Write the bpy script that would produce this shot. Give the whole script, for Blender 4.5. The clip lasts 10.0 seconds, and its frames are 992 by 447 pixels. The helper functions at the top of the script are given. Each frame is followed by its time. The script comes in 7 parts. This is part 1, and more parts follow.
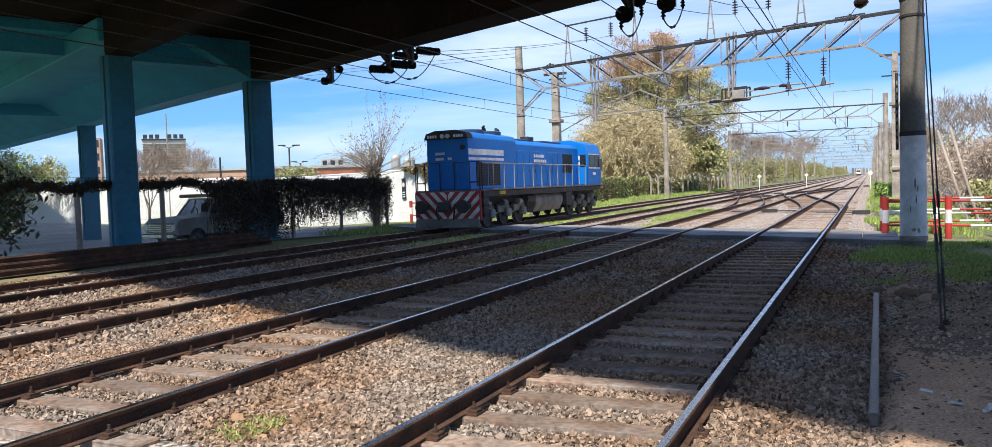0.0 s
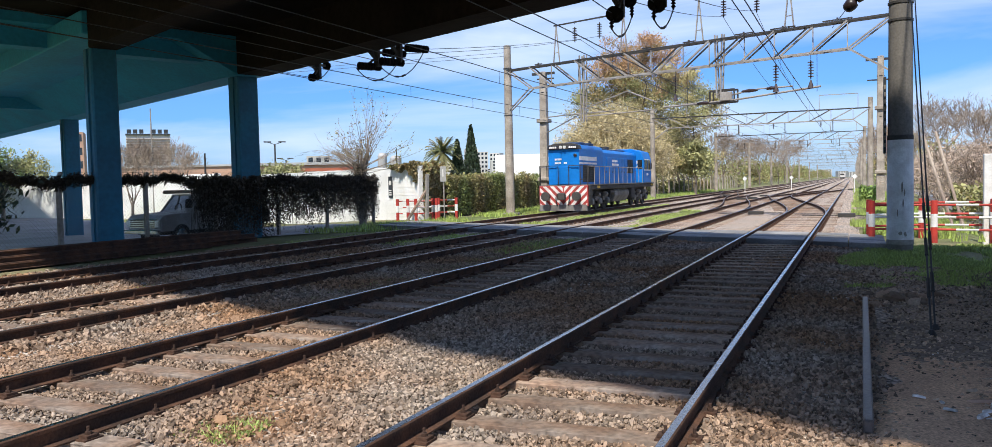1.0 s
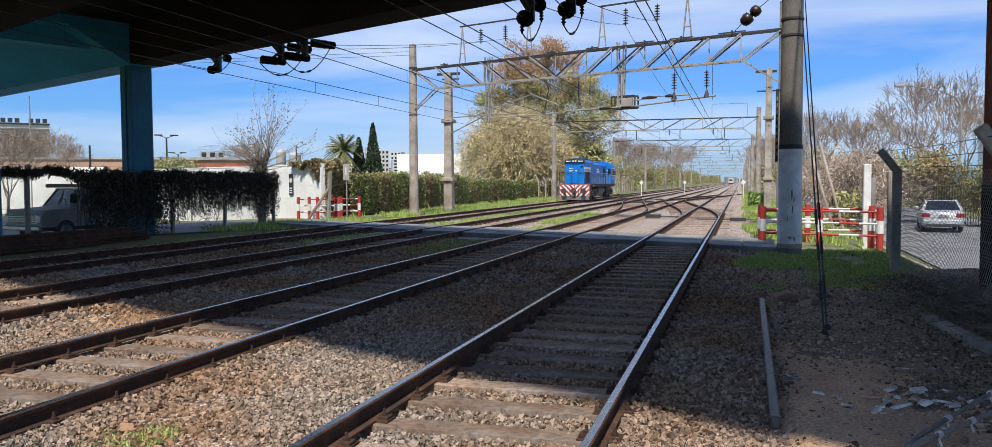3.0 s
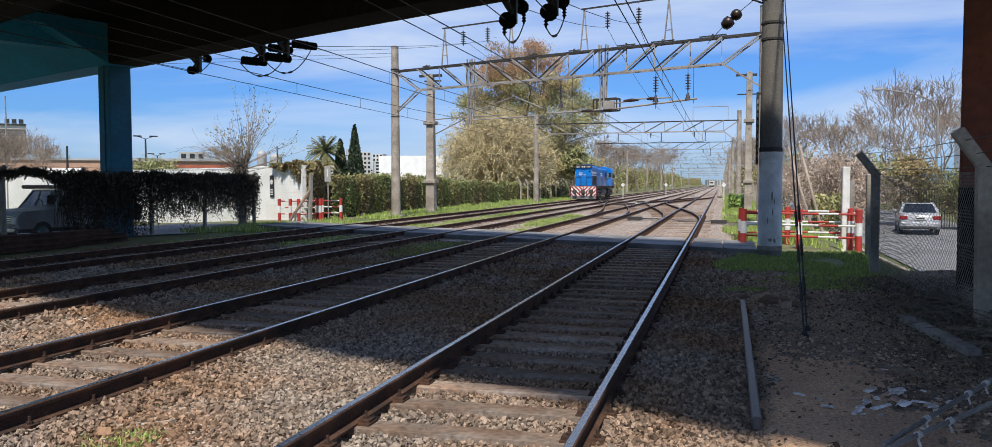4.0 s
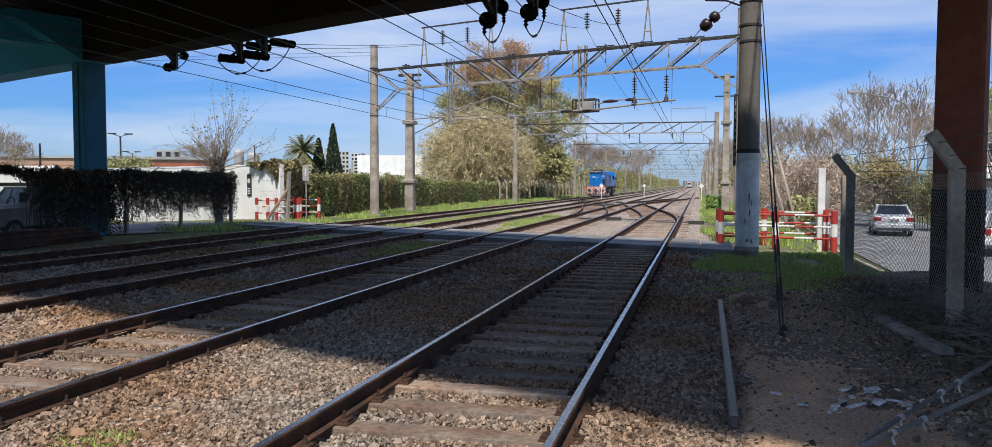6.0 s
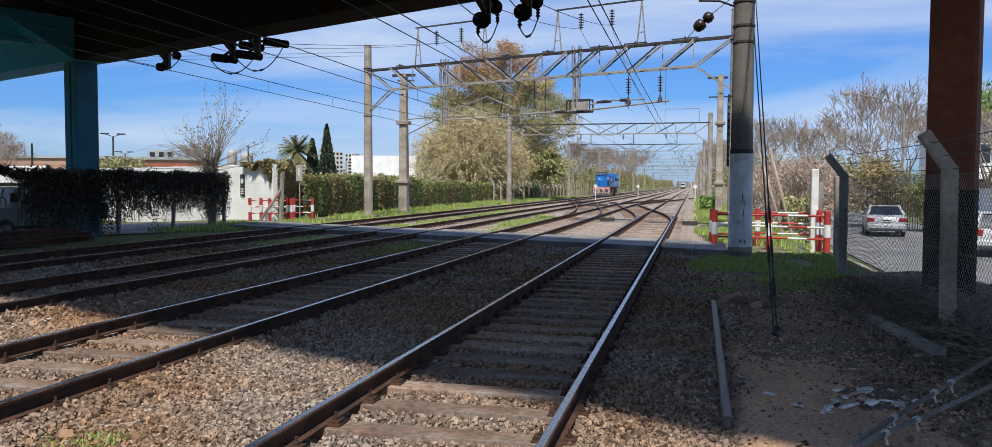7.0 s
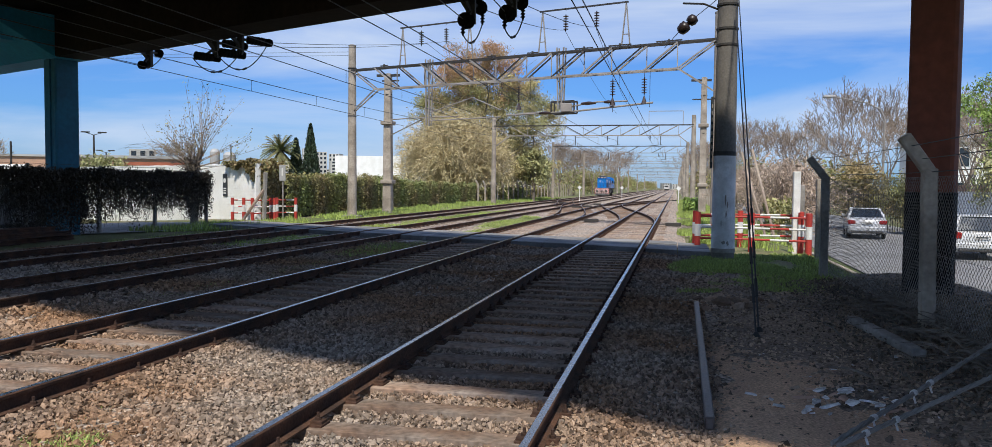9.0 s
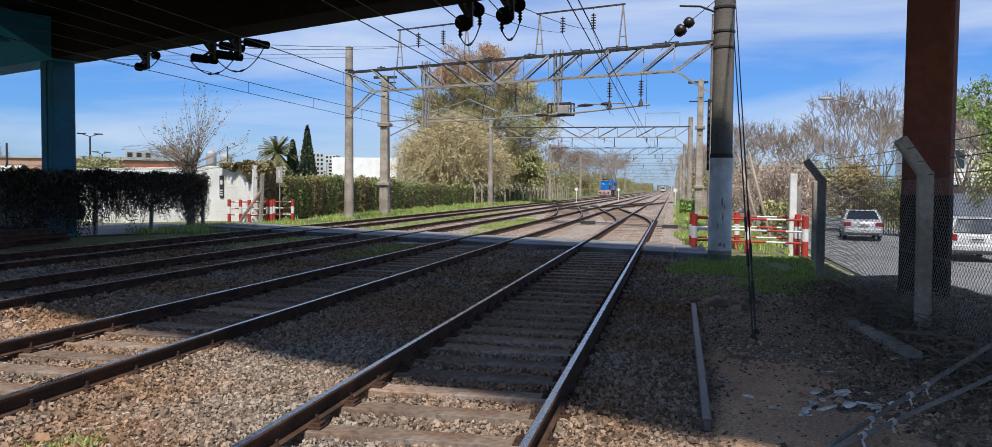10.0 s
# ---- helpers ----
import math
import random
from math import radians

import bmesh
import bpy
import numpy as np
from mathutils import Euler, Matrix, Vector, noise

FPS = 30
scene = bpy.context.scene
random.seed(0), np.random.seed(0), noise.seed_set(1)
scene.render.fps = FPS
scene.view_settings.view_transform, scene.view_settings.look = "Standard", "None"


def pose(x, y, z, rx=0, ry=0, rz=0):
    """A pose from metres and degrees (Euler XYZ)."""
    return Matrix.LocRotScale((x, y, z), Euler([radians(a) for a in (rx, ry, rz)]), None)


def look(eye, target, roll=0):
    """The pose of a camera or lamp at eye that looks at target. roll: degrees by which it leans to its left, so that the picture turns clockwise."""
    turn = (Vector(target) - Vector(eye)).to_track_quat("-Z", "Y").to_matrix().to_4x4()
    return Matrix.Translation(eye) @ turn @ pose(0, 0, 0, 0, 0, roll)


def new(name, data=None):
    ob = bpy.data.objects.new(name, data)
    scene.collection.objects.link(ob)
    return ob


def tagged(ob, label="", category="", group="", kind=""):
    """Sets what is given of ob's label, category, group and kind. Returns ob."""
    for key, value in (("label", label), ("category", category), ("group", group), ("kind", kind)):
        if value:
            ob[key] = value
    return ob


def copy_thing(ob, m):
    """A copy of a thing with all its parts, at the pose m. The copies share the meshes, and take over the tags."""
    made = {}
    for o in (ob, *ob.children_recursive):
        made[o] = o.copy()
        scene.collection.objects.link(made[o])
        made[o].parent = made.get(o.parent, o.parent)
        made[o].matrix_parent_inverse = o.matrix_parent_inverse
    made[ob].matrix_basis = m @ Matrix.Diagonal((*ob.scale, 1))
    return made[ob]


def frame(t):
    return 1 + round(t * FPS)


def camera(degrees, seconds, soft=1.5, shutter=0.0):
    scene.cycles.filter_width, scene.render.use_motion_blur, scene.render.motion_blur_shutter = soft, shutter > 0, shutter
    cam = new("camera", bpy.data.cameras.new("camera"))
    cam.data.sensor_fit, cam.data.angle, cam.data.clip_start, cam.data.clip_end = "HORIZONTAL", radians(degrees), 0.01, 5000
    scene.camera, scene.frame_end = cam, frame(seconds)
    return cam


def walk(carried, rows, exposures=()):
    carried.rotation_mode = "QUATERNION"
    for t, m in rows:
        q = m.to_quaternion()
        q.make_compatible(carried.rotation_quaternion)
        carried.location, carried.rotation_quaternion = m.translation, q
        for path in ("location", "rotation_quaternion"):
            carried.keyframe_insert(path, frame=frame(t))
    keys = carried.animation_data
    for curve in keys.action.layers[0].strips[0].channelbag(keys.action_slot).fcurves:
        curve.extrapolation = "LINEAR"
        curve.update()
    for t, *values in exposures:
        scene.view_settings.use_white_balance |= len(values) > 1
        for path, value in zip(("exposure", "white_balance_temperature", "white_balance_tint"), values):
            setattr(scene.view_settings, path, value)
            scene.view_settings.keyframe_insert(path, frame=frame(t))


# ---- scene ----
cam = camera(63.17, 10.0, 0.3)
PATH = [
    (0.0, 0.279, -0.059, 1.790, 87.247, 1.897, 24.814),
    (0.5, 0.261, -0.024, 1.790, 87.201, 1.529, 24.059),
    (1.0, 0.192, 0.025, 1.794, 87.164, 1.261, 23.839),
    (1.5, 0.047, -0.001, 1.807, 87.195, 1.133, 23.043),
    (2.0, 0.002, -0.022, 1.809, 87.144, 0.927, 21.012),
    (2.5, 0.008, -0.030, 1.806, 87.130, 0.574, 19.285),
    (3.0, 0.023, -0.036, 1.810, 87.083, 0.195, 16.825),
    (4.5, 0.010, -0.018, 1.804, 87.223, 0.012, 15.373),
    (5.0, 0.010, -0.025, 1.805, 87.174, -0.139, 14.944),
    (5.5, 0.002, -0.025, 1.803, 87.194, -0.196, 14.433),
    (7.0, 0.008, 0.013, 1.792, 87.282, -0.246, 13.649),
    (7.5, 0.004, 0.024, 1.790, 87.247, -0.314, 13.500),
    (8.0, 0.007, 0.033, 1.790, 87.228, -0.416, 13.331),
    (8.5, 0.003, 0.023, 1.789, 87.267, -0.496, 12.951),
    (9.0, 0.008, 0.019, 1.786, 87.356, -0.543, 12.535),
    (9.5, 0.005, 0.012, 1.787, 87.444, -0.535, 12.411),
    (10.0, -0.000, -0.000, 1.795, 87.479, -0.561, 12.302),
]
STOPS = [(0.0, 0.5), (1.0, 0.36), (2.0, 0.24), (3.2, 0.1), (4.5, 0.0), (10.0, -0.02)]
walk(cam, [(t, pose(*p)) for t, *p in PATH], STOPS)

# ---- world, sun ----
SUN_AZ, SUN_EL = 174.0, 56.5
world = bpy.data.worlds.new("world")
scene.world = world
world.use_nodes = True
wn, wl = world.node_tree.nodes, world.node_tree.links
wn.clear()
sky = wn.new("ShaderNodeTexSky")
sky.sky_type = "NISHITA"
sky.sun_disc = False
sky.sun_elevation, sky.sun_rotation = radians(SUN_EL), radians(SUN_AZ)
sky.air_density, sky.dust_density, sky.ozone_density = 1.0, 0.8, 2.8
coord = wn.new("ShaderNodeTexCoord")
stretch = wn.new("ShaderNodeMapping")
stretch.inputs["Rotation"].default_value = (0, radians(-4), radians(-12))
stretch.inputs["Scale"].default_value = (1.0, 1.0, 5.5)
wl.new(coord.outputs["Generated"], stretch.inputs["Vector"])
cirrus = wn.new("ShaderNodeTexNoise")
cirrus.inputs["Scale"].default_value, cirrus.inputs["Detail"].default_value = 1.7, 9.0
cirrus.inputs["Roughness"].default_value, cirrus.inputs["Distortion"].default_value = 0.55, 0.5
wl.new(stretch.outputs[0], cirrus.inputs["Vector"])
veil = wn.new("ShaderNodeValToRGB")
veil.color_ramp.elements[0].position, veil.color_ramp.elements[1].position = 0.64, 0.98
veil.color_ramp.elements[0].color, veil.color_ramp.elements[1].color = (0.05, 0.05, 0.05, 1), (0.9, 0.9, 0.9, 1)
# the cloud lies in layers: thick high up, a clear blue belt low down, a pale veil at the horizon
height = wn.new("ShaderNodeSeparateXYZ")
wl.new(coord.outputs["Generated"], height.inputs[0])
slant = wn.new("ShaderNodeMath")
slant.operation = "MULTIPLY_ADD"
slant.inputs[1].default_value = -0.03
wl.new(height.outputs[0], slant.inputs[0])
wl.new(height.outputs[2], slant.inputs[2])
layer = wn.new("ShaderNodeValToRGB")
layer.color_ramp.interpolation = "B_SPLINE"
layer.color_ramp.elements[0].position, layer.color_ramp.elements[1].position = 0.0, 1.0
layer.color_ramp.elements[0].color, layer.color_ramp.elements[1].color = (0.55, 0.55, 0.55, 1), (0.42, 0.42, 0.42, 1)
for place, v in ((0.05, 0.6), (0.075, 0.6), (0.1, 0.28), (0.125, 0.02), (0.15, 0.32), (0.18, 0.76), (0.3, 0.76), (0.5, 0.5)):
    layer.color_ramp.elements.new(place).color = (v, v, v, 1)
wl.new(slant.outputs[0], layer.inputs[0])
cover = wn.new("ShaderNodeMath")
cover.operation = "MULTIPLY_ADD"
cover.inputs[1].default_value = 0.5
wl.new(layer.outputs[0], cover.inputs[0])
wl.new(cirrus.outputs[0], cover.inputs[2])
wl.new(cover.outputs[0], veil.inputs[0])
mixsky = wn.new("ShaderNodeMixRGB")
mixsky.inputs[2].default_value = (6.9, 8.0, 9.9, 1)
wl.new(veil.outputs[0], mixsky.inputs[0])
clear = wn.new("ShaderNodeMixRGB")
clear.blend_type = "MULTIPLY"
clear.inputs[0].default_value = 1.0
clear.inputs[2].default_value = (0.4, 0.82, 1.5, 1)
wl.new(sky.outputs[0], clear.inputs[1])
wl.new(clear.outputs[0], mixsky.inputs[1])
back = wn.new("ShaderNodeBackground")
back.inputs[1].default_value = 0.094
wl.new(mixsky.outputs[0], back.inputs[0])
wout = wn.new("ShaderNodeOutputWorld")
wl.new(back.outputs[0], wout.inputs[0])

sun_dir = Vector((math.sin(radians(SUN_AZ)) * math.cos(radians(SUN_EL)), math.cos(radians(SUN_AZ)) * math.cos(radians(SUN_EL)), math.sin(radians(SUN_EL))))
sun_data = bpy.data.lights.new("sun", "SUN")
sun_data.energy, sun_data.angle, sun_data.color = 5.0, radians(3.0), (1.0, 0.95, 0.86)
sun = new("sun", sun_data)
sun.matrix_world = look(sun_dir * 60, (0, 0, 0))


# ---- materials ----
def mat(name, color, rough=0.8, metal=0.0, vary=0.25, grain=30.0, stain=1.5, tint=None, bump=0.3, spread=0.02, per=0.0, coat=0.0, specular=0.5):
    """A surface with grain, larger stains in a second tint, fine relief and, with per, a difference from piece to piece."""
    m = bpy.data.materials.new(name)
    m.use_nodes = True
    n, l = m.node_tree.nodes, m.node_tree.links
    b = n["Principled BSDF"]
    b.inputs["Metallic"].default_value, b.inputs["Coat Weight"].default_value = metal, coat
    b.inputs["Specular IOR Level"].default_value = specular
    tc = n.new("ShaderNodeTexCoord")
    fine, broad = n.new("ShaderNodeTexNoise"), n.new("ShaderNodeTexNoise")
    for tex, scale, detail in ((fine, grain, 5.0), (broad, stain, 4.0)):
        tex.inputs["Scale"].default_value, tex.inputs["Detail"].default_value = scale, detail
        l.new(tc.outputs["Object"], tex.inputs["Vector"])
    tint = tint or tuple(c * 0.6 for c in color)
    ramp = n.new("ShaderNodeValToRGB")
    ramp.color_ramp.elements[0].position, ramp.color_ramp.elements[1].position = 0.38, 0.62
    ramp.color_ramp.elements[0].color, ramp.color_ramp.elements[1].color = (*tint, 1), (*color, 1)
    l.new(broad.outputs[0], ramp.inputs[0])
    hsv = n.new("ShaderNodeHueSaturation")
    l.new(ramp.outputs[0], hsv.inputs["Color"])
    span = n.new("ShaderNodeMapRange")
    span.inputs["From Min"].default_value, span.inputs["From Max"].default_value = 0.25, 0.75
    span.inputs["To Min"].default_value, span.inputs["To Max"].default_value = 1 - vary, 1 + vary
    l.new(fine.outputs[0], span.inputs[0])
    last = span.outputs[0]
    if per:
        info = n.new("ShaderNodeObjectInfo")
        geo = n.new("ShaderNodeNewGeometry")
        add = n.new("ShaderNodeMath")
        add.operation = "ADD"
        l.new(info.outputs["Random"], add.inputs[0])
        l.new(geo.outputs["Random Per Island"], add.inputs[1])
        frac = n.new("ShaderNodeMath")
        frac.operation = "FRACT"
        l.new(add.outputs[0], frac.inputs[0])
        each = n.new("ShaderNodeMapRange")
        each.inputs["To Min"].default_value, each.inputs["To Max"].default_value = 1 - per, 1 + per
        l.new(frac.outputs[0], each.inputs[0])
        mul = n.new("ShaderNodeMath")
        mul.operation = "MULTIPLY"
        l.new(last, mul.inputs[0])
        l.new(each.outputs[0], mul.inputs[1])
        last = mul.outputs[0]
    l.new(last, hsv.inputs["Value"])
    l.new(hsv.outputs[0], b.inputs["Base Color"])
    rr = n.new("ShaderNodeMapRange")
    rr.inputs["To Min"].default_value, rr.inputs["To Max"].default_value = max(0.03, rough - 0.12), min(1, rough + 0.12)
    l.new(broad.outputs[0], rr.inputs[0])
    l.new(rr.outputs[0], b.inputs["Roughness"])
    if bump:
        bp = n.new("ShaderNodeBump")
        bp.inputs["Strength"].default_value, bp.inputs["Distance"].default_value = bump, spread
        l.new(fine.outputs[0], bp.inputs["Height"])
        l.new(bp.outputs[0], b.inputs["Normal"])
    return m


def leaf_mat(name, color, tint, per=0.45):
    m = mat(name, color, 0.6, vary=0.2, grain=3.0, stain=0.35, tint=tint, bump=0, per=per)
    m.node_tree.nodes["Principled BSDF"].inputs["Transmission Weight"].default_value = 0.0
    return m


def gravel_mat(name, light, dark, rust, size):
    """Broken stone: cells with their own tone, dark joints, rusty patches."""
    m = mat(name, light, 0.95, vary=0.3, grain=60, stain=0.5, tint=rust, bump=0, specular=0.2)
    n, l = m.node_tree.nodes, m.node_tree.links
    b = n["Principled BSDF"]
    tc = n.new("ShaderNodeTexCoord")
    vor = n.new("ShaderNodeTexVoronoi")
    vor.inputs["Scale"].default_value = 1 / size
    l.new(tc.outputs["Object"], vor.inputs["Vector"])
    grey = n.new("ShaderNodeRGBToBW")
    l.new(vor.outputs["Color"], grey.inputs[0])
    tone = n.new("ShaderNodeMapRange")
    tone.inputs["To Min"].default_value, tone.inputs["To Max"].default_value = 0.45, 1.35
    l.new(grey.outputs[0], tone.inputs[0])
    src = b.inputs["Base Color"].links[0].from_socket
    mul = n.new("ShaderNodeMixRGB")
    mul.blend_type = "MULTIPLY"
    mul.inputs[0].default_value = 1.0
    l.new(src, mul.inputs[1])
    l.new(tone.outputs[0], mul.inputs[2])
    joint = n.new("ShaderNodeMapRange")
    joint.inputs["From Min"].default_value, joint.inputs["From Max"].default_value = 0.35, 0.75
    l.new(vor.outputs["Distance"], joint.inputs[0])
    mix = n.new("ShaderNodeMixRGB")
    mix.inputs[2].default_value = (*dark, 1)
    l.new(joint.outputs[0], mix.inputs[0])
    l.new(mul.outputs[0], mix.inputs[1])
    l.new(mix.outputs[0], b.inputs["Base Color"])
    bp = n.new("ShaderNodeBump")
    bp.invert = True
    bp.inputs["Strength"].default_value, bp.inputs["Distance"].default_value = 0.8, size * 0.6
    l.new(vor.outputs["Distance"], bp.inputs["Height"])
    l.new(bp.outputs[0], b.inputs["Normal"])
    return m


def glass_mat(name, color=(0.02, 0.025, 0.03), rough=0.05):
    return mat(name, color, rough, vary=0.05, bump=0, specular=0.8)


M = dict(
    earth=mat("earth", (0.2, 0.18, 0.1), 0.95, vary=0.4, grain=25, stain=0.25, tint=(0.12, 0.15, 0.05), bump=0.8, spread=0.05, specular=0.2),
    dirt=mat("dirt", (0.32, 0.235, 0.17), 0.97, vary=0.7, grain=28, stain=0.5, tint=(0.17, 0.135, 0.11), bump=0.5, spread=0.02, specular=0.15),
    ballast=gravel_mat("ballast", (0.56, 0.475, 0.4), (0.1, 0.085, 0.072), (0.55, 0.42, 0.32), 0.05),
    stone=mat("stone", (0.28, 0.228, 0.183), 0.95, vary=0.25, grain=40, stain=0.45, tint=(0.26, 0.155, 0.09), bump=0.4, per=0.6, specular=0.2),
    asphalt=mat("asphalt", (0.26, 0.255, 0.25), 0.95, vary=0.25, grain=60, stain=0.6, tint=(0.2, 0.197, 0.193), bump=0.5, spread=0.01, specular=0.2),
    paving=mat("paving", (0.25, 0.245, 0.24), 0.9, vary=0.25, grain=25, stain=0.8, tint=(0.15, 0.147, 0.143), bump=0.3, per=0.18),
    wood=mat("sleeper_wood", (0.275, 0.222, 0.18), 0.95, vary=0.45, grain=18, stain=1.6, tint=(0.22, 0.14, 0.095), bump=0.7, per=0.3, specular=0.2),
    rust=mat("rail_rust", (0.095, 0.048, 0.03), 0.9, metal=0.0, vary=0.35, grain=40, stain=3, tint=(0.045, 0.028, 0.021), bump=0.4, per=0.1, specular=0.25),
    railtop=mat("rail_steel", (0.5, 0.49, 0.48), 0.25, metal=1.0, vary=0.1, grain=50, stain=6, tint=(0.4, 0.39, 0.37), bump=0.05),
    railtop_dull=mat("rail_dull", (0.34, 0.3, 0.27), 0.42, metal=1.0, vary=0.2, grain=50, stain=4, tint=(0.22, 0.16, 0.12), bump=0.1),
    concrete=mat("concrete", (0.4, 0.345, 0.28), 0.9, vary=0.25, grain=14, stain=1.6, tint=(0.25, 0.21, 0.165), bump=0.35),
    oldconcrete=mat("weathered_concrete", (0.3, 0.275, 0.245), 0.92, vary=0.25, grain=14, stain=1.2, tint=(0.19, 0.175, 0.155), bump=0.4),
    greypole=mat("grey_concrete", (0.16, 0.147, 0.13), 0.9, vary=0.25, grain=20, stain=1.0, tint=(0.11, 0.102, 0.092), bump=0.3),
    whitepaint=mat("chipped_white_paint", (0.72, 0.72, 0.7), 0.75, vary=0.12, grain=25, stain=2.2, tint=(0.5, 0.49, 0.46), bump=0.3),
    whitewall=mat("whitewash", (0.88, 0.87, 0.84), 0.9, vary=0.06, grain=12, stain=0.7, tint=(0.78, 0.765, 0.72), bump=0.5),
    teal=mat("teal_paint", (0.03, 0.3, 0.47), 0.75, vary=0.15, grain=8, stain=0.5, tint=(0.025, 0.24, 0.39), bump=0.2),
    bluepaint=mat("pillar_blue_paint", (0.02, 0.15, 0.24), 0.75, vary=0.15, grain=8, stain=0.8, tint=(0.02, 0.115, 0.19), bump=0.2),
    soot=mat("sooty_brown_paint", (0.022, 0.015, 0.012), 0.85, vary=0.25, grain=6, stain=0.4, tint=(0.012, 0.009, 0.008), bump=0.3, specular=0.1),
    terracotta=mat("terracotta_paint", (0.24, 0.072, 0.04), 0.85, vary=0.2, grain=7, stain=0.7, tint=(0.17, 0.054, 0.033), bump=0.3),
    tar=mat("black_paint", (0.014, 0.012, 0.011), 0.95, vary=0.3, grain=12, stain=1.0, bump=0.3, specular=0.15),
    galv=mat("galvanised_steel", (0.34, 0.315, 0.285), 0.75, metal=0.1, vary=0.25, grain=20, stain=1.5, tint=(0.23, 0.205, 0.18), bump=0.1),
    darksteel=mat("dark_steel", (0.05, 0.046, 0.042), 0.7, metal=0.2, vary=0.3, grain=20, stain=1.5, bump=0.2),
    wire=mat("wire", (0.035, 0.035, 0.035), 0.6, vary=0.1, bump=0),
    ceramic=mat("brown_ceramic", (0.045, 0.025, 0.02), 0.3, vary=0.15, bump=0),
    red=mat("red_paint", (0.5, 0.045, 0.03), 0.6, vary=0.15, grain=25, stain=3, tint=(0.36, 0.04, 0.03), bump=0.15),
    white=mat("white_paint", (0.78, 0.77, 0.74), 0.6, vary=0.1, grain=25, stain=3, tint=(0.62, 0.6, 0.56), bump=0.15),
    locoblue=mat("locomotive_blue", (0.002, 0.175, 0.56), 0.5, vary=0.1, grain=10, stain=0.8, tint=(0.002, 0.145, 0.47), bump=0.05, coat=0.08, specular=0.3),
    locoroof=mat("locomotive_roof", (0.03, 0.07, 0.16), 0.6, vary=0.2, grain=10, stain=0.8, bump=0.1),
    black=mat("bogie_black", (0.03, 0.029, 0.028), 0.75, vary=0.3, grain=15, stain=1.5, tint=(0.05, 0.045, 0.04), bump=0.2),
    dust=mat("dusty_steel", (0.2, 0.19, 0.175), 0.8, vary=0.25, grain=15, stain=2, tint=(0.12, 0.112, 0.1), bump=0.2),
    grille=mat("grille", (0.012, 0.012, 0.012), 0.7, vary=0.2, bump=0),
    glass=glass_mat("dark_glass"),
    bark=mat("bark", (0.2, 0.165, 0.13), 0.95, vary=0.3, grain=12, stain=1.5, tint=(0.12, 0.1, 0.08), bump=0.6),
    twig=mat("twig", (0.34, 0.275, 0.215), 0.95, vary=0.2, grain=8, stain=0.5, tint=(0.2, 0.15, 0.115), bump=0, per=0.3),
    gum=leaf_mat("gum_leaf", (0.46, 0.38, 0.17), (0.33, 0.3, 0.13)),
    gumtop=leaf_mat("russet_leaf", (0.45, 0.26, 0.14), (0.34, 0.25, 0.11)),
    willow=leaf_mat("willow_twig", (0.56, 0.46, 0.25), (0.42, 0.34, 0.19), 0.35),
    hedgeleaf=leaf_mat("hedge_leaf", (0.23, 0.26, 0.085), (0.27, 0.2, 0.09)),
    brightleaf=leaf_mat("fresh_leaf", (0.22, 0.31, 0.07), (0.16, 0.24, 0.05)),
    darkleaf=leaf_mat("cypress_leaf", (0.03, 0.05, 0.02), (0.02, 0.035, 0.015)),
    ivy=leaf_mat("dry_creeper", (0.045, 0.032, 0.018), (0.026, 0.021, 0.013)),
    grass=leaf_mat("grass_blade", (0.31, 0.4, 0.09), (0.25, 0.31, 0.08), 0.5),
    brick=mat("brick_wall", (0.46, 0.28, 0.19), 0.9, vary=0.25, grain=12, stain=0.5, tint=(0.38, 0.24, 0.17), bump=0.3),
    tileroof=mat("roof_tile", (0.42, 0.13, 0.07), 0.85, vary=0.2, grain=10, stain=0.5, bump=0.3),
    sheet=mat("roof_sheet", (0.42, 0.41, 0.39), 0.6, vary=0.15, grain=10, stain=0.4, bump=0.1),
    facade=mat("far_facade", (0.55, 0.52, 0.47), 0.9, vary=0.1, grain=2, stain=0.1, tint=(0.45, 0.43, 0.4), bump=0, per=0.2),
    carsilver=mat("silver_car_paint", (0.66, 0.67, 0.69), 0.35, metal=0.15, vary=0.05, bump=0, coat=0.5),
    carwhite=mat("white_car_paint", (0.75, 0.75, 0.74), 0.35, vary=0.05, bump=0, coat=0.5),
    truckpaint=mat("faded_truck_paint", (0.36, 0.37, 0.38), 0.5, vary=0.12, grain=6, stain=1.2, tint=(0.25, 0.24, 0.23), bump=0.1),
    rubber=mat("rubber", (0.018, 0.018, 0.018), 0.85, vary=0.2, bump=0.1),
    chrome=mat("chrome", (0.6, 0.6, 0.6), 0.25, metal=1.0, vary=0.05, bump=0),
    tail=mat("tail_lamp_red", (0.35, 0.015, 0.012), 0.25, vary=0.05, bump=0),
    lampglass=mat("lamp_glass", (0.75, 0.75, 0.7), 0.2, vary=0.05, bump=0),
    yellow=mat("yellow_paint", (0.7, 0.42, 0.03), 0.6, vary=0.1, bump=0.1),
    darksign=mat("dark_sign", (0.03, 0.035, 0.04), 0.6, vary=0.1, bump=0),
    peel=mat("peeling_white_paint", (0.74, 0.74, 0.74), 0.85, vary=0.12, grain=30, stain=3.0, tint=(0.55, 0.54, 0.53), bump=0.3),
    chalk=mat("broken_plaster", (0.82, 0.8, 0.77), 0.9, vary=0.2, grain=40, stain=6, tint=(0.45, 0.42, 0.38), bump=0.3, per=0.25),
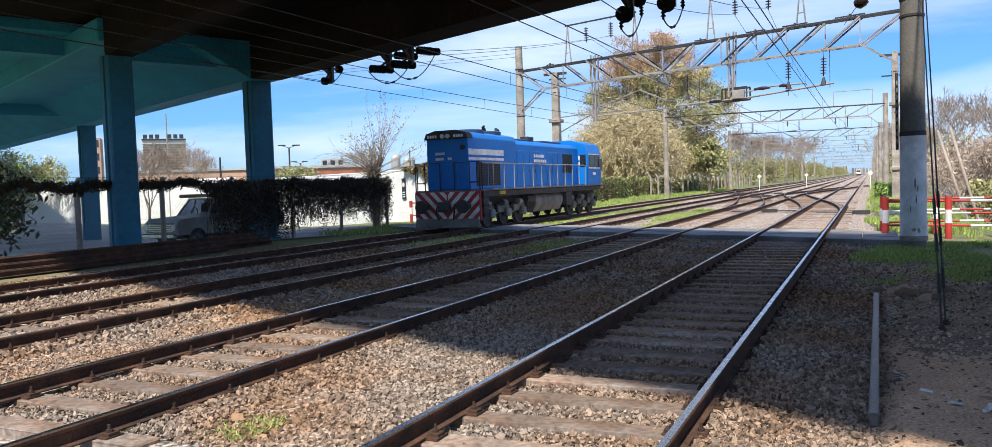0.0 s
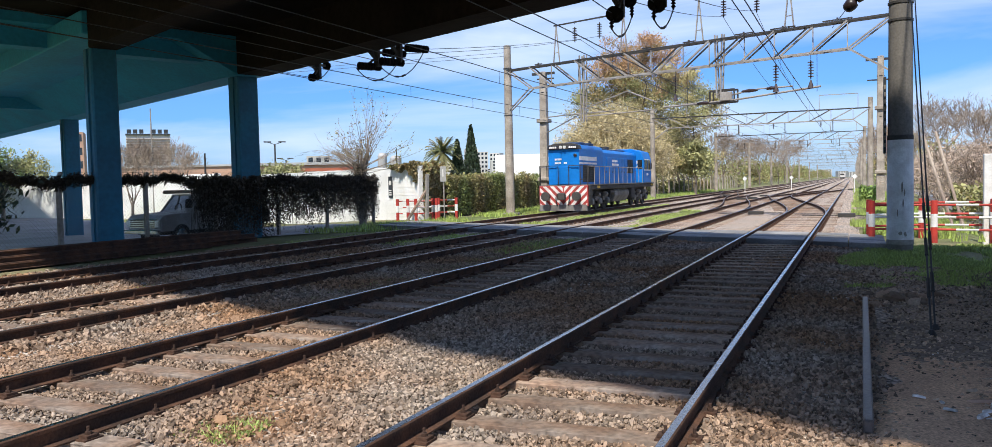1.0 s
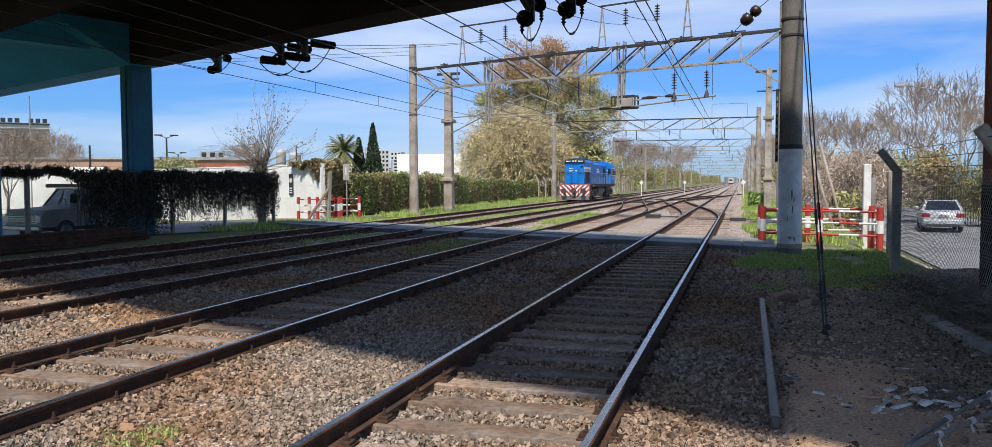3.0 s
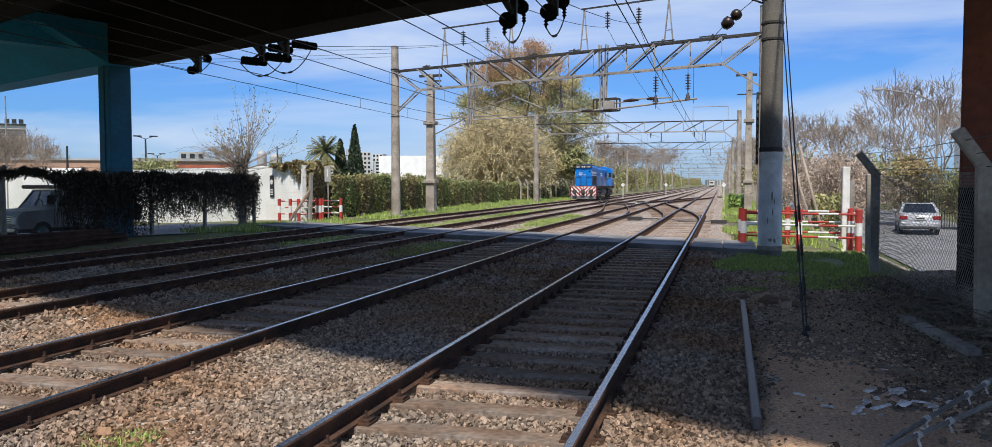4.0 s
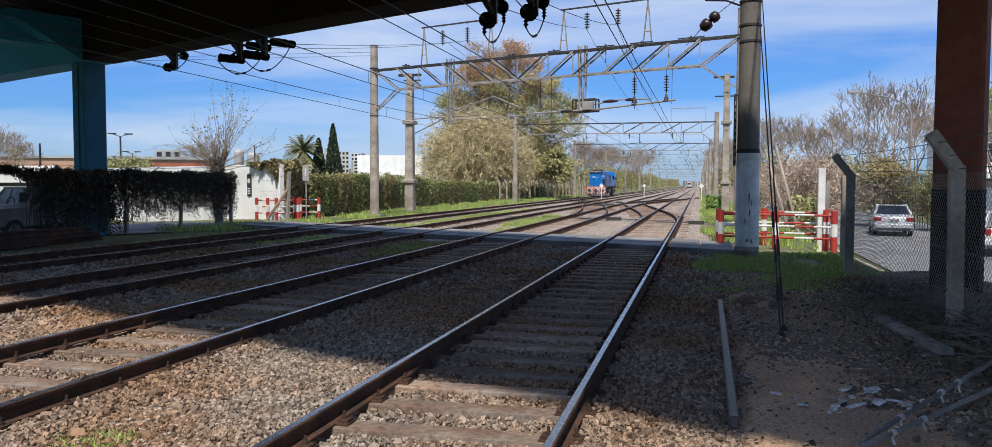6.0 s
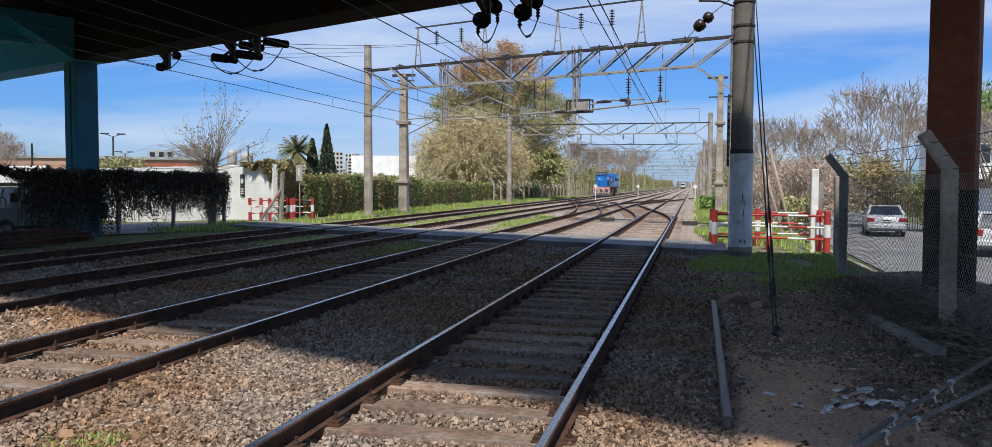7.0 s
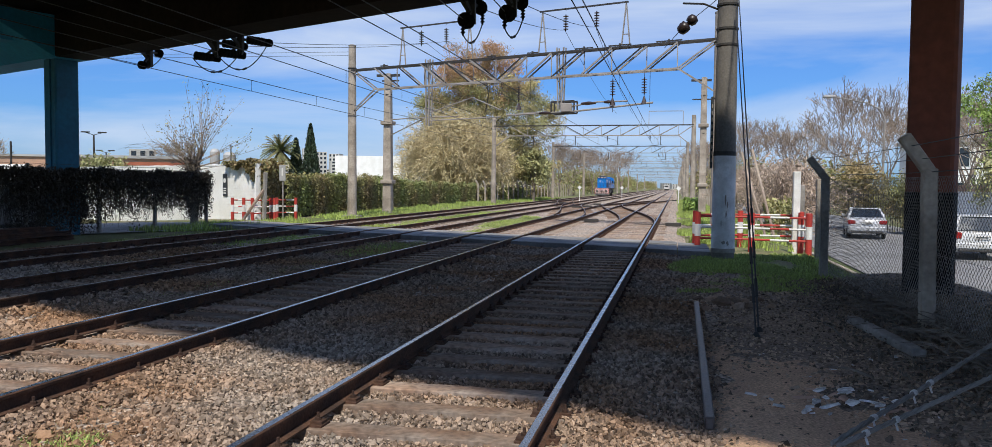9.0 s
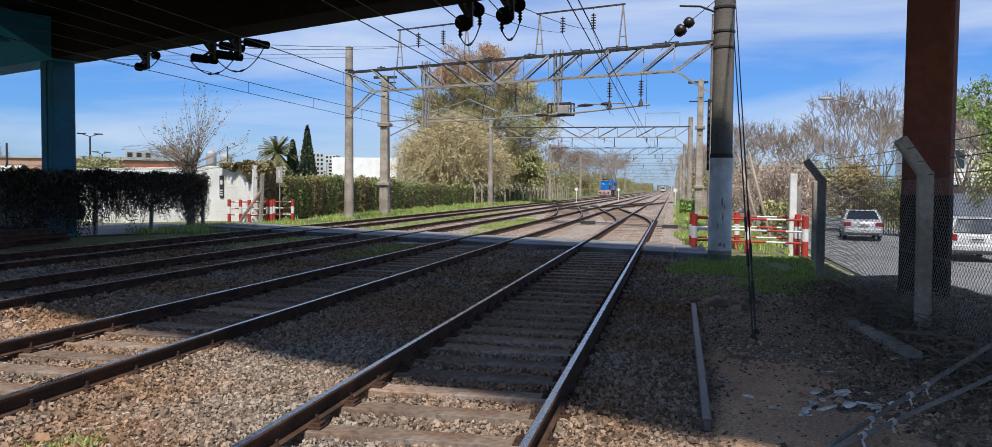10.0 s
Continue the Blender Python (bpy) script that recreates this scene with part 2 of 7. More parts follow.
    litter=leaf_mat("dead_leaf", (0.16, 0.12, 0.08), (0.09, 0.075, 0.055), 0.5),
    pebble=mat("pebble", (0.36, 0.265, 0.185), 0.95, vary=0.25, grain=40, stain=0.6, bump=0.2, per=0.8, specular=0.2),
    gumgreen=leaf_mat("grey_green_leaf", (0.35, 0.34, 0.14), (0.28, 0.28, 0.12)),
    russet=leaf_mat("reddish_twig", (0.46, 0.35, 0.26), (0.36, 0.27, 0.2), 0.35),
    worn=mat("worn_rail", (0.14, 0.13, 0.13), 0.5, metal=0.5, vary=0.25, grain=30, stain=4, tint=(0.13, 0.11, 0.1), bump=0.2),
    # brown soil, lightened beyond its own tone to stand in for light near the deck edge
    sand=mat("brightened_sandy_soil", (0.62, 0.4, 0.25), 0.97, vary=0.5, grain=45, stain=1.2, tint=(0.46, 0.3, 0.195), bump=0.3, spread=0.01, specular=0.15),
    dirtywhite=mat("grimy_white_paint", (0.76, 0.73, 0.69), 0.7, vary=0.2, grain=9, stain=2.5, tint=(0.56, 0.52, 0.48), bump=0.1),
    dirtyred=mat("grimy_red_paint", (0.42, 0.045, 0.038), 0.7, vary=0.2, grain=9, stain=2.5, tint=(0.3, 0.04, 0.034), bump=0.1),
    umber=mat("umber_glaze", (0.03, 0.016, 0.013), 0.42, vary=0.1, bump=0),
    hedgebrown=leaf_mat("browned_leaf", (0.26, 0.16, 0.07), (0.16, 0.13, 0.05)),
    frond=leaf_mat("palm_leaf", (0.12, 0.14, 0.05), (0.2, 0.17, 0.07), 0.4),
    paleroad=mat("worn_pale_asphalt", (0.36, 0.355, 0.35), 0.95, vary=0.2, grain=50, stain=0.4, tint=(0.28, 0.275, 0.27), bump=0.4, spread=0.01, specular=0.2),
    navy=mat("number_board", (0.015, 0.018, 0.035), 0.4, vary=0.05, bump=0),
)

M["clearglass"] = mat("clear_glass", (0.75, 0.8, 0.8), 0.04, vary=0.02, bump=0)
M["clearglass"].node_tree.nodes["Principled BSDF"].inputs["Transmission Weight"].default_value = 1.0
M["clearglass"].node_tree.nodes["Principled BSDF"].inputs["IOR"].default_value = 1.08


# ---- mesh helpers ----
class Build:
    """Collects corners and faces of one mesh."""

    def __init__(self):
        self.v, self.f = [], []

    def add(self, verts, faces):
        k = len(self.v)
        self.v += [tuple(p) for p in verts]
        self.f += [tuple(i + k for i in f) for f in faces]
        return self

    def box(self, x0, x1, y0, y1, z0, z1, m=None):
        c = [Vector((x, y, z)) for z in (z0, z1) for y in (y0, y1) for x in (x0, x1)]
        if m is not None:
            c = [m @ p for p in c]
        return self.add(c, [(0, 2, 3, 1), (4, 5, 7, 6), (0, 1, 5, 4), (2, 6, 7, 3), (0, 4, 6, 2), (1, 3, 7, 5)])

    def bar(self, a, b, w, d=None, up=(0, 0, 1)):
        """A square bar from a to b."""
        a, b, d = Vector(a), Vector(b), d or w
        ax = (b - a).normalized()
        s = ax.cross(Vector(up))
        if s.length < 1e-4:
            s = ax.cross(Vector((1, 0, 0)))
        s.normalize()
        u = s.cross(ax)
        c = [p + s * i * w / 2 + u * j * d / 2 for p in (a, b) for j in (-1, 1) for i in (-1, 1)]
        return self.add(c, [(0, 1, 3, 2), (4, 6, 7, 5), (0, 4, 5, 1), (2, 3, 7, 6), (0, 2, 6, 4), (1, 5, 7, 3)])

    def tube(self, pts, radii, n=6, caps=True):
        """A round tube through points, with a radius at each."""
        pts = [Vector(p) for p in pts]
        if not hasattr(radii, "__len__"):
            radii = [radii] * len(pts)
        k = len(self.v)
        side = None
        for i, p in enumerate(pts):
            ax = (pts[min(i + 1, len(pts) - 1)] - pts[max(i - 1, 0)]).normalized()
            if side is None:
                side = ax.orthogonal().normalized()
            side = (side - ax * side.dot(ax)).normalized()
            other = ax.cross(side)
            for j in range(n):
                a = 2 * math.pi * j / n
                self.v.append(tuple(p + (side * math.cos(a) + other * math.sin(a)) * radii[i]))
        for i in range(len(pts) - 1):
            for j in range(n):
                a, b = k + i * n + j, k + i * n + (j + 1) % n
                self.f.append((a, b, b + n, a + n))
        if caps:
            self.f.append(tuple(k + j for j in reversed(range(n))))
            self.f.append(tuple(k + (len(pts) - 1) * n + j for j in range(n)))
        return self

    def prism(self, profile, a, b, m=None):
        """A profile of (x, z) drawn along y from a to b."""
        n = len(profile)
        c = [Vector((x, y, z)) for y in (a, b) for x, z in profile]
        if m is not None:
            c = [m @ p for p in c]
        fs = [(i, i + n, (i + 1) % n + n, (i + 1) % n) for i in range(n)]
        return self.add(c, fs + [tuple(range(n)), tuple(range(2 * n - 1, n - 1, -1))])

    def lathe(self, profile, n=10, m=None):
        """A profile of (radius, z) turned about z."""
        m = m or Matrix()
        c = [m @ Vector((r * math.cos(2 * math.pi * j / n), r * math.sin(2 * math.pi * j / n), z)) for r, z in profile for j in range(n)]
        fs = [(i * n + j, i * n + (j + 1) % n, (i + 1) * n + (j + 1) % n, (i + 1) * n + j) for i in range(len(profile) - 1) for j in range(n)]
        return self.add(c, fs + [tuple(reversed(range(n))), tuple(range((len(profile) - 1) * n, len(profile) * n))])

    def mesh(self, name, material, bevel=0.0, smooth=False):
        me = bpy.data.meshes.new(name)
        me.from_pydata(self.v, [], self.f)
        if bevel:
            bm = bmesh.new()
            bm.from_mesh(me)
            bmesh.ops.bevel(bm, geom=bm.edges[:], offset=bevel, segments=1, affect="EDGES", clamp_overlap=True)
            bm.to_mesh(me)
            bm.free()
        me.materials.append(material)
        if smooth:
            me.shade_smooth()
        return me


def part(name, b, material, parent=None, label="", bevel=0.0, smooth=False):
    """One mesh object, under a thing or under a part."""
    ob = new(name, b.mesh(name, material, bevel, smooth))
    ob.parent = parent
    return tagged(ob, label) if label else ob


def thing(name, label, category, group="", m=None):
    ob = new(name)
    ob.empty_display_size = 0.3
    if m is not None:
        ob.matrix_world = m
    return tagged(ob, label, category, group)


def setting(name, b, material, label="", **k):
    ob = part(name, b, material, None, label, **k)
    return tagged(ob, kind="structure")


UX, UY = -0.9206, 0.3903


def deck(a, p, z):
    """A point by its way along the overpass, across it, and its height."""
    return Vector((a * UX + p * UY, a * UY - p * UX, z))


DECK = Matrix(((UY, UX, 0, 0), (-UX, UY, 0, 0), (0, 0, 1, 0), (0, 0, 0, 1)))  # x across, y along
TRACKS = (-1.76, -5.83, -9.95, -14.1)


# ---- ground ----
def ground_z(x, y):
    """The railway lies a little above the street on its west side."""
    drop = max(0.0, min(1.0, (-20.5 - x) / 16.0))
    east = max(0.0, min(1.0, (x - 3.3) / 1.6))
    return -0.03 - 0.62 * drop * drop * (3 - 2 * drop) - 0.62 * east * east * (3 - 2 * east)


def dirt_z(x, y):
    e = min(1.0, (x - 0.22 - 0.3 * noise.noise((0.5, y * 0.6, 1)) - 0.15 * noise.noise((x * 2, y * 2.3, 1))) / 0.35, (19.25 - y) / 3.0 + 0.2 * noise.noise((x, y, 9)))
    bank = max(0, min(1, (x - 2.2) / 1.2)) * max(0, 1 - abs(y - 10.5) / 7.5) * (0.3 + 0.1 * noise.noise((x * 1.7, y * 1.5, 6)))
    return -0.06 + 0.065 * max(-0.5, e) + 0.05 * noise.noise((x * 1.1, y * 1.1, 2)) + 0.02 * noise.noise((x * 5, y * 5, 2)) + bank


def make_ground():
    xs = [-4000, -1500, -500, -200, -100, -60, -45] + [-40 + i for i in range(0, 61)] + [30, 60, 150, 500, 1500, 4000]
    ys = [-4000, -800, -150, -40, -15] + [-8 + 2 * i for i in range(0, 60)] + [150, 220, 400, 900, 2000, 4500]
    b = Build()
    bed = lambda x: -0.12 if -17.1 < x < 1.1 else 0.0
    b.v = [(x, y, ground_z(x, y) + bed(x) + (0.03 * noise.noise((x * 0.7, y * 0.7, 0)) if 0.6 < x < 4 or x < -17 else 0)) for y in ys for x in xs]
    n = len(xs)
    b.f = [(j * n + i, j * n + i + 1, (j + 1) * n + i + 1, (j + 1) * n + i) for j in range(len(ys) - 1) for i in range(n - 1)]
    setting("ground", b, M["earth"], "patchy earth and short grass beside the railway", smooth=True)
    # ballast bed, crowned under each track
    xs = [-17.2 + 0.2 * i for i in range(0, 93)]
    b = Build()
    ys = [-12 + 0.5 * i for i in range(0, 150)] + [63 + 4 * i for i in range(60)] + [320, 400, 600, 900]
    n = len(xs)
    for y in ys:
        for x in xs:
            near = min(abs(x - c) for c in TRACKS)
            z = (-0.022 if y > 25 - 0.41 * x else -0.062 if near < 0.95 else -0.015) * (near < 1.5) + 0.004 + 0.02 * noise.noise((x * 1.3, y * 1.3, 4)) - 0.03 * max(0, min(1, (near - 1.2) / 0.8))
            if x in (xs[0], xs[-1]) or (x > 0.35 and y > 27) or (x > 0.7 and y > 14):
                z = -0.15
            b.v.append((x, y, z))
    b.f = [(j * n + i, j * n + i + 1, (j + 1) * n + i + 1, (j + 1) * n + i) for j in range(len(ys) - 1) for i in range(n - 1)]
    setting("ballast_bed", b, M["ballast"], "crushed stone track ballast, grey and rusty brown", smooth=True)
    # bare trodden dirt beside the first track
    b = Build()
    xs = [-0.1 + 0.13 * i for i in range(0, 40)]
    ys = [-6 + 0.25 * i for i in range(0, 102)]
    n = len(xs)
    for y in ys:
        for x in xs:
            b.v.append((x, y, dirt_z(x, y)))
    b.f = [(j * n + i, j * n + i + 1, (j + 1) * n + i + 1, (j + 1) * n + i) for j in range(len(ys) - 1) for i in range(n - 1)]
    setting("dirt_path", b, M["dirt"], "bare dark trodden dirt beside the track", smooth=True)
    # sandy patch trodden into the dirt, paler and wider to stand in for light
    b = Build()
    xs = [0.3 + 0.1 * i for i in range(0, 30)]
    ys = [1.4 + 0.15 * i for i in range(0, 56)]
    n = len(xs)
    for y in ys:
        for x in xs:
            rim = min((x - 0.3) / 0.3, (1.5 + min(0.7, max(0, 7.2 - y) * 0.4) - x) / 0.4, (9.3 - y) / 1.6, (y - 2.6) / 1.2) + 0.7 * noise.noise((x * 1.4, y * 0.9, 5)) + 0.25 * noise.noise((x * 6, y * 4, 8))
            b.v.append((x, y, dirt_z(x, y) + 0.02 * max(-2.0, min(0.8, rim - 0.2))))
    b.f = [(j * n + i, j * n + i + 1, (j + 1) * n + i + 1, (j + 1) * n + i) for j in range(len(ys) - 1) for i in range(n - 1)]
    setting("sand_patch", b, M["sand"], "brown sandy trodden patch beside the track, paled to stand in for brighter light", smooth=True)
    # street on the east side, and the street beyond the west fence
    b = Build()
    b.add([(4.9, 4, -0.61), (13.0, 4, -0.61), (16.0, 140, -0.61), (7.9, 140, -0.61)], [(0, 1, 2, 3)])
    setting("road", b, M["asphalt"], "sunlit grey asphalt street beyond the fence")
    b = Build()
    for k in range(14):
        a0, a1 = 27.5 + 5 * k, 32.5 + 5 * k
        q = [deck(a, p, 0) for a, p in ((a0, 6), (a1, 6), (a1, 22), (a0, 22))]
        for f0, f1 in ((0, 0.25), (0.25, 0.5), (0.5, 0.75), (0.75, 1)):
            g = [q[0].lerp(q[3], f0), q[1].lerp(q[2], f0), q[1].lerp(q[2], f1), q[0].lerp(q[3], f1)]
            b.add([(c.x, c.y, ground_z(c.x, c.y) + 0.05) for c in g], [(3, 2, 1, 0)])
    setting("road_west", b, M["paleroad"], "grey asphalt street under and beyond the overpass")


make_ground()


# ---- tracks ----
RAIL_FOOT, RAIL_TOP = 0.022, 0.17
RAIL = [(-0.065, 0.0), (0.065, 0.0), (0.065, 0.012), (0.012, 0.028), (0.009, 0.1), (0.034, 0.112), (0.035, 0.137), (0.026, 0.148), (-0.026, 0.148), (-0.035, 0.137), (-0.034, 0.112), (-0.009, 0.1), (-0.012, 0.028), (-0.065, 0.012)]


def rail_mesh(path, shiny):
    """A rail drawn along a path on plan; its running band is worn bright."""
    b = Build()
    n = len(RAIL)
    for i, (x, y) in enumerate(path):
        x0, y0 = path[max(i - 1, 0)]
        x1, y1 = path[min(i + 1, len(path) - 1)]
        d = math.hypot(x1 - x0, y1 - y0)
        sx, sy = (y1 - y0) / d, -(x1 - x0) / d
        b.v += [(x + sx * p, y + sy * p, RAIL_FOOT + z) for p, z in RAIL]
    for i in range(len(path) - 1):
        b.f += [(i * n + j, i * n + (j + 1) % n, (i + 1) * n + (j + 1) % n, (i + 1) * n + j) for j in range(n)]
    me = b.mesh("rail", M["rust"])
    me.materials.append(shiny)
    for k, f in enumerate(me.polygons):
        if k % n in (7,):
            f.material_index = 1
    return me


def clip_mesh():
    b = Build()
    for s in (-1, 1):
        b.box(s * 0.105 - 0.045, s * 0.105 + 0.045, -0.05, 0.05, 0.0, 0.028)
        b.lathe([(0.024, 0.028), (0.024, 0.05), (0.012, 0.05), (0.012, 0.085)], 6, Matrix.Translation((s * 0.1, 0, 0)))
    b.box(-0.16, 0.16, -0.08, 0.08, -0.012, 0.006)
    return b.mesh("rail_clip", M["rust"])


def sleeper_mesh(seed):
    r = random.Random(seed)
    b = Build()
    b.box(-1.36 + r.uniform(-0.04, 0.04), 1.36 + r.uniform(-0.04, 0.04), -0.125, 0.125, -0.12, RAIL_FOOT - 0.004)
    me = b.mesh("sleeper", M["wood"], 0.012)
    for v in me.vertices:
        v.co.z += r.uniform(-0.006, 0.004)
        v.co.y += r.uniform(-0.012, 0.012)
    return me


SLEEPERS = [sleeper_mesh(i) for i in range(5)]
CLIP = clip_mesh()


def make_track(k, cx):
    shiny = M["railtop"] if k < 2 else M["railtop_dull"]
    t = thing("railway_track", ("broad-gauge track with bright worn rails on wooden sleepers", "broad-gauge track with worn rails on wooden sleepers", "rusty broad-gauge track on weathered sleepers", "rusty broad-gauge side track, sleepers half buried in stone")[k], "railway track", "parallel railway tracks")
    ys = [-12, 25, 60, 120, 300, 900]
    for s in (-0.873, 0.873):
        ob = new("rail", rail_mesh([(cx + s, y) for y in ys], shiny))
        ob.parent = t
    r = random.Random(k)
    far = Build()
    y = -4.0
    while y < 190:
        hidden = abs((y - 23.55) + cx * 0.41) < 1.6
        if not hidden:
            near = y < (46 if k < 2 else 36)
            sink = (0.0 if k < 2 else -0.012) - (0.022 if y > 26 - 0.41 * cx else 0.0)
            if near:
                ob = new("sleeper", SLEEPERS[r.randrange(5)])
                ob.location, ob.rotation_euler = (cx + r.uniform(-0.03, 0.03), y, sink + r.uniform(-0.008, 0.002)), (0, 0, r.uniform(-0.025, 0.025))
                ob.parent = t
                for s in (-0.873, 0.873):
                    c = new("rail_clip", CLIP)
                    c.location = (cx + s, y, RAIL_FOOT + 0.003)
                    c.parent = t
            else:
                far.box(cx - 1.36, cx + 1.36, y - 0.12, y + 0.12, -0.1, -0.016 + r.uniform(-0.018, 0.008))
        y += 0.63 + r.uniform(-0.03, 0.03)
    tagged(part("far_sleeper", far, M["wood"], t), "weathered wooden sleepers in the distance", kind="stuff")
    return t


for k, cx in enumerate(TRACKS):
    make_track(k, cx)


def make_crossover(x0, x1, y0, y1, label):
    """Two rails that lead from one track over to the next, and the point blades' timbers."""
    t = thing("crossover", label, "railway crossover", "crossovers between the tracks")
    for s in (-0.873, 0.873):
        path = []
        for i in range(25):
            u = i / 24
            w = u * u * (3 - 2 * u)
            path.append((x0 + (x1 - x0) * w + s, y0 + (y1 - y0) * u))
        ob = new("rail", rail_mesh(path, M["railtop_dull"]))
        ob.location.z = -0.004
        ob.parent = t
    for i in range(10, 39):
        b = Build()
        u = i / 48
        w = u * u * (3 - 2 * u)
        cx = x0 + (x1 - x0) * w
        b.box(cx - 1.5, cx + 1.5, y0 + (y1 - y0) * u - 0.12, y0 + (y1 - y0) * u + 0.12, -0.1, RAIL_FOOT - 0.012)
        part("timber", b, M["wood"], t)
    for s in (1, -1):
        b = Build().box(-0.35, 0.35, -0.2, 0.2, 0.0, 0.16).tube([(-1.8 * s, 0, 0.07), (1.2 * s, 0, 0.07)], 0.02)
        ob = part("point_motor", b, M["darksteel"], t, "dark steel point rod and box", 0.02)
        ob.location = ((x0, y0 + 1.0, 0.02) if s > 0 else (x1, y1 - 1.0, 0.02))
        ob.location.x += 1.7 * (1 if x1 < x0 else -1) * s


make_crossover(TRACKS[0], TRACKS[1], 37, 81, "rusty crossover rails between the two worn tracks")
make_crossover(TRACKS[1], TRACKS[0], 70, 112, "rusty crossover rails curving back to the first track")
make_crossover(TRACKS[1], TRACKS[2], 40, 86, "rusty crossover rails between the middle tracks")
make_crossover(TRACKS[2], TRACKS[3], 68, 112, "rusty crossover rails to the side track")


# ---- the path that crosses the tracks ----
def make_crossing():
    t = tagged(thing("level_crossing", "concrete slab foot crossing laid between the rails", "crossing"), kind="structure")
    r = random.Random(3)
    spans = [(0.95, -0.77), (-0.98, -2.52), (-2.74, -4.85), (-5.06, -6.6), (-6.82, -8.97), (-9.18, -10.72), (-10.94, -13.12), (-13.34, -14.86), (-15.08, -18.6)]
    for x1, x0 in spans:
        m = max(1, round((x1 - x0) / 1.05))
        for i in range(m):
            for row in range(3):
                xa, xb = x0 + (x1 - x0) * i / m + 0.012, x0 + (x1 - x0) * (i + 1) / m - 0.012
                off = 22.0 + row * 1.06
                b = Build()
                h = 0.145 + r.uniform(-0.014, 0.01)
                ya, yb = off + 0.41 * -xa, off + 0.41 * -xb
                c = [(xa, ya, -0.05), (xb, yb, -0.05), (xb, yb + 1.03, -0.05), (xa, ya + 1.03, -0.05)]
                b.add(c + [(x, y, h + r.uniform(-0.006, 0.006)) for x, y, z in c], [(3, 2, 1, 0), (4, 5, 6, 7), (0, 1, 5, 4), (1, 2, 6, 5), (2, 3, 7, 6), (3, 0, 4, 7)])
                part("slab", b, M["paving"], t, "", 0.012)


make_crossing()


# ---- the overpass ----
def make_overpass():
    t = tagged(thing("overpass", "concrete road overpass, teal underside, sooty brown over the tracks", "overpass"), kind="structure")
    B = lambda p0, p1, a0, a1, z0, z1: Build().box(p0, p1, a0, a1, z0, z1, DECK)
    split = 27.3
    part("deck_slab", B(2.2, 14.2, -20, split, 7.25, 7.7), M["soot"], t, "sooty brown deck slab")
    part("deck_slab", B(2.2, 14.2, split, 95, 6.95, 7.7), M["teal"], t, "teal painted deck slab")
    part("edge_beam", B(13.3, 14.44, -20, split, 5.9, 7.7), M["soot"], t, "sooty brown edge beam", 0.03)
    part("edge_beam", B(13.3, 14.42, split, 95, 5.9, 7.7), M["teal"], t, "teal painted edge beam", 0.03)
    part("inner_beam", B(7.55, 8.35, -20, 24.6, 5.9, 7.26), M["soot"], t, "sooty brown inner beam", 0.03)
    part("inner_beam", B(7.4, 8.5, 24.6, 95, 6.3, 6.96), M["teal"], t, "teal painted inner beam", 0.03)
    part("edge_beam", B(2.06, 2.98, -20, 95, 5.95, 7.7), M["teal"], t, "", 0.03)
    # added overhang and upstand, hidden behind the beam, carry the far shadow edge outward
    part("cantilever_slab", B(14.1, 16.95, -20, 95, 7.704, 7.95), M["concrete"], t, "unseen concrete overhang added to lengthen the deck shadow")
    part("parapet", B(16.7, 16.9, -20, 95, 7.95, 8.85), M["concrete"], t, "unseen concrete upstand added to lengthen the deck shadow")
    part("parapet", B(2.1, 2.4, -20, 95, 7.7, 7.85), M["concrete"], t)
    b = Build()
    b.add([DECK @ Vector(c) for c in ((13.3, split, 5.9), (11.3, split, 6.95), (13.3, split, 6.95), (13.3, 95, 5.9), (11.3, 95, 6.95), (13.3, 95, 6.95))], [(0, 1, 4, 3), (0, 2, 1), (3, 4, 5), (0, 3, 5, 2), (1, 2, 5, 4)])
    part("haunch", b, M["teal"], t, "sloping teal haunch")
    for a in (28.4, 49.2, 70):
        part("cross_beam", B(2.98, 13.3, a - 0.35, a + 0.35, 6.35, 6.96), M["teal"], t)
    for a, p, zb, m, lab in ((28.1, 13.9, -0.3, "bluepaint", "blue painted square pillar"), (49.6, 13.9, -0.9, "bluepaint", "blue painted square pillar"),
                             (1.74, 13.85, -0.9, "terracotta", "terracotta painted pillar, blackened at its foot"), (24.9, 7.95, -0.3, "bluepaint", "blue painted square pillar"), (49.2, 7.95, -0.9, "bluepaint", "blue painted square pillar")):
        h = 0.36 if p < 9 else 0.32 if m == "terracotta" else 0.4
        ob = part("pillar", B(p - h, p + h, a - h, a + h, zb, 5.94 if a < 30 else 6.4), M[m], t, lab, 0.05)
        if m == "terracotta":
            part("painted_base", B(p - h - 0.006, p + h + 0.006, a - h - 0.006, a + h + 0.006, zb, 1.8), M["tar"], ob, "black painted foot", 0.05)
        else:
            # raised strip down the face
            part("pillar_rib", B(p - h - 0.05, p - h + 0.02, a - 0.12, a + 0.12, zb, 5.9), M[m], ob)


make_overpass()


# ---- overhead line ----
def insulator(b, x, y, z, n=5, r=0.085, step=0.085, m=None):
    prof = [(0.02, 0)]
    for i in range(n):
        z0 = -0.06 - i * step
        prof += [(0.028, z0), (r, z0 - 0.03), (r, z0 - 0.045), (0.03, z0 - 0.05)]
    prof += [(0.02, -0.1 - n * step)]
    mm = Matrix.Translation((x, y, z))
    b.lathe(prof, 8, mm if m is None else mm @ m)


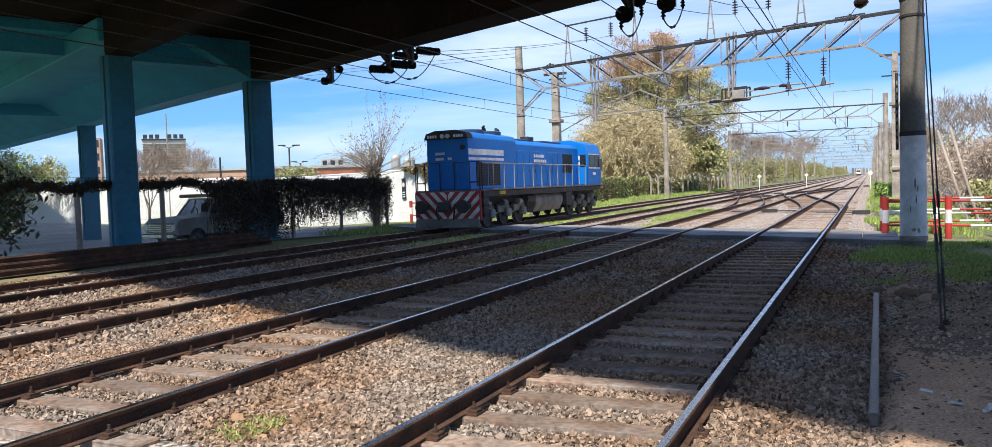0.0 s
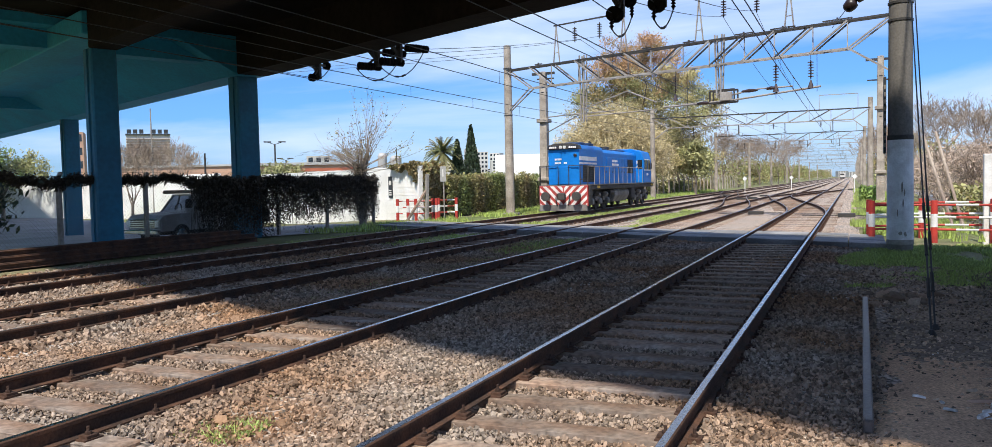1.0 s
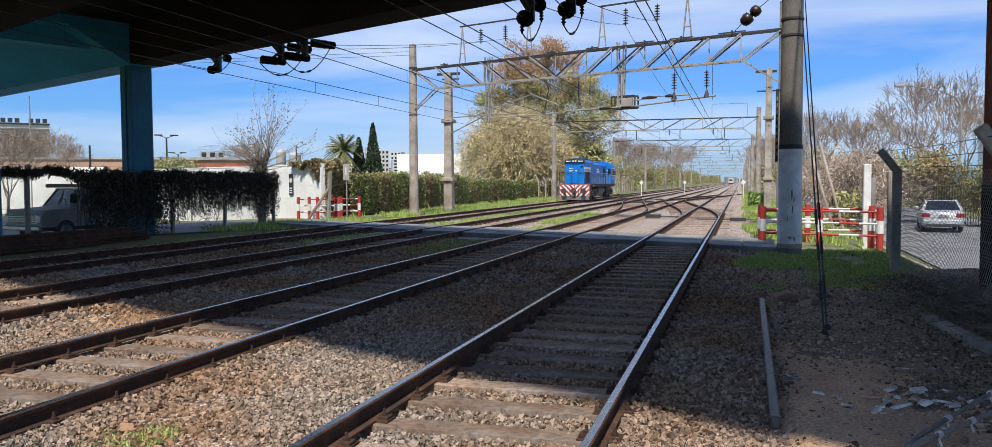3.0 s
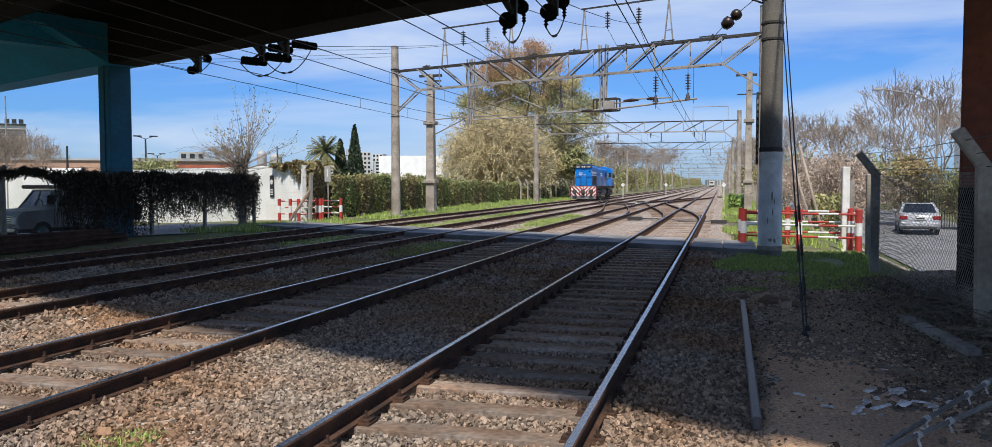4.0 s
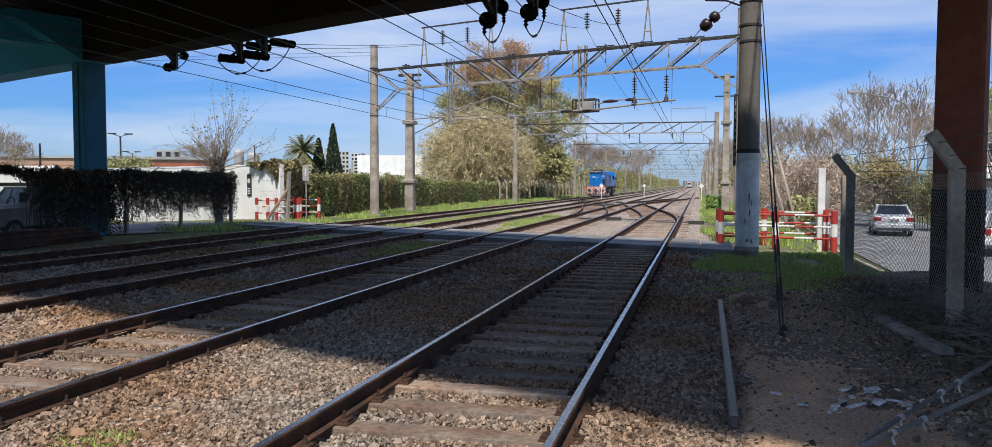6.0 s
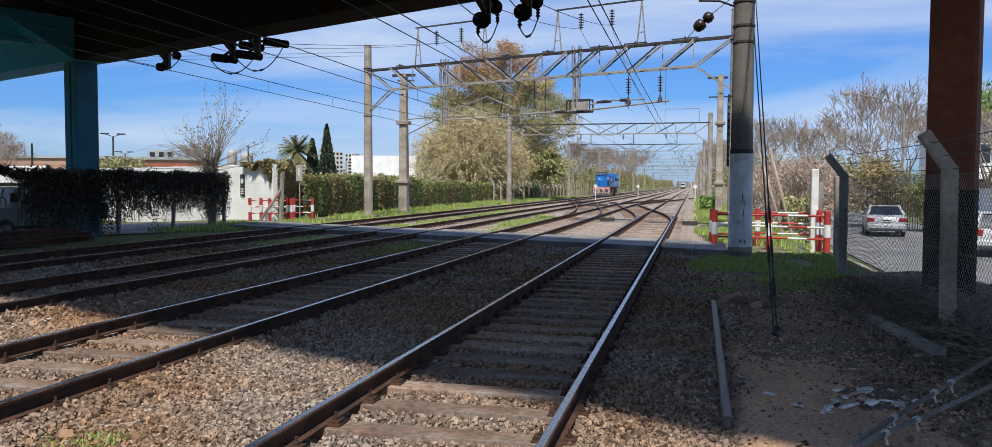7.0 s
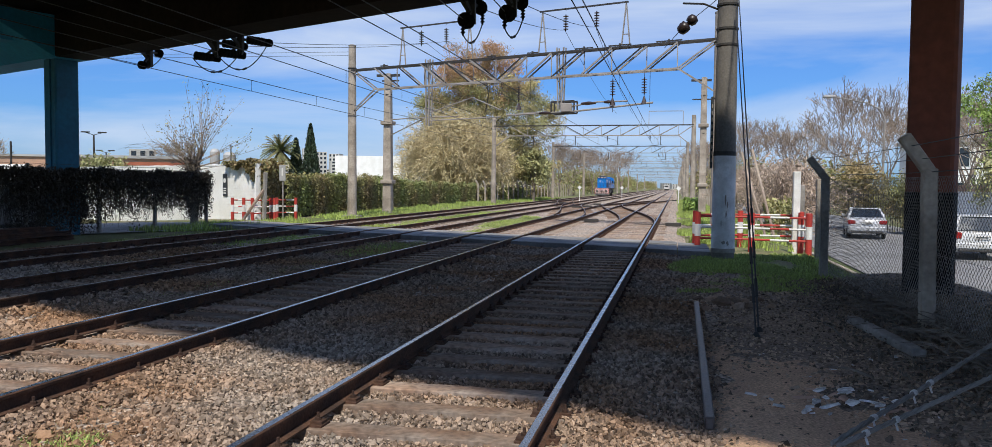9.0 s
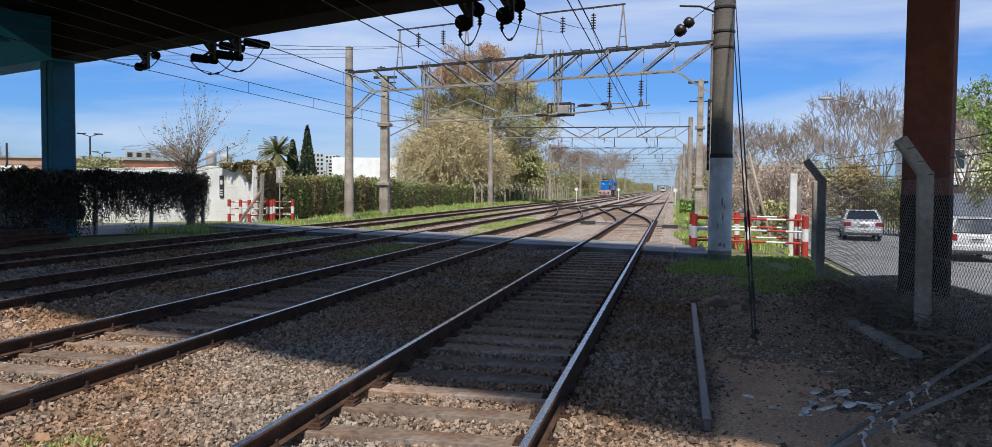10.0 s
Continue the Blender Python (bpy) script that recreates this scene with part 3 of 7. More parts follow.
def mast(name, x, y, h, r0, r1, label, collar=(), square=False, white=0.0):
    t = thing(name, label, "mast", "overhead line masts", pose(x, y, 0))
    b = Build()
    if square:
        b.add([(sx * (r0 if z < 1 else r1), sy * (r0 if z < 1 else r1), z) for z in (-0.4, h) for sx, sy in ((-1, -1), (1, -1), (1, 1), (-1, 1))],
              [(3, 2, 1, 0), (4, 5, 6, 7), (0, 1, 5, 4), (1, 2, 6, 5), (2, 3, 7, 6), (3, 0, 4, 7)])
        part("shaft", b, M["concrete"], t, "", 0.03)
    else:
        b.lathe([(r0, -0.4), (r0 + (r1 - r0) * 0.3, h * 0.3), (r1, h)], 16)
        part("shaft", b, M["concrete"] if not white else M["greypole"], t, "", smooth=False)
    part("plinth", Build().box(-r0 - 0.16, r0 + 0.16, -r0 - 0.16, r0 + 0.16, -0.3, 0.1), M["oldconcrete"], t, "low rough concrete plinth", 0.04)
    part("cap", Build().lathe([(r1 + 0.012, h - 0.05), (r1 + 0.012, h + 0.015), (r1 * 0.7, h + 0.05)], 14), M["oldconcrete"], t)
    for z in (5.6, h - 1.3):
        part("clamp", Build().lathe([(r1 + 0.035, z), (r1 + 0.042, z + 0.01), (r1 + 0.042, z + 0.05), (r1 + 0.035, z + 0.06)], 14), M["darksteel"], t, "dark steel clamp band")
    for z in collar:
        part("collar", Build().box(-r0 - 0.09, r0 + 0.09, -r0 - 0.09, r0 + 0.09, z - 0.12, z + 0.12), M["concrete"], t, "", 0.03)
    return t


def truss(t, a, b, z_top, z_low, bays, inset=(1.6, 1.6)):
    """A lattice girder between two points on plan: chords, posts and braces, each a bar."""
    a, b = Vector((*a, 0)), Vector((*b, 0))
    L = (b - a).length
    u = (b - a) / L
    n = Vector((-u.y, u.x, 0))
    P = lambda s, z, o=0.0: a + u * s + n * o + Vector((0, 0, z))
    for o in (-0.18, 0.18):
        part("top_chord", Build().bar(P(0, z_top, o), P(L, z_top, o), 0.07, 0.085), M["darksteel"], t)
        part("bottom_chord", Build().bar(P(inset[0], z_low, o), P(L - inset[1], z_low, o), 0.06, 0.08), M["galv"], t)
        for s0, s1 in ((0, inset[0]), (L, L - inset[1])):
            part("end_brace", Build().bar(P(s0, z_top, o), P(s1, z_low, o), 0.06), M["galv"], t)
            part("knee_brace", Build().bar(P(s0 + (0.1 if s0 == 0 else -0.1), z_low - 1.1, o * 0.5), P(s1, z_low, o), 0.06), M["galv"], t)
    w = (L - inset[0] - inset[1]) / bays
    for i in range(bays):
        s0, s1 = inset[0] + i * w, inset[0] + (i + 1) * w
        o = 0.18 if i % 2 else -0.18
        if i >= bays // 2:
            part("brace", Build().bar(P(s0, z_low, o), P(s1, z_top, o), 0.075), M["galv"], t)
        else:
            part("brace", Build().bar(P(s0, z_top, o), P(s1, z_low, o), 0.075), M["galv"], t)
        part("post", Build().bar(P(s1, z_low, o), P(s1, z_top, o), 0.045), M["galv"], t)
        lo, hi = (s0, s1) if i >= bays // 2 else (s1, s0)
        part("brace", Build().bar(P(lo, z_low, -o), P(hi, z_top, -o), 0.06), M["darksteel"], t)
        part("lace", Build().bar(P(s0, z_top + 0.02, -0.18), P(s1, z_top + 0.02, 0.18), 0.035), M["galv"], t)
    return P


WIRES = thing("overhead_wires", "overhead catenary and feeder wires above the tracks", "overhead wires")


def wire(pts, r=0.011):
    part("wire", Build().tube(pts, r, 4, caps=False), M["wire"], WIRES)


def sag(a, b, drop, n=14):
    a, b = Vector(a), Vector(b)
    return [a.lerp(b, i / n) - Vector((0, 0, drop * 4 * (i / n) * (1 - i / n))) for i in range(n + 1)]


def portal_one():
    a, b = (-17.7, 42.6), (1.7, 36.1)
    t = thing("catenary_portal", "grey steel lattice portal over all the tracks, with insulators", "catenary portal", "catenary portals")
    P = truss(t, a, b, 8.16, 7.02, 11, (1.7, 1.75))
    L = math.hypot(19.4, 6.5)
    at = lambda x: (x + 17.7) / 19.4 * L
    # frames above the girder that carry the feeder insulators
    for x0, x1 in ((-14.4, -10.35), (-6.39, -2.33)):
        for x in (x0, x1):
            b = Build()
            for o in (-0.2, 0.2):
                b.bar(P(at(x), 10.18), P(at(x) + o, 8.25), 0.05)
            b.bar(P(at(x) - 0.12, 8.75), P(at(x) + 0.12, 8.75), 0.04)
            part("feeder_upright", b, M["galv"], t)
        part("feeder_arm", Build().bar(P(at(x0) - 0.15, 10.2), P(at(x1) + 0.1, 10.2), 0.07), M["darksteel"], t)
        for f in (0.29, 0.66):
            s = at(x0) + (at(x1) - at(x0)) * f
            ib = Build()
            q = P(s, 10.1)
            insulator(ib, q.x, q.y, q.z - 0.15, 6, 0.13, 0.12)
            ib.bar(q, q + Vector((0, 0, 0.12)), 0.02)
            part("insulator", ib, M["ceramic"], t, "ribbed brown insulator", smooth=False)
    for x, ln in ((-15.6, 0.5), (-9.1, 0.5), (-6.9, 0.6), (-4.3, 0.9), (-2.6, 1.1), (-0.4, 1.2)):
        part("top_fitting", Build().bar(P(at(x) - ln / 2, 8.28), P(at(x) + ln / 2, 8.28), 0.07, 0.05).bar(P(at(x), 8.2), P(at(x), 8.36), 0.08), M["darksteel"], t, "dark clamped fitting")
    # drop posts
    for x, z0, w in ((-12.75, 4.95, 0.3), (-5.42, 5.5, 0.36)):
        b = Build()
        for so in (-1, 1):
            for o in (-0.12, 0.12):
                b.bar(P(at(x) + so * w / 2, 8.4, o), P(at(x) + so * w / 4, z0, o), 0.06)
        for z in (5.6, 6.2, 6.8, 7.4, 8.0):
            if z > z0:
                b.bar(P(at(x) - w / 2.6, z), P(at(x) + w / 2.6, z + 0.3), 0.04)
        part("drop_post", b, M["galv"], t)
    # switch box and boom under the middle post
    b = Build()
    for z in (5.3, 5.85):
        b.bar(P(at(-5.9), z), P(at(-4.75), z), 0.08)
        b.bar(P(at(-5.9), z, 0.35), P(at(-4.75), z, 0.35), 0.08)
    for x in (-5.9, -5.3, -4.75):
        b.bar(P(at(x), 5.3), P(at(x), 5.85), 0.07)
        b.bar(P(at(x), 5.3, 0.35), P(at(x), 5.85, 0.35), 0.07)
    part("switch_cage", b, M["darksteel"], t)
    q = P(at(-5.1), 5.55)
    part("switch_box", Build().box(q.x - 0.3, q.x + 0.25, q.y - 0.12, q.y + 0.12, q.z - 0.2, q.z + 0.2), M["galv"], t, "", 0.02)
    part("boom", Build().tube([P(at(-8.2), 5.32), P(at(-4.9), 5.35), P(at(-1.05), 5.6)], 0.045, 8), M["galv"], t, "tube boom that holds the contact wires")
    part("boom", Build().tube([P(at(-4.9), 5.6), P(at(-3.6), 5.75), P(at(-2.2), 5.72)], 0.035, 8), M["galv"], t)
    for x0, x1, z in ((-5.9, -6.5, 5.33), (-4.4, -3.7, 5.7), (-3.3, -2.9, 5.72)):
        b = Build()
        b.tube([P(at(x0), z), P(at((x0 + x1) / 2), z + 0.01), P(at(x1), z)], [0.05, 0.085, 0.05], 8)
        part("insulator", b, M["ceramic"], t)
    for x, z in ((-7.6, 7.0), (-2.9, 7.0), (-1.45, 7.0)):
        ib = Build()
        q = P(at(x), z)
        ib.bar(q, q - Vector((0, 0, 0.25)), 0.02)
        insulator(ib, q.x, q.y, z - 0.25, 6, 0.13, 0.12)
        ib.lathe([(0.03, 0.35), (0.14, 0.0)], 6, Matrix.Translation((q.x, q.y, z - 1.45)))
        part("insulator", ib, M["ceramic"], t, "ribbed brown insulator")
    # hanging rods to the boom
    for x, z0 in ((-7.0, 5.33), (-1.2, 5.6), (-2.9, 5.45)):
        part("hanger", Build().bar(P(at(x), 7.05), P(at(x), z0 - 0.2), 0.022), M["darksteel"], t)
    # cantilever at the western masts
    for pts, r in (([(-17.6, 48.3, 5.9), (-15.4, 46.6, 5.85), (-12.6, 46.3, 5.9)], 0.035), ([(-17.6, 48.3, 4.9), (-14.8, 46.5, 5.8)], 0.035),
                   ([(-12.75, 40.9, 5.6), (-10.2, 40.2, 6.3), (-8.6, 39.6, 5.6)], 0.03), ([(-12.75, 40.9, 5.2), (-8.6, 39.6, 5.25)], 0.03)):
        part("cantilever_tube", Build().tube(pts, r, 6), M["galv"], t)
    return t


portal_one()
mast("concrete_mast", -17.75, 42.6, 9.55, 0.265, 0.2, "tall round bare concrete mast at the hedge")
m2 = mast("concrete_mast", -17.75, 48.4, 8.75, 0.29, 0.2, "square concrete mast with thick collars", (2.0, 5.7), True)
part("cross_arm", Build().box(-0.75, 0.75, -0.08, 0.08, 8.6, 8.75).box(-0.4, 0.7, -0.06, 0.06, 8.3, 8.38), M["darksteel"], m2, "dark steel cross arm")
mast("concrete_mast", 1.75, 36.1, 9.3, 0.27, 0.22, "round concrete mast at the end of the portal")
m3 = mast("concrete_mast", 1.85, 59, 9.55, 0.26, 0.19, "square concrete mast with thick collars", (2.0, 6.2), True)
part("cross_arm", Build().box(-0.9, 0.5, -0.08, 0.08, 9.3, 9.45).box(-0.8, 0.5, -0.05, 0.05, 8.0, 8.08), M["darksteel"], m3)


def plain_portal(y, xl=-17.8, xr=1.6):
    t = thing("catenary_portal", "slender steel lattice portal on two concrete masts", "catenary portal", "catenary portals")
    h = 8.7 if y < 100 else 8.4
    for x in (xl, xr):
        b = Build()
        b.lathe([(0.27, -0.4), (0.2, h)], 10, Matrix.Translation((x, y, 0)))
        part("mast", b, M["concrete"], t)
    if y < 130:
        P = truss(t, (xl, y), (xr, y), 7.78, 6.8, 9, (1.6, 1.4))
    else:
        b = Build()
        b.bar((xl, y, 7.78), (xr, y, 7.78), 0.1).bar((xl + 1.5, y, 6.85), (xr - 1.5, y, 6.85), 0.08)
        for i in range(10):
            x0 = xl + 1.5 + i * 1.64
            b.bar((x0, y, 6.85), (x0 + 0.82, y, 7.78), 0.05).bar((x0 + 0.82, y, 7.78), (x0 + 1.64, y, 6.85), 0.05)
        b.bar((xl, y, 5.8), (xl + 1.5, y, 6.85), 0.06).bar((xr, y, 5.8), (xr - 1.5, y, 6.85), 0.06)
        part("girder", b, M["galv"], t)
    for x0, x1 in ((-14.5, -11.2), (-2.6, 0.6)):
        b = Build()
        b.bar((x0, y, 7.8), (x0, y, 9.1), 0.05).bar((x1, y, 7.8), (x1, y, 9.1), 0.05).bar((x0, y, 9.1), (x1, y, 9.1), 0.06)
        part("feeder_frame", b, M["galv"], t)
    for x in TRACKS:
        b = Build()
        b.bar((x + 0.3, y, 6.8), (x + 0.3, y, 5.9), 0.07).bar((x - 1.2, y, 5.75), (x + 0.4, y, 5.9), 0.04)
        part("drop_arm", b, M["darksteel"], t)
        b = Build()
        insulator(b, x - 0.7, y, 6.78, 4, 0.1, 0.11)
        part("insulator", b, M["ceramic"], t)


for y in (79, 119, 160, 205, 255, 315, 390, 480):
    plain_portal(y)


def make_wires():
    ys = [-25, 20, 38, 79, 119, 160, 205, 255, 315]
    for k, x in enumerate(TRACKS):
        for i in range(len(ys) - 1):
            y0, y1 = ys[i], ys[i + 1]
            hi = [5.2 if y < 0 else 5.3 if y < 21 else (5.45 if y < 40 else 6.4) for y in (y0, y1)]
            sy0, sy1 = [y + (-0.335 * (x + 7) if 37 < y < 39 else -0.42 * (x + 8) if y == 20 else 0) for y in (y0, y1)]
            z = [4.93 if y < 40 else 5.2 for y in (y0, y1)]
            wire([(x, sy0, z[0]), (x, sy1, z[1])])
            s = sag((x, sy0, hi[0]), (x, sy1, hi[1]), 0.25 if i > 1 else 0.05)
            wire(s, 0.013)
            if i < 5:
                for q in s[2:-1:4]:
                    f = (q.y - sy0) / (sy1 - sy0)
                    wire([q, (x, q.y, z[0] + (z[1] - z[0]) * f)], 0.006)


make_wires()


# ---- the locomotive: x across, y away from its end, z up from the rail ----
def stripe_mesh(w, z0, z1, y, side, n=7):
    """Slanting white bars on a plate in the plane y, meeting in chevrons at the middle."""
    b = Build()
    step = 0.42
    k = 0
    x = -0.9
    while x < w + 0.9:
        a0, a1 = x, x + step / 2
        h = z1 - z0
        # bar from (a, z0) to (a - h, z1) kept within the plate
        q = []
        for a, z in ((a0, z0), (a1, z0), (a1 + h, z1), (a0 + h, z1)):
            q.append([a, z])
        poly = q
        for lim, sign in ((0.03, 1), (w - 0.03, -1)):
            out = []
            for i in range(len(poly)):
                p, r = poly[i], poly[(i + 1) % len(poly)]
                ip, ir = sign * (p[0] - lim) >= 0, sign * (r[0] - lim) >= 0
                if ip:
                    out.append(p)
                if ip != ir:
                    u = (lim - p[0]) / (r[0] - p[0])
                    out.append([lim, p[1] + (r[1] - p[1]) * u])
            poly = out
            if not poly:
                break
        if len(poly) > 2:
            m = len(poly)
            v = [(side * px, y, pz) for px, pz in poly] + [(side * px, y - 0.004, pz) for px, pz in poly]
            b.add(v, [tuple(range(m)), tuple(range(2 * m - 1, m - 1, -1))] + [(i, (i + 1) % m, (i + 1) % m + m, i + m) for i in range(m)])
        x += step
        k += 1
    return b


def make_loco():
    t = thing("locomotive", "blue diesel locomotive with red and white striped end plate", "locomotive")
    # running frame and walkway
    part("frame", Build().box(-1.36, 1.36, 0.12, 15.5, 1.18, 1.42), M["black"], t, "black running frame", 0.03)
    part("walkway", Build().box(-1.42, 1.42, 0.1, 15.52, 1.42, 1.47), M["dust"], t)
    # end plate
    pilot = part("pilot", Build().box(-1.38, 1.38, 0.0, 0.12, 0.32, 1.42), M["dirtyred"], t, "red end plate with slanting white stripes", 0.015)
    for s in (-1, 1):
        part("stripe", stripe_mesh(1.36, 0.36, 1.4, -0.002, s), M["dirtywhite"], pilot, "white slanting stripes")
    part("snow_plough", Build().prism([(-1.36, 0.06), (1.36, 0.06), (1.32, 0.4), (-1.32, 0.4)], -0.12, 0.03), M["dust"], pilot, "dusty steel plough", 0.02)
    part("coupler", Build().box(-0.14, 0.14, -0.4, 0.05, 0.72, 0.98).box(-0.2, 0.2, -0.45, -0.28, 0.66, 1.04), M["black"], pilot, "black knuckle coupler", 0.03)
    for s in (-1, 1):
        b = Build().lathe([(0.13, 0), (0.13, 0.3), (0.1, 0.3), (0.1, 0.42), (0.25, 0.44), (0.25, 0.5)], 14, pose(s * 0.87, 0.0, 0.86, 90, 0, 0))
        part("buffer", b, M["black"], pilot, "round black buffer")
        part("hose", Build().tube([(s * 0.35, -0.03, 0.95), (s * 0.38, -0.16, 0.8), (s * 0.36, -0.2, 0.5), (s * 0.3, -0.12, 0.36)], 0.03, 6), M["rubber"], pilot)
        part("step", Build().box(s * 1.3 - 0.16, s * 1.3 + 0.16, 0.12, 0.55, 0.5, 0.54).box(s * 1.3 - 0.16, s * 1.3 + 0.16, 0.12, 0.55, 0.85, 0.89).box(s * 1.3 - 0.16, s * 1.3 + 0.16, 0.12, 0.55, 1.15, 1.19).box(s * 1.44 - 0.02, s * 1.44 + 0.02, 0.12, 0.55, 0.4, 1.42), M["black"], t)
    # hood: tall radiator section at the end, then the engine hood
    top = [(-0.88, 1.47), (0.88, 1.47), (0.88, 3.42), (0.8, 3.58), (0.45, 3.68), (-0.45, 3.68), (-0.8, 3.58), (-0.88, 3.42)]
    hood_end = part("radiator_hood", Build().prism(top, 0.12, 4.6), M["locoblue"], t, "tall blue end hood", 0.025)
    low = [(-0.85, 1.47), (0.85, 1.47), (0.85, 3.3), (0.72, 3.45), (0.35, 3.53), (-0.35, 3.53), (-0.72, 3.45), (-0.85, 3.3)]
    hood = part("engine_hood", Build().prism(low, 4.6, 12.6), M["locoblue"], t, "blue engine hood with doors", 0.02)
    # end face
    part("end_brow", Build().prism([(-0.92, 3.38), (0.92, 3.38), (0.84, 3.6), (0.46, 3.71), (-0.46, 3.71), (-0.84, 3.6)], 0.0, 0.5), M["black"], hood_end, "blackened brow over the end", 0.02)
    for s in (-1, 1):
        nb = part("number_board", Build().box(s * 0.55 - 0.27, s * 0.55 + 0.27, -0.02, 0.06, 3.4, 3.58), M["navy"], hood_end, "dark number board", 0.02)
        for i in range(4):
            part("number_bar", Build().box(s * 0.55 - 0.2 + i * 0.105, s * 0.55 - 0.12 + i * 0.105, -0.028, -0.016, 3.44, 3.54), M["white"], nb)
        part("headlamp", Build().lathe([(0.085, 0), (0.085, 0.06), (0.06, 0.07)], 12, pose(s * 0.11, 0.0, 3.49, 90, 0, 0)), M["lampglass"], hood_end)
    part("marker_lamp", Build().lathe([(0.09, 0), (0.09, 0.05), (0.05, 0.07)], 12, pose(0.66, 0.12, 3.05, 90, 0, 0)), M["umber"], hood_end, "dull brown marker lamp")
    for i, (x0, x1) in enumerate(((-0.5, -0.1), (-0.5, -0.14), (0.02, 0.2))):
        z = (2.8, 2.6, 2.6)[i]
        for j in range(5 if i < 2 else 2):
            w = (x1 - x0) / (5 if i < 2 else 2)
            part("lettering_bar", Build().box(x0 + j * w, x0 + (j + 0.78) * w, 0.105, 0.122, z, z + 0.1), M["white"], hood_end)
    part("end_door", Build().box(-0.42, 0.42, 0.09, 0.125, 1.5, 2.45), M["locoblue"], hood_end, "", 0.02)
    # flank: grilles, stripes, doors
    for s in (-1, 1):
        for y0, y1 in ((0.75, 1.75), (1.85, 2.9)):
            g = part("radiator_grille", Build().box(s * 0.88 - 0.02, s * 0.88 + 0.02, y0, y1, 1.6, 2.52), M["grille"], hood_end, "black radiator grille", 0.008)
            for j in range(9):
                part("louvre", Build().box(s * 0.9 - 0.012, s * 0.9 + 0.012, y0 + 0.03, y1 - 0.03, 1.66 + j * 0.095, 1.7 + j * 0.095), M["black"], g)
        for z0, z1 in ((2.58, 2.68), (2.78, 3.0)):
            part("white_band", Build().box(s * 0.885 - 0.006, s * 0.885 + 0.006, 0.14, 3.3, z0, z1), M["white"], hood_end)
        for j in range(11):
            y0 = 4.75 + j * 0.7
            d = part("hood_door", Build().box(s * 0.855 - 0.015, s * 0.855 + 0.015, y0, y0 + 0.64, 1.6, 3.05), M["locoblue"], hood, "", 0.012)
            if j in (8, 9):
                d.data = Build().box(s * 0.855 - 0.015, s * 0.855 + 0.015, y0, y0 + 0.64, 2.1, 3.0).mesh("hood_door", M["grille"], 0.012)
            part("door_handle", Build().box(s * 0.88 - 0.012, s * 0.88 + 0.012, y0 + 0.54, y0 + 0.57, 2.1, 2.25), M["black"], d)
        for row, n in ((2.78, 5), (2.56, 6)):
            for j in range(n):
                part("lettering_bar", Build().box(s * 0.876 - 0.005, s * 0.876 + 0.005, 6.6 + j * 0.26, 6.78 + j * 0.26, row, row + 0.13), M["white"], hood)
    # roof
    part("roof_fan", Build().lathe([(0.6, 0), (0.6, 0.12), (0.5, 0.16), (0.1, 0.17)], 16, Matrix.Translation((0, 2.0, 3.66))), M["locoroof"], hood_end, "round roof fan")
    part("roof_fan", Build().lathe([(0.6, 0), (0.6, 0.12), (0.5, 0.16), (0.1, 0.17)], 16, Matrix.Translation((0, 3.6, 3.66))), M["locoroof"], hood_end)
    part("exhaust_stack", Build().box(-0.2, 0.2, 7.6, 8.3, 3.5, 3.78), M["black"], hood, "black exhaust stack", 0.03)
    part("roof_hatch", Build().box(-0.4, 0.4, 5.2, 7.2, 3.5, 3.6), M["locoroof"], hood, "", 0.03)
    part("roof_hatch", Build().box(-0.4, 0.4, 8.8, 11.4, 3.5, 3.62), M["locoroof"], hood, "", 0.03)
    part("horn", Build().tube([(0.25, 4.3, 3.72), (0.25, 4.3, 3.9), (0.25, 4.0, 3.92)], [0.03, 0.03, 0.07], 8), M["black"], hood_end)
    # cab
    cab_prof = [(-1.38, 1.47), (1.38, 1.47), (1.38, 3.05), (1.2, 3.55), (0.5, 3.76), (-0.5, 3.76), (-1.2, 3.55), (-1.38, 3.05)]
    cab = part("cab", Build().prism(cab_prof, 12.6, 14.8), M["locoblue"], t, "blue driver's cab", 0.03)
    part("short_nose", Build().box(-0.8, 0.8, 14.8, 15.45, 1.47, 2.6), M["locoblue"], t, "", 0.06)
    for s in (-1, 1):
        for y0, y1 in ((12.85, 13.55), (13.7, 14.5)):
            w = part("side_window", Build().box(s * 1.385 - 0.012, s * 1.385 + 0.012, y0, y1, 2.35, 3.0), M["glass"], cab, "dark cab window", 0.01)
            part("window_frame", Build().box(s * 1.39 - 0.012, s * 1.39 + 0.012, y0 - 0.05, y1 + 0.05, 2.29, 2.35).box(s * 1.39 - 0.012, s * 1.39 + 0.012, y0 - 0.05, y1 + 0.05, 3.0, 3.05), M["white"], w)
        part("rear_window", Build().box(s * 1.12 - 0.16, s * 1.12 + 0.16, 12.58, 12.62, 2.4, 3.0), M["glass"], cab)
        for z0, z1 in ((2.5, 2.62), (2.72, 2.95)):
            part("white_band", Build().box(s * 1.0 - 0.1, s * 1.0 + 0.1, 12.585, 12.598, z0, z1), M["white"], cab)
        for j in range(4):
            part("number_bar", Build().box(s * 1.386 - 0.008, s * 1.386 + 0.008, 13.4 + j * 0.13, 13.49 + j * 0.13, 1.95, 2.1), M["white"], cab)
        part("mirror", Build().box(s * 1.45 - 0.05, s * 1.45 + 0.05, 14.55, 14.6, 2.4, 2.8), M["black"], cab, "", 0.01)
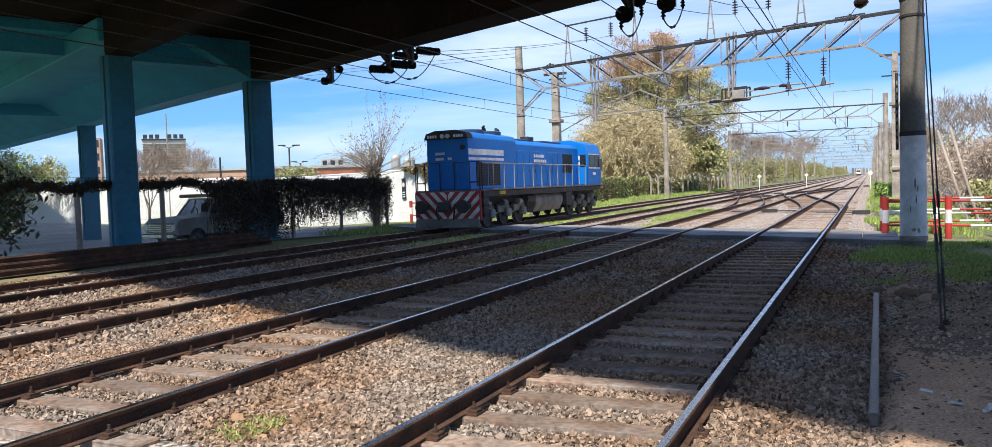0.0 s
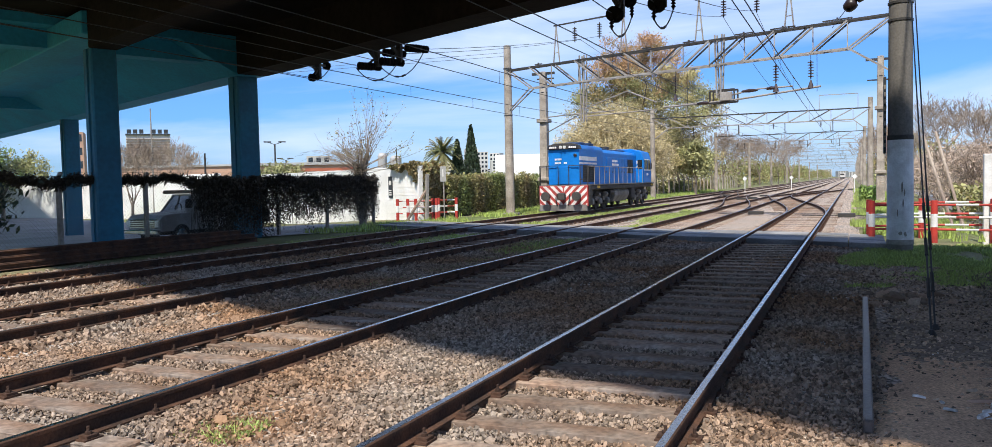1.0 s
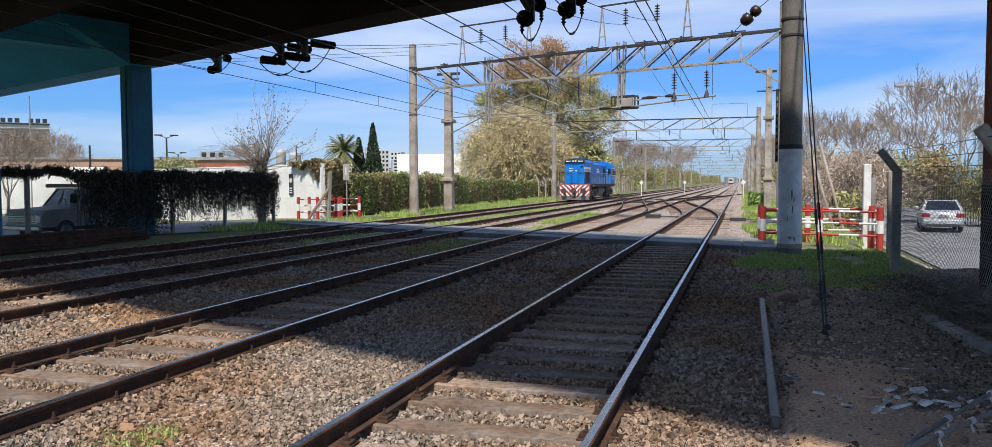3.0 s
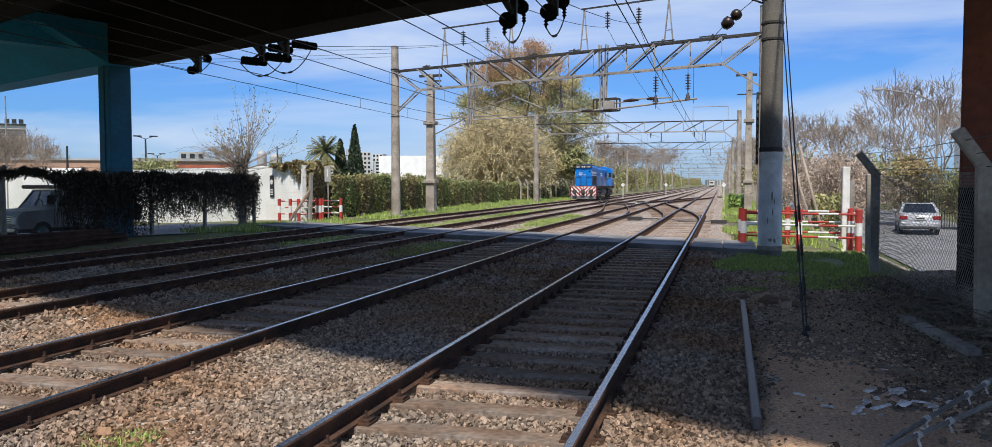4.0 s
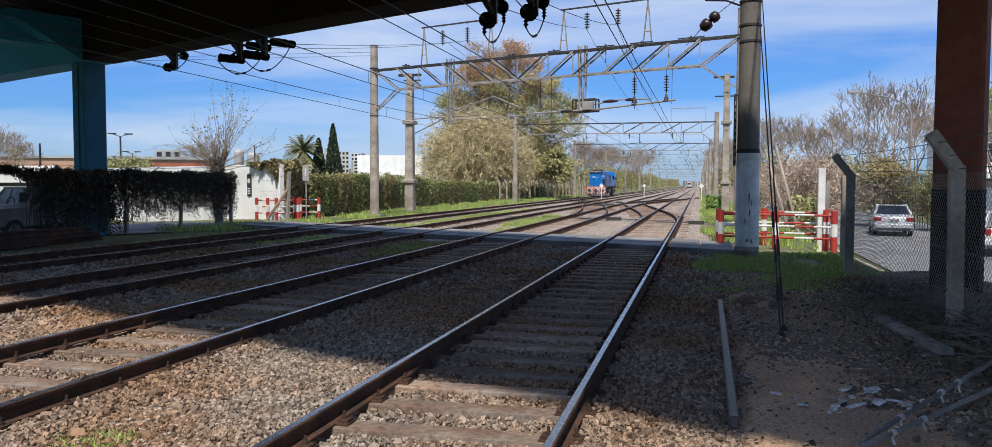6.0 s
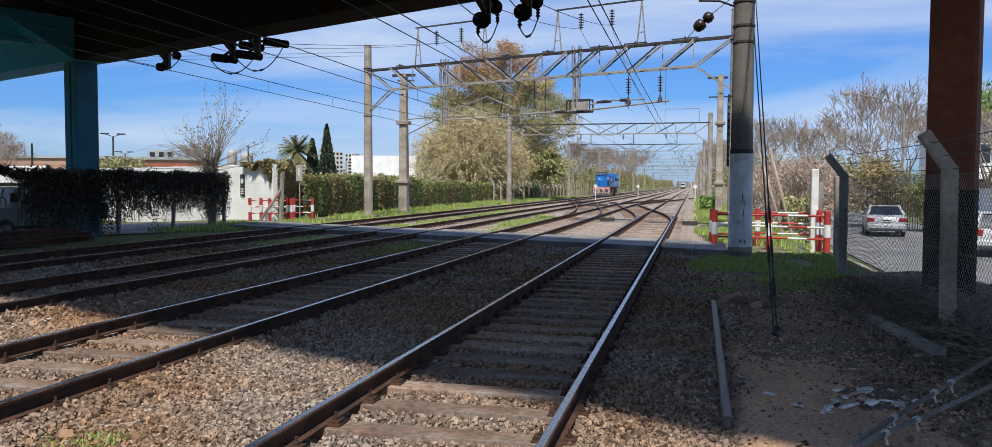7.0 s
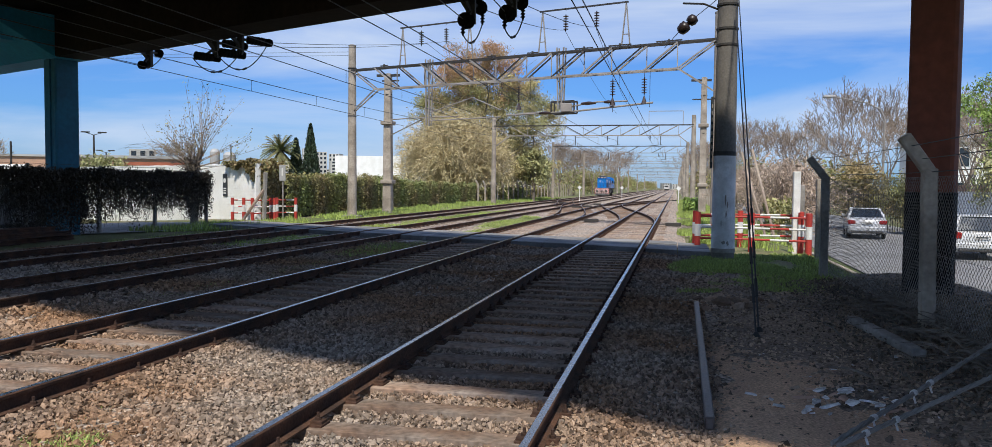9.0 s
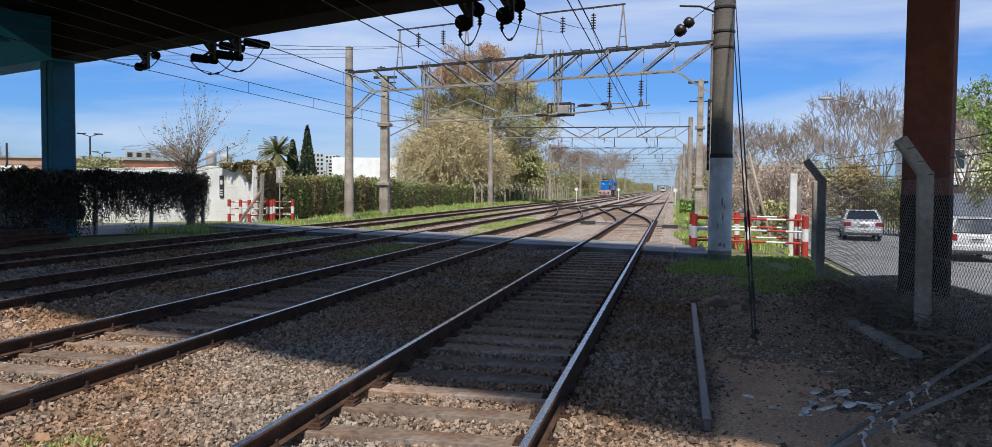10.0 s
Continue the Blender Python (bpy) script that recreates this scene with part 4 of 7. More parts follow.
    # handrails
    for s in (-1, 1):
        for j in range(13):
            y = 0.2 + j * 1.0
            part("stanchion", Build().tube([(s * 1.38, y, 1.45), (s * 1.38, y, 2.45)], 0.02, 6), M["galv"] if j else M["black"], t)
        part("handrail", Build().tube([(s * 1.38, 0.2, 2.45), (s * 1.38, 12.55, 2.45)], 0.02, 6), M["galv"], t)
        part("end_rail", Build().tube([(s * 0.3, 0.05, 1.45), (s * 0.3, 0.03, 2.5), (s * 1.36, 0.03, 2.5), (s * 1.36, 0.05, 1.45)], 0.025, 6), M["black"], t)
        part("end_rail", Build().tube([(s * 0.95, 0.05, 1.45), (s * 0.95, 0.03, 2.5)], 0.022, 6), M["black"], t)
        part("end_rail", Build().tube([(s * 0.95, 0.03, 1.75), (s * 1.36, 0.03, 1.75)], 0.022, 6), M["black"], t)
    part("sill_mark", Build().box(1.365, 1.372, 1.75, 2.3, 1.25, 1.38), M["yellow"], t, "small yellow sill plate")
    part("sill_mark", Build().box(1.365, 1.372, 14.7, 15.2, 1.25, 1.38), M["yellow"], t)
    # fuel tank and bogies
    tank = [(-1.2, 0.75), (-1.0, 0.38), (1.0, 0.38), (1.2, 0.75), (1.2, 1.0), (1.05, 1.18), (-1.05, 1.18), (-1.2, 1.0)]
    part("fuel_tank", Build().prism(tank, 6.0, 9.3), M["dust"], t, "dusty grey fuel tank", 0.04)
    for s in (-1, 1):
        part("air_reservoir", Build().tube([(s * 1.05, 5.0, 0.98), (s * 1.05, 5.9, 0.98)], 0.17, 10), M["black"], t)
        part("battery_box", Build().box(s * 1.15 - 0.2, s * 1.15 + 0.2, 9.4, 10.2, 0.55, 1.18), M["black"], t, "", 0.03)
    part("underframe", Build().box(-0.8, 0.8, 0.5, 15.2, 0.72, 1.18), M["black"], t)
    for y0 in (1.1, 10.6):
        bogie = part("bogie", Build().box(-1.05, -0.93, y0, y0 + 3.9, 0.52, 0.8).box(0.93, 1.05, y0, y0 + 3.9, 0.52, 0.8).box(-0.95, 0.95, y0 + 1.0, y0 + 1.4, 0.45, 0.8).box(-0.95, 0.95, y0 + 2.6, y0 + 3.0, 0.45, 0.8), M["dust"], t, "dusty three-axle bogie", 0.03)
        for i in range(3):
            y = y0 + 0.4 + i * 1.55
            for s in (-1, 1):
                part("wheel", Build().lathe([(0.5, 0), (0.52, 0.03), (0.48, 0.06), (0.48, 0.13), (0.4, 0.13), (0.38, 0.09), (0.12, 0.1), (0.12, 0.15)], 24, pose(s * 0.8, y, 0.485, 0, s * 90, 0)), M["black"], bogie, "steel wheel")
                part("axle_box", Build().box(s * 1.1 - 0.12, s * 1.1 + 0.12, y - 0.2, y + 0.2, 0.34, 0.68), M["dust"], bogie, "", 0.05)
                part("spring", Build().lathe([(0.09, 0.0), (0.1, 0.05), (0.08, 0.1), (0.1, 0.15), (0.08, 0.2), (0.1, 0.25), (0.09, 0.3)], 8, Matrix.Translation((s * 1.12, y + 0.42, 0.56))), M["black"], bogie)
                part("brake_cylinder", Build().tube([(s * 1.14, y - 0.62, 0.92), (s * 1.14, y - 0.25, 0.88)], 0.13, 10), M["dust"], bogie)
            part("axle", Build().tube([(-0.9, y, 0.485), (0.9, y, 0.485)], 0.08, 8), M["black"], bogie)
    return t


LOCO = make_loco()


# ---- plants ----
def leaf_mesh(name, pts, size, material, rng, tall=1.6, lean=None):
    """Many small pointed leaves, one at each place."""
    pts = np.asarray(pts, float)
    n = len(pts)
    a = rng.normal(size=(n, 3))
    if lean is not None:
        a = a * 0.6 + np.asarray(lean)
    a /= np.linalg.norm(a, axis=1)[:, None] + 1e-9
    c = rng.normal(size=(n, 3))
    c -= (c * a).sum(1)[:, None] * a
    c /= np.linalg.norm(c, axis=1)[:, None] + 1e-9
    s = size * rng.uniform(0.6, 1.4, size=(n, 1))
    v = np.stack([pts - a * s * tall * 0.5, pts + c * s * 0.5, pts + a * s * tall * 0.5, pts - c * s * 0.5], 1).reshape(-1, 3)
    me = bpy.data.meshes.new(name)
    me.from_pydata(v.tolist(), [], (np.arange(n * 4).reshape(n, 4)).tolist())
    me.materials.append(material)
    return me


def put(name, me, parent=None, label=""):
    ob = new(name, me)
    ob.parent = parent
    return tagged(ob, label) if label else ob


def grow(b, p, d, length, r, depth, rng, tips, spread=0.6, lift=0.15, kids=(2, 4), shrink=0.72, sides=5, droop=0.0, thin=0.0):
    """A limb of three bent lengths, and its branches in turn."""
    pts, rad = [Vector(p)], [r]
    d = Vector(d).normalized()
    for i in range(3):
        d = (d + Vector((rng.uniform(-1, 1), rng.uniform(-1, 1), rng.uniform(-1, 1))) * 0.16 + Vector((0, 0, lift - droop))).normalized()
        pts.append(pts[-1] + d * length / 3)
        rad.append(r * (1 - 0.16 * (i + 1)))
    b.tube(pts, [max(thin, q) for q in rad], max(3, sides), caps=False)
    if depth == 0:
        tips.append(pts[-1])
        tips.append(pts[-2])
        return
    for k in range(rng.randint(*kids)):
        q = pts[rng.choice((2, 3, 3))] if k else pts[3]
        dd = (d + Vector((rng.gauss(0, 1), rng.gauss(0, 1), rng.gauss(0, 0.6))) * spread).normalized()
        grow(b, q, dd, length * shrink * rng.uniform(0.8, 1.15), rad[3] * (0.85 if k == 0 else 0.62), depth - 1, rng, tips, spread, lift, kids, shrink, sides - 1, droop, thin)


def bare_tree(seed, h, label, depth=5, spread=0.55, r=0.16, droop=0.0, mat_name="twig", leaves=0, group="bare winter trees", kids=(2, 4), limbs=5, lift=0.12, thin=0.009):
    rng = random.Random(seed)
    t = thing("bare_tree", label, "tree", group)
    b, tips = Build(), []
    b.tube([(0, 0, -0.3), (0.03, 0, h * 0.12), (0.05, 0.04, h * 0.24)], [r * 1.25, r, r * 0.9], 8)
    part("trunk", b, M["bark"], t)
    for i in range(limbs):
        lb = Build()
        ang = i * 6.283 / limbs + rng.uniform(-0.4, 0.4)
        grow(lb, (0.05, 0.04, h * (0.2 + 0.04 * (i % 3))), (math.cos(ang) * 0.55, math.sin(ang) * 0.55, 1), h * 0.25, r * 0.55, depth - 1, rng, tips, spread, lift, kids, 0.74, 5, droop, thin)
        part("limb", lb, M[mat_name], t)
    if leaves:
        nr = np.random.default_rng(seed)
        q = np.array([tuple(tips[i]) for i in nr.integers(0, len(tips), leaves)]) + nr.normal(size=(leaves, 3)) * 0.12
        put("leaf_spray", leaf_mesh("leaf_spray", q, 0.07, M["brightleaf"], nr), t, "sparse fresh leaves")["kind"] = "stuff"
    return t


def clumps(rng, nr, n, inside, lo, hi, per, sig, gap=0.0, seed=0):
    """Leaf places in soft clumps within an outline, with gaps."""
    out = []
    while len(out) < n:
        p = Vector((rng.uniform(lo[0], hi[0]), rng.uniform(lo[1], hi[1]), rng.uniform(lo[2], hi[2])))
        if inside(p) and noise.noise(p * 0.33 + Vector((seed, 0, 0))) > gap:
            out.append(tuple(p))
    c = np.array(out)
    return np.repeat(c, per, 0) + nr.normal(size=(n * per, 3)) * sig


def make_gum():
    rng, nr = random.Random(11), np.random.default_rng(11)
    t = thing("gum_tree", "tall gum tree with olive foliage and a russet top", "tree", m=pose(-24.2, 103, 0))
    b, tips = Build(), []
    b.tube([(0, 0, -0.3), (0.2, 0, 3), (0.1, 0.3, 6)], [0.7, 0.5, 0.42], 10)
    part("trunk", b, M["bark"], t)
    for i in range(9):
        lb = Build()
        ang = i * 0.7 + rng.uniform(-0.3, 0.3)
        out = 0.9 if i < 6 else 0.3
        grow(lb, (0.1, 0.2, 2.5 + i * 0.4), (math.cos(ang) * out, math.sin(ang) * out, 1), 5.2 if i < 6 else 5.8, 0.24, 3, rng, tips, 0.5, 0.06, (2, 4), 0.68, 6)
        part("limb", lb, M["bark"], t)

    lobes = ((-3.2, 19.9, 3.0), (1.5, 19.6, 2.8), (5.6, 15.8, 2.4), (7.8, 13.4, 1.8), (-8.6, 13.6, 2.6), (-5.6, 15.4, 2.2))

    def outline(p):
        top = max([12.4 if abs(p.x) < 8.2 else 0] + [h - 3.2 * ((p.x - c) / w) ** 2 for c, h, w in lobes])
        deep = 5.4 * math.sqrt(max(0.05, 1 - (p.x / 11) ** 2))
        low = 9.5 if p.x < -8 else 2.0 + 0.25 * max(0, p.x)
        return low < p.z < top and abs(p.y) < deep

    for name, m, n, lo, hi, lab in (("crown", "gum", 420, (-10.8, -5.5, 2), (9.5, 5.5, 15.5), "olive foliage"), ("crown_top", "gumtop", 170, (-6, -5, 12.5), (5, 5, 20), "russet upper foliage"), ("crown_side", "gumgreen", 90, (-9.8, -4, 8), (9.2, 4, 14.5), "greyer green foliage")):
        q = clumps(rng, nr, int(n * 0.85), outline, lo, hi, 170, (0.46, 0.46, 0.4), 0.03, n)
        put(name, leaf_mesh(name, q, 0.095, M[m], nr, 3.0, (0, 0, -0.6)), t, lab)
    return t


def clump_tree(name, x, y, h, r, material, label, seed, n=90, size=0.14):
    rng, nr = random.Random(seed), np.random.default_rng(seed)
    t = thing(name, label, "tree", m=pose(x, y, ground_z(x, y)))
    b, tips = Build(), []
    b.tube([(0, 0, -0.3), (0.1, 0, h * 0.35)], [0.2, 0.14], 7)
    part("trunk", b, M["bark"], t)
    for i in range(5):
        lb = Build()
        grow(lb, (0.1, 0, h * 0.3), (math.cos(i * 1.26) * 0.7, math.sin(i * 1.26) * 0.7, 1), h * 0.28, 0.09, 2, rng, tips, 0.5, 0.1, (2, 3), 0.7, 5)
        part("limb", lb, M["bark"], t)
    q = clumps(rng, nr, n, lambda p: (p.x / r) ** 2 + (p.y / r) ** 2 + ((p.z - h * 0.62) / (h * 0.42)) ** 2 < 1, (-r, -r, h * 0.2), (r, r, h * 1.04), 60, (0.3, 0.3, 0.25), -0.1, seed)
    put("crown", leaf_mesh("crown", q, size, M[material], nr, 2.4, (0, 0, -0.4)), t)
    return t


def make_willow():
    rng, nr = random.Random(5), np.random.default_rng(5)
    t = thing("twiggy_tree", "broad tree of dense yellowish bare arching twigs", "tree", m=pose(-25.9, 93, 0))
    b = Build()
    pts = []
    for k in range(7):
        ang = k * 0.9
        lb = Build()
        lb.tube([(0, 0, -0.2), (math.cos(ang) * 0.8, math.sin(ang) * 0.8, 2.2), (math.cos(ang) * 2.2, math.sin(ang) * 2.0, 4.6), (math.cos(ang) * 3.2, math.sin(ang) * 2.6, 6.6)], [0.26, 0.17, 0.1, 0.05], 6)
        part("limb", lb, M["bark"], t)
    for k in range(1900):
        ang, out = rng.uniform(0, 6.283), math.sqrt(rng.uniform(0.02, 1))
        base = Vector((math.cos(ang) * out * 2.4, math.sin(ang) * out * 2.0, rng.uniform(1.2, 4.8)))
        tip = Vector((math.cos(ang) * out * 7.9, math.sin(ang) * out * 5.4, (1 - out ** 2) * 6.2 + rng.uniform(0.6, 6.2)))
        mid = base.lerp(tip, 0.6) + Vector((0, 0, rng.uniform(0.6, 1.6)))
        arc = [base, base.lerp(mid, 0.55) + Vector((0, 0, 0.2)), mid, tip]
        b.tube(arc, [0.03, 0.024, 0.018, 0.008], 3, caps=False)
        for _ in range(16):
            u = rng.uniform(0.25, 1)
            p = (arc[1].lerp(mid, u * 2) if u < 0.5 else mid.lerp(tip, u * 2 - 1))
            pts.append((p.x + rng.gauss(0, 0.18), p.y + rng.gauss(0, 0.18), max(0.2, p.z + rng.gauss(0, 0.2))))
    part("twig_crown", b, M["willow"], t, "yellowish twigs")
    put("fine_twig", leaf_mesh("fine_twig", pts, 0.06, M["willow"], nr, 9.0, (0, 0, 0.25)), t)


make_gum()
make_willow()


def hedge(name, p0, p1, w, h, n, material, label, seed, size=0.12, solid=True):
    """A clipped run of leaves over a dark core of boxes."""
    nr = np.random.default_rng(seed)
    t = thing(name, label, "hedge")
    a, c = np.array(p0), np.array(p1)
    d = c - a
    L = np.linalg.norm(d)
    d = d / L
    s = np.array([-d[1], d[0]])
    u = nr.uniform(0, L, n)
    z = nr.uniform(0, 1, n) ** 0.8
    side = nr.uniform(-1, 1, n)
    edge = nr.random(n) < 0.75
    side[edge] = np.sign(side[edge]) * nr.uniform(0.8, 1.1, edge.sum())
    wob = np.array([noise.noise((x * 0.45, 0.3, seed)) + 0.5 * noise.noise((x * 1.7, 1.3, seed)) for x in u])
    hh = h * (1 + 0.16 * wob)
    x = a[0] + d[0] * u + s[0] * side * w / 2 * (1 + 0.3 * wob)
    y = a[1] + d[1] * u + s[1] * side * w / 2 * (1 + 0.3 * wob)
    pts = np.stack([x, y, z * hh + nr.normal(size=n) * 0.06], 1)
    put("foliage", leaf_mesh("foliage", pts, size, material, nr), t)
    if not solid:
        return t
    # plain boxes in the dark creeper material fill the inside of the run
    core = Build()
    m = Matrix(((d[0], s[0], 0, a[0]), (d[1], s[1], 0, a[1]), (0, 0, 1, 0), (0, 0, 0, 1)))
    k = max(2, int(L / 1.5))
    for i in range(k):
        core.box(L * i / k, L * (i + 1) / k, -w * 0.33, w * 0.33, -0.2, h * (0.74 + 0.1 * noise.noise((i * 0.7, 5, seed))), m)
    part("core", core, M["ivy"], t, "dark solid filling inside the leaves")
    return t


hedge("clipped_hedge", (-20.9, 39.6), (-21.8, 62), 1.5, 2.35, 46000, M["hedgeleaf"], "green and russet overgrown hedge along the railway wall", 1, 0.085)
hedge("clipped_hedge", (-21.8, 62), (-22.6, 90), 1.2, 2.0, 38000, M["hedgeleaf"], "long green hedge along the railway wall", 2, 0.1)
hedge("green_bank", (-22.2, 88), (-23, 150), 1.6, 1.5, 9000, M["hedgeleaf"], "low far hedge beside the tracks", 3, 0.22)
clump_tree("fresh_shrub", -17.6, 101, 6.0, 2.4, "gumgreen", "grey-green shrub beneath the gum tree", 4, 80, 0.16)
for k, (x, y, h) in enumerate(((4.9, 41, 3.6), (6.2, 46, 4.2), (5.4, 52, 4.0), (7.6, 57, 4.6), (5.9, 64, 4.4), (8.4, 70, 4.6), (6.4, 78, 4.6), (9.0, 84, 5.0), (7.0, 96, 5.0))):
    rngb, nrb = random.Random(60 + k), np.random.default_rng(60 + k)
    t = thing("brushwood", "brown leafless tangle of brushwood", "bush", "brushwood", pose(x, y, ground_z(x, y)))
    b, tips = Build(), []
    for i in range(9):
        grow(b, (rngb.uniform(-0.8, 0.8), rngb.uniform(-0.8, 0.8), -0.1), (rngb.gauss(0, 0.5), rngb.gauss(0, 0.5), 1), h * 0.4, 0.05, 3, rngb, tips, 0.7, 0.05, (2, 4), 0.72, 4, 0, 0.014)
    tagged(part("stem", b, M["twig"], t), kind="stuff")
    tp = np.array([tuple(p) for p in tips])
    q = tp[nrb.integers(0, len(tp), 3000)] + nrb.normal(size=(3000, 3)) * 0.28
    q[:, 2] = np.maximum(q[:, 2], 0.05)
    put("twig_haze", leaf_mesh("twig_haze", q, 0.045, M["russet"], nrb, 5.0, (0, 0, 0.4)), t, "fine reddish twigs")
hedge("low_shrub", (4.0, 33), (4.6, 39), 1.0, 1.3, 2500, M["hedgeleaf"], "small green shrub at the street fence", 8, 0.1, False)
clump_tree("garden_shrub", 11.0, 52, 4.0, 2.1, "hedgeleaf", "leafy green garden shrub behind the parked car", 9, 170, 0.075)
clump_tree("garden_shrub", 12.6, 47, 3.0, 1.6, "hedgeleaf", "leafy green garden shrub behind the parked car", 19, 110, 0.075)
clump_tree("street_tree", 16.6, 46, 8.2, 2.8, "brightleaf", "feathery green street tree beyond the pillar", 10, 230, 0.08)
clump_tree("street_tree", 15.4, 40, 4.6, 2.0, "gumgreen", "yellowish green street tree beyond the pillar", 16, 140, 0.08)
hedge("ground_plant", (1.1, 60), (1.3, 68), 0.9, 0.9, 2200, M["brightleaf"], "low green weeds beside the track", 12, 0.16, False)
clump_tree("dark_shrub", -20.9, 13.2, 2.6, 1.1, "darkleaf", "dark shrub growing through the fence", 13, 60, 0.09)
for k, (x, y, h) in enumerate(((-72, 50, 7.2), (-80, 54, 7.8), (-70, 42, 7.0), (-76, 46, 7.4), (-48, 60, 4.6))):
    clump_tree("garden_tree", x, y, h, h * 0.55, "brightleaf" if k % 2 else "gumgreen", "olive green tree behind the white wall", 30 + k, 130, 0.11)


def row_trees():
    a = bare_tree(21, 9.6, "leafless grey-brown street tree", 6, 0.5, 0.17, kids=(2, 4), thin=0.014)
    a.matrix_world = pose(13.6, 66, 0)
    b = bare_tree(22, 8.8, "leafless grey-brown street tree", 6, 0.55, 0.15, kids=(2, 4), thin=0.014)
    b.matrix_world = pose(17.0, 72, 0, 0, 0, 40)
    c = bare_tree(23, 7.4, "slim leafless grey-brown tree", 5, 0.6, 0.12, kids=(2, 4), thin=0.014)
    c.matrix_world = pose(9.4, 72, 0)
    for x, y, k, rz, src in ((11.2, 58, 0.85, 70, c), (20.5, 64, 0.95, 200, a), (7.8, 92, 1.15, 130, c), (13, 95, 1.1, 300, b), (18, 55, 0.8, 20, b), (10.5, 118, 1.2, 10, a), (24, 80, 1.0, 90, a), (5.6, 110, 1.0, 220, c)):
        o = copy_thing(src, pose(x, y, -0.05, 0, 0, rz))
        o.scale = (k, k, k)
    for x, y, k, rz, src in ((-68, 62, 0.8, 0, a), (-50, 45, 0.72, 40, b), (-92, 92, 1.0, 90, b), (-102, 100, 1.1, 200, a), (-88, 130, 1.2, 30, b), (-12.5, 190, 1.1, 40, a), (-21, 170, 1.2, 130, b), (-24, 215, 1.3, 10, a), (-19, 240, 1.2, 250, c), (-23, 118, 1.05, 77, b), (-27, 126, 1.2, 10, a), (-20.5, 133, 0.9, 160, c), (-30, 150, 1.3, 200, b), (-22, 155, 1.1, 310, a), (-24, 185, 1.2, 45, c), (-20, 200, 1.2, 80, b), (-28, 260, 1.5, 0, a), (-21, 290, 1.5, 70, b), (5.5, 140, 1.1, 40, a), (8.5, 165, 1.3, 140, b), (5.0, 180, 1.1, 260, c), (4, 200, 1.3, 20, b), (6, 240, 1.4, 80, a), (-26, 140, 1.1, 60, c)):
        o = copy_thing(src, pose(x, y, ground_z(x, y) - 0.05, 0, 0, rz))
        o.scale = (k, k, k)


row_trees()


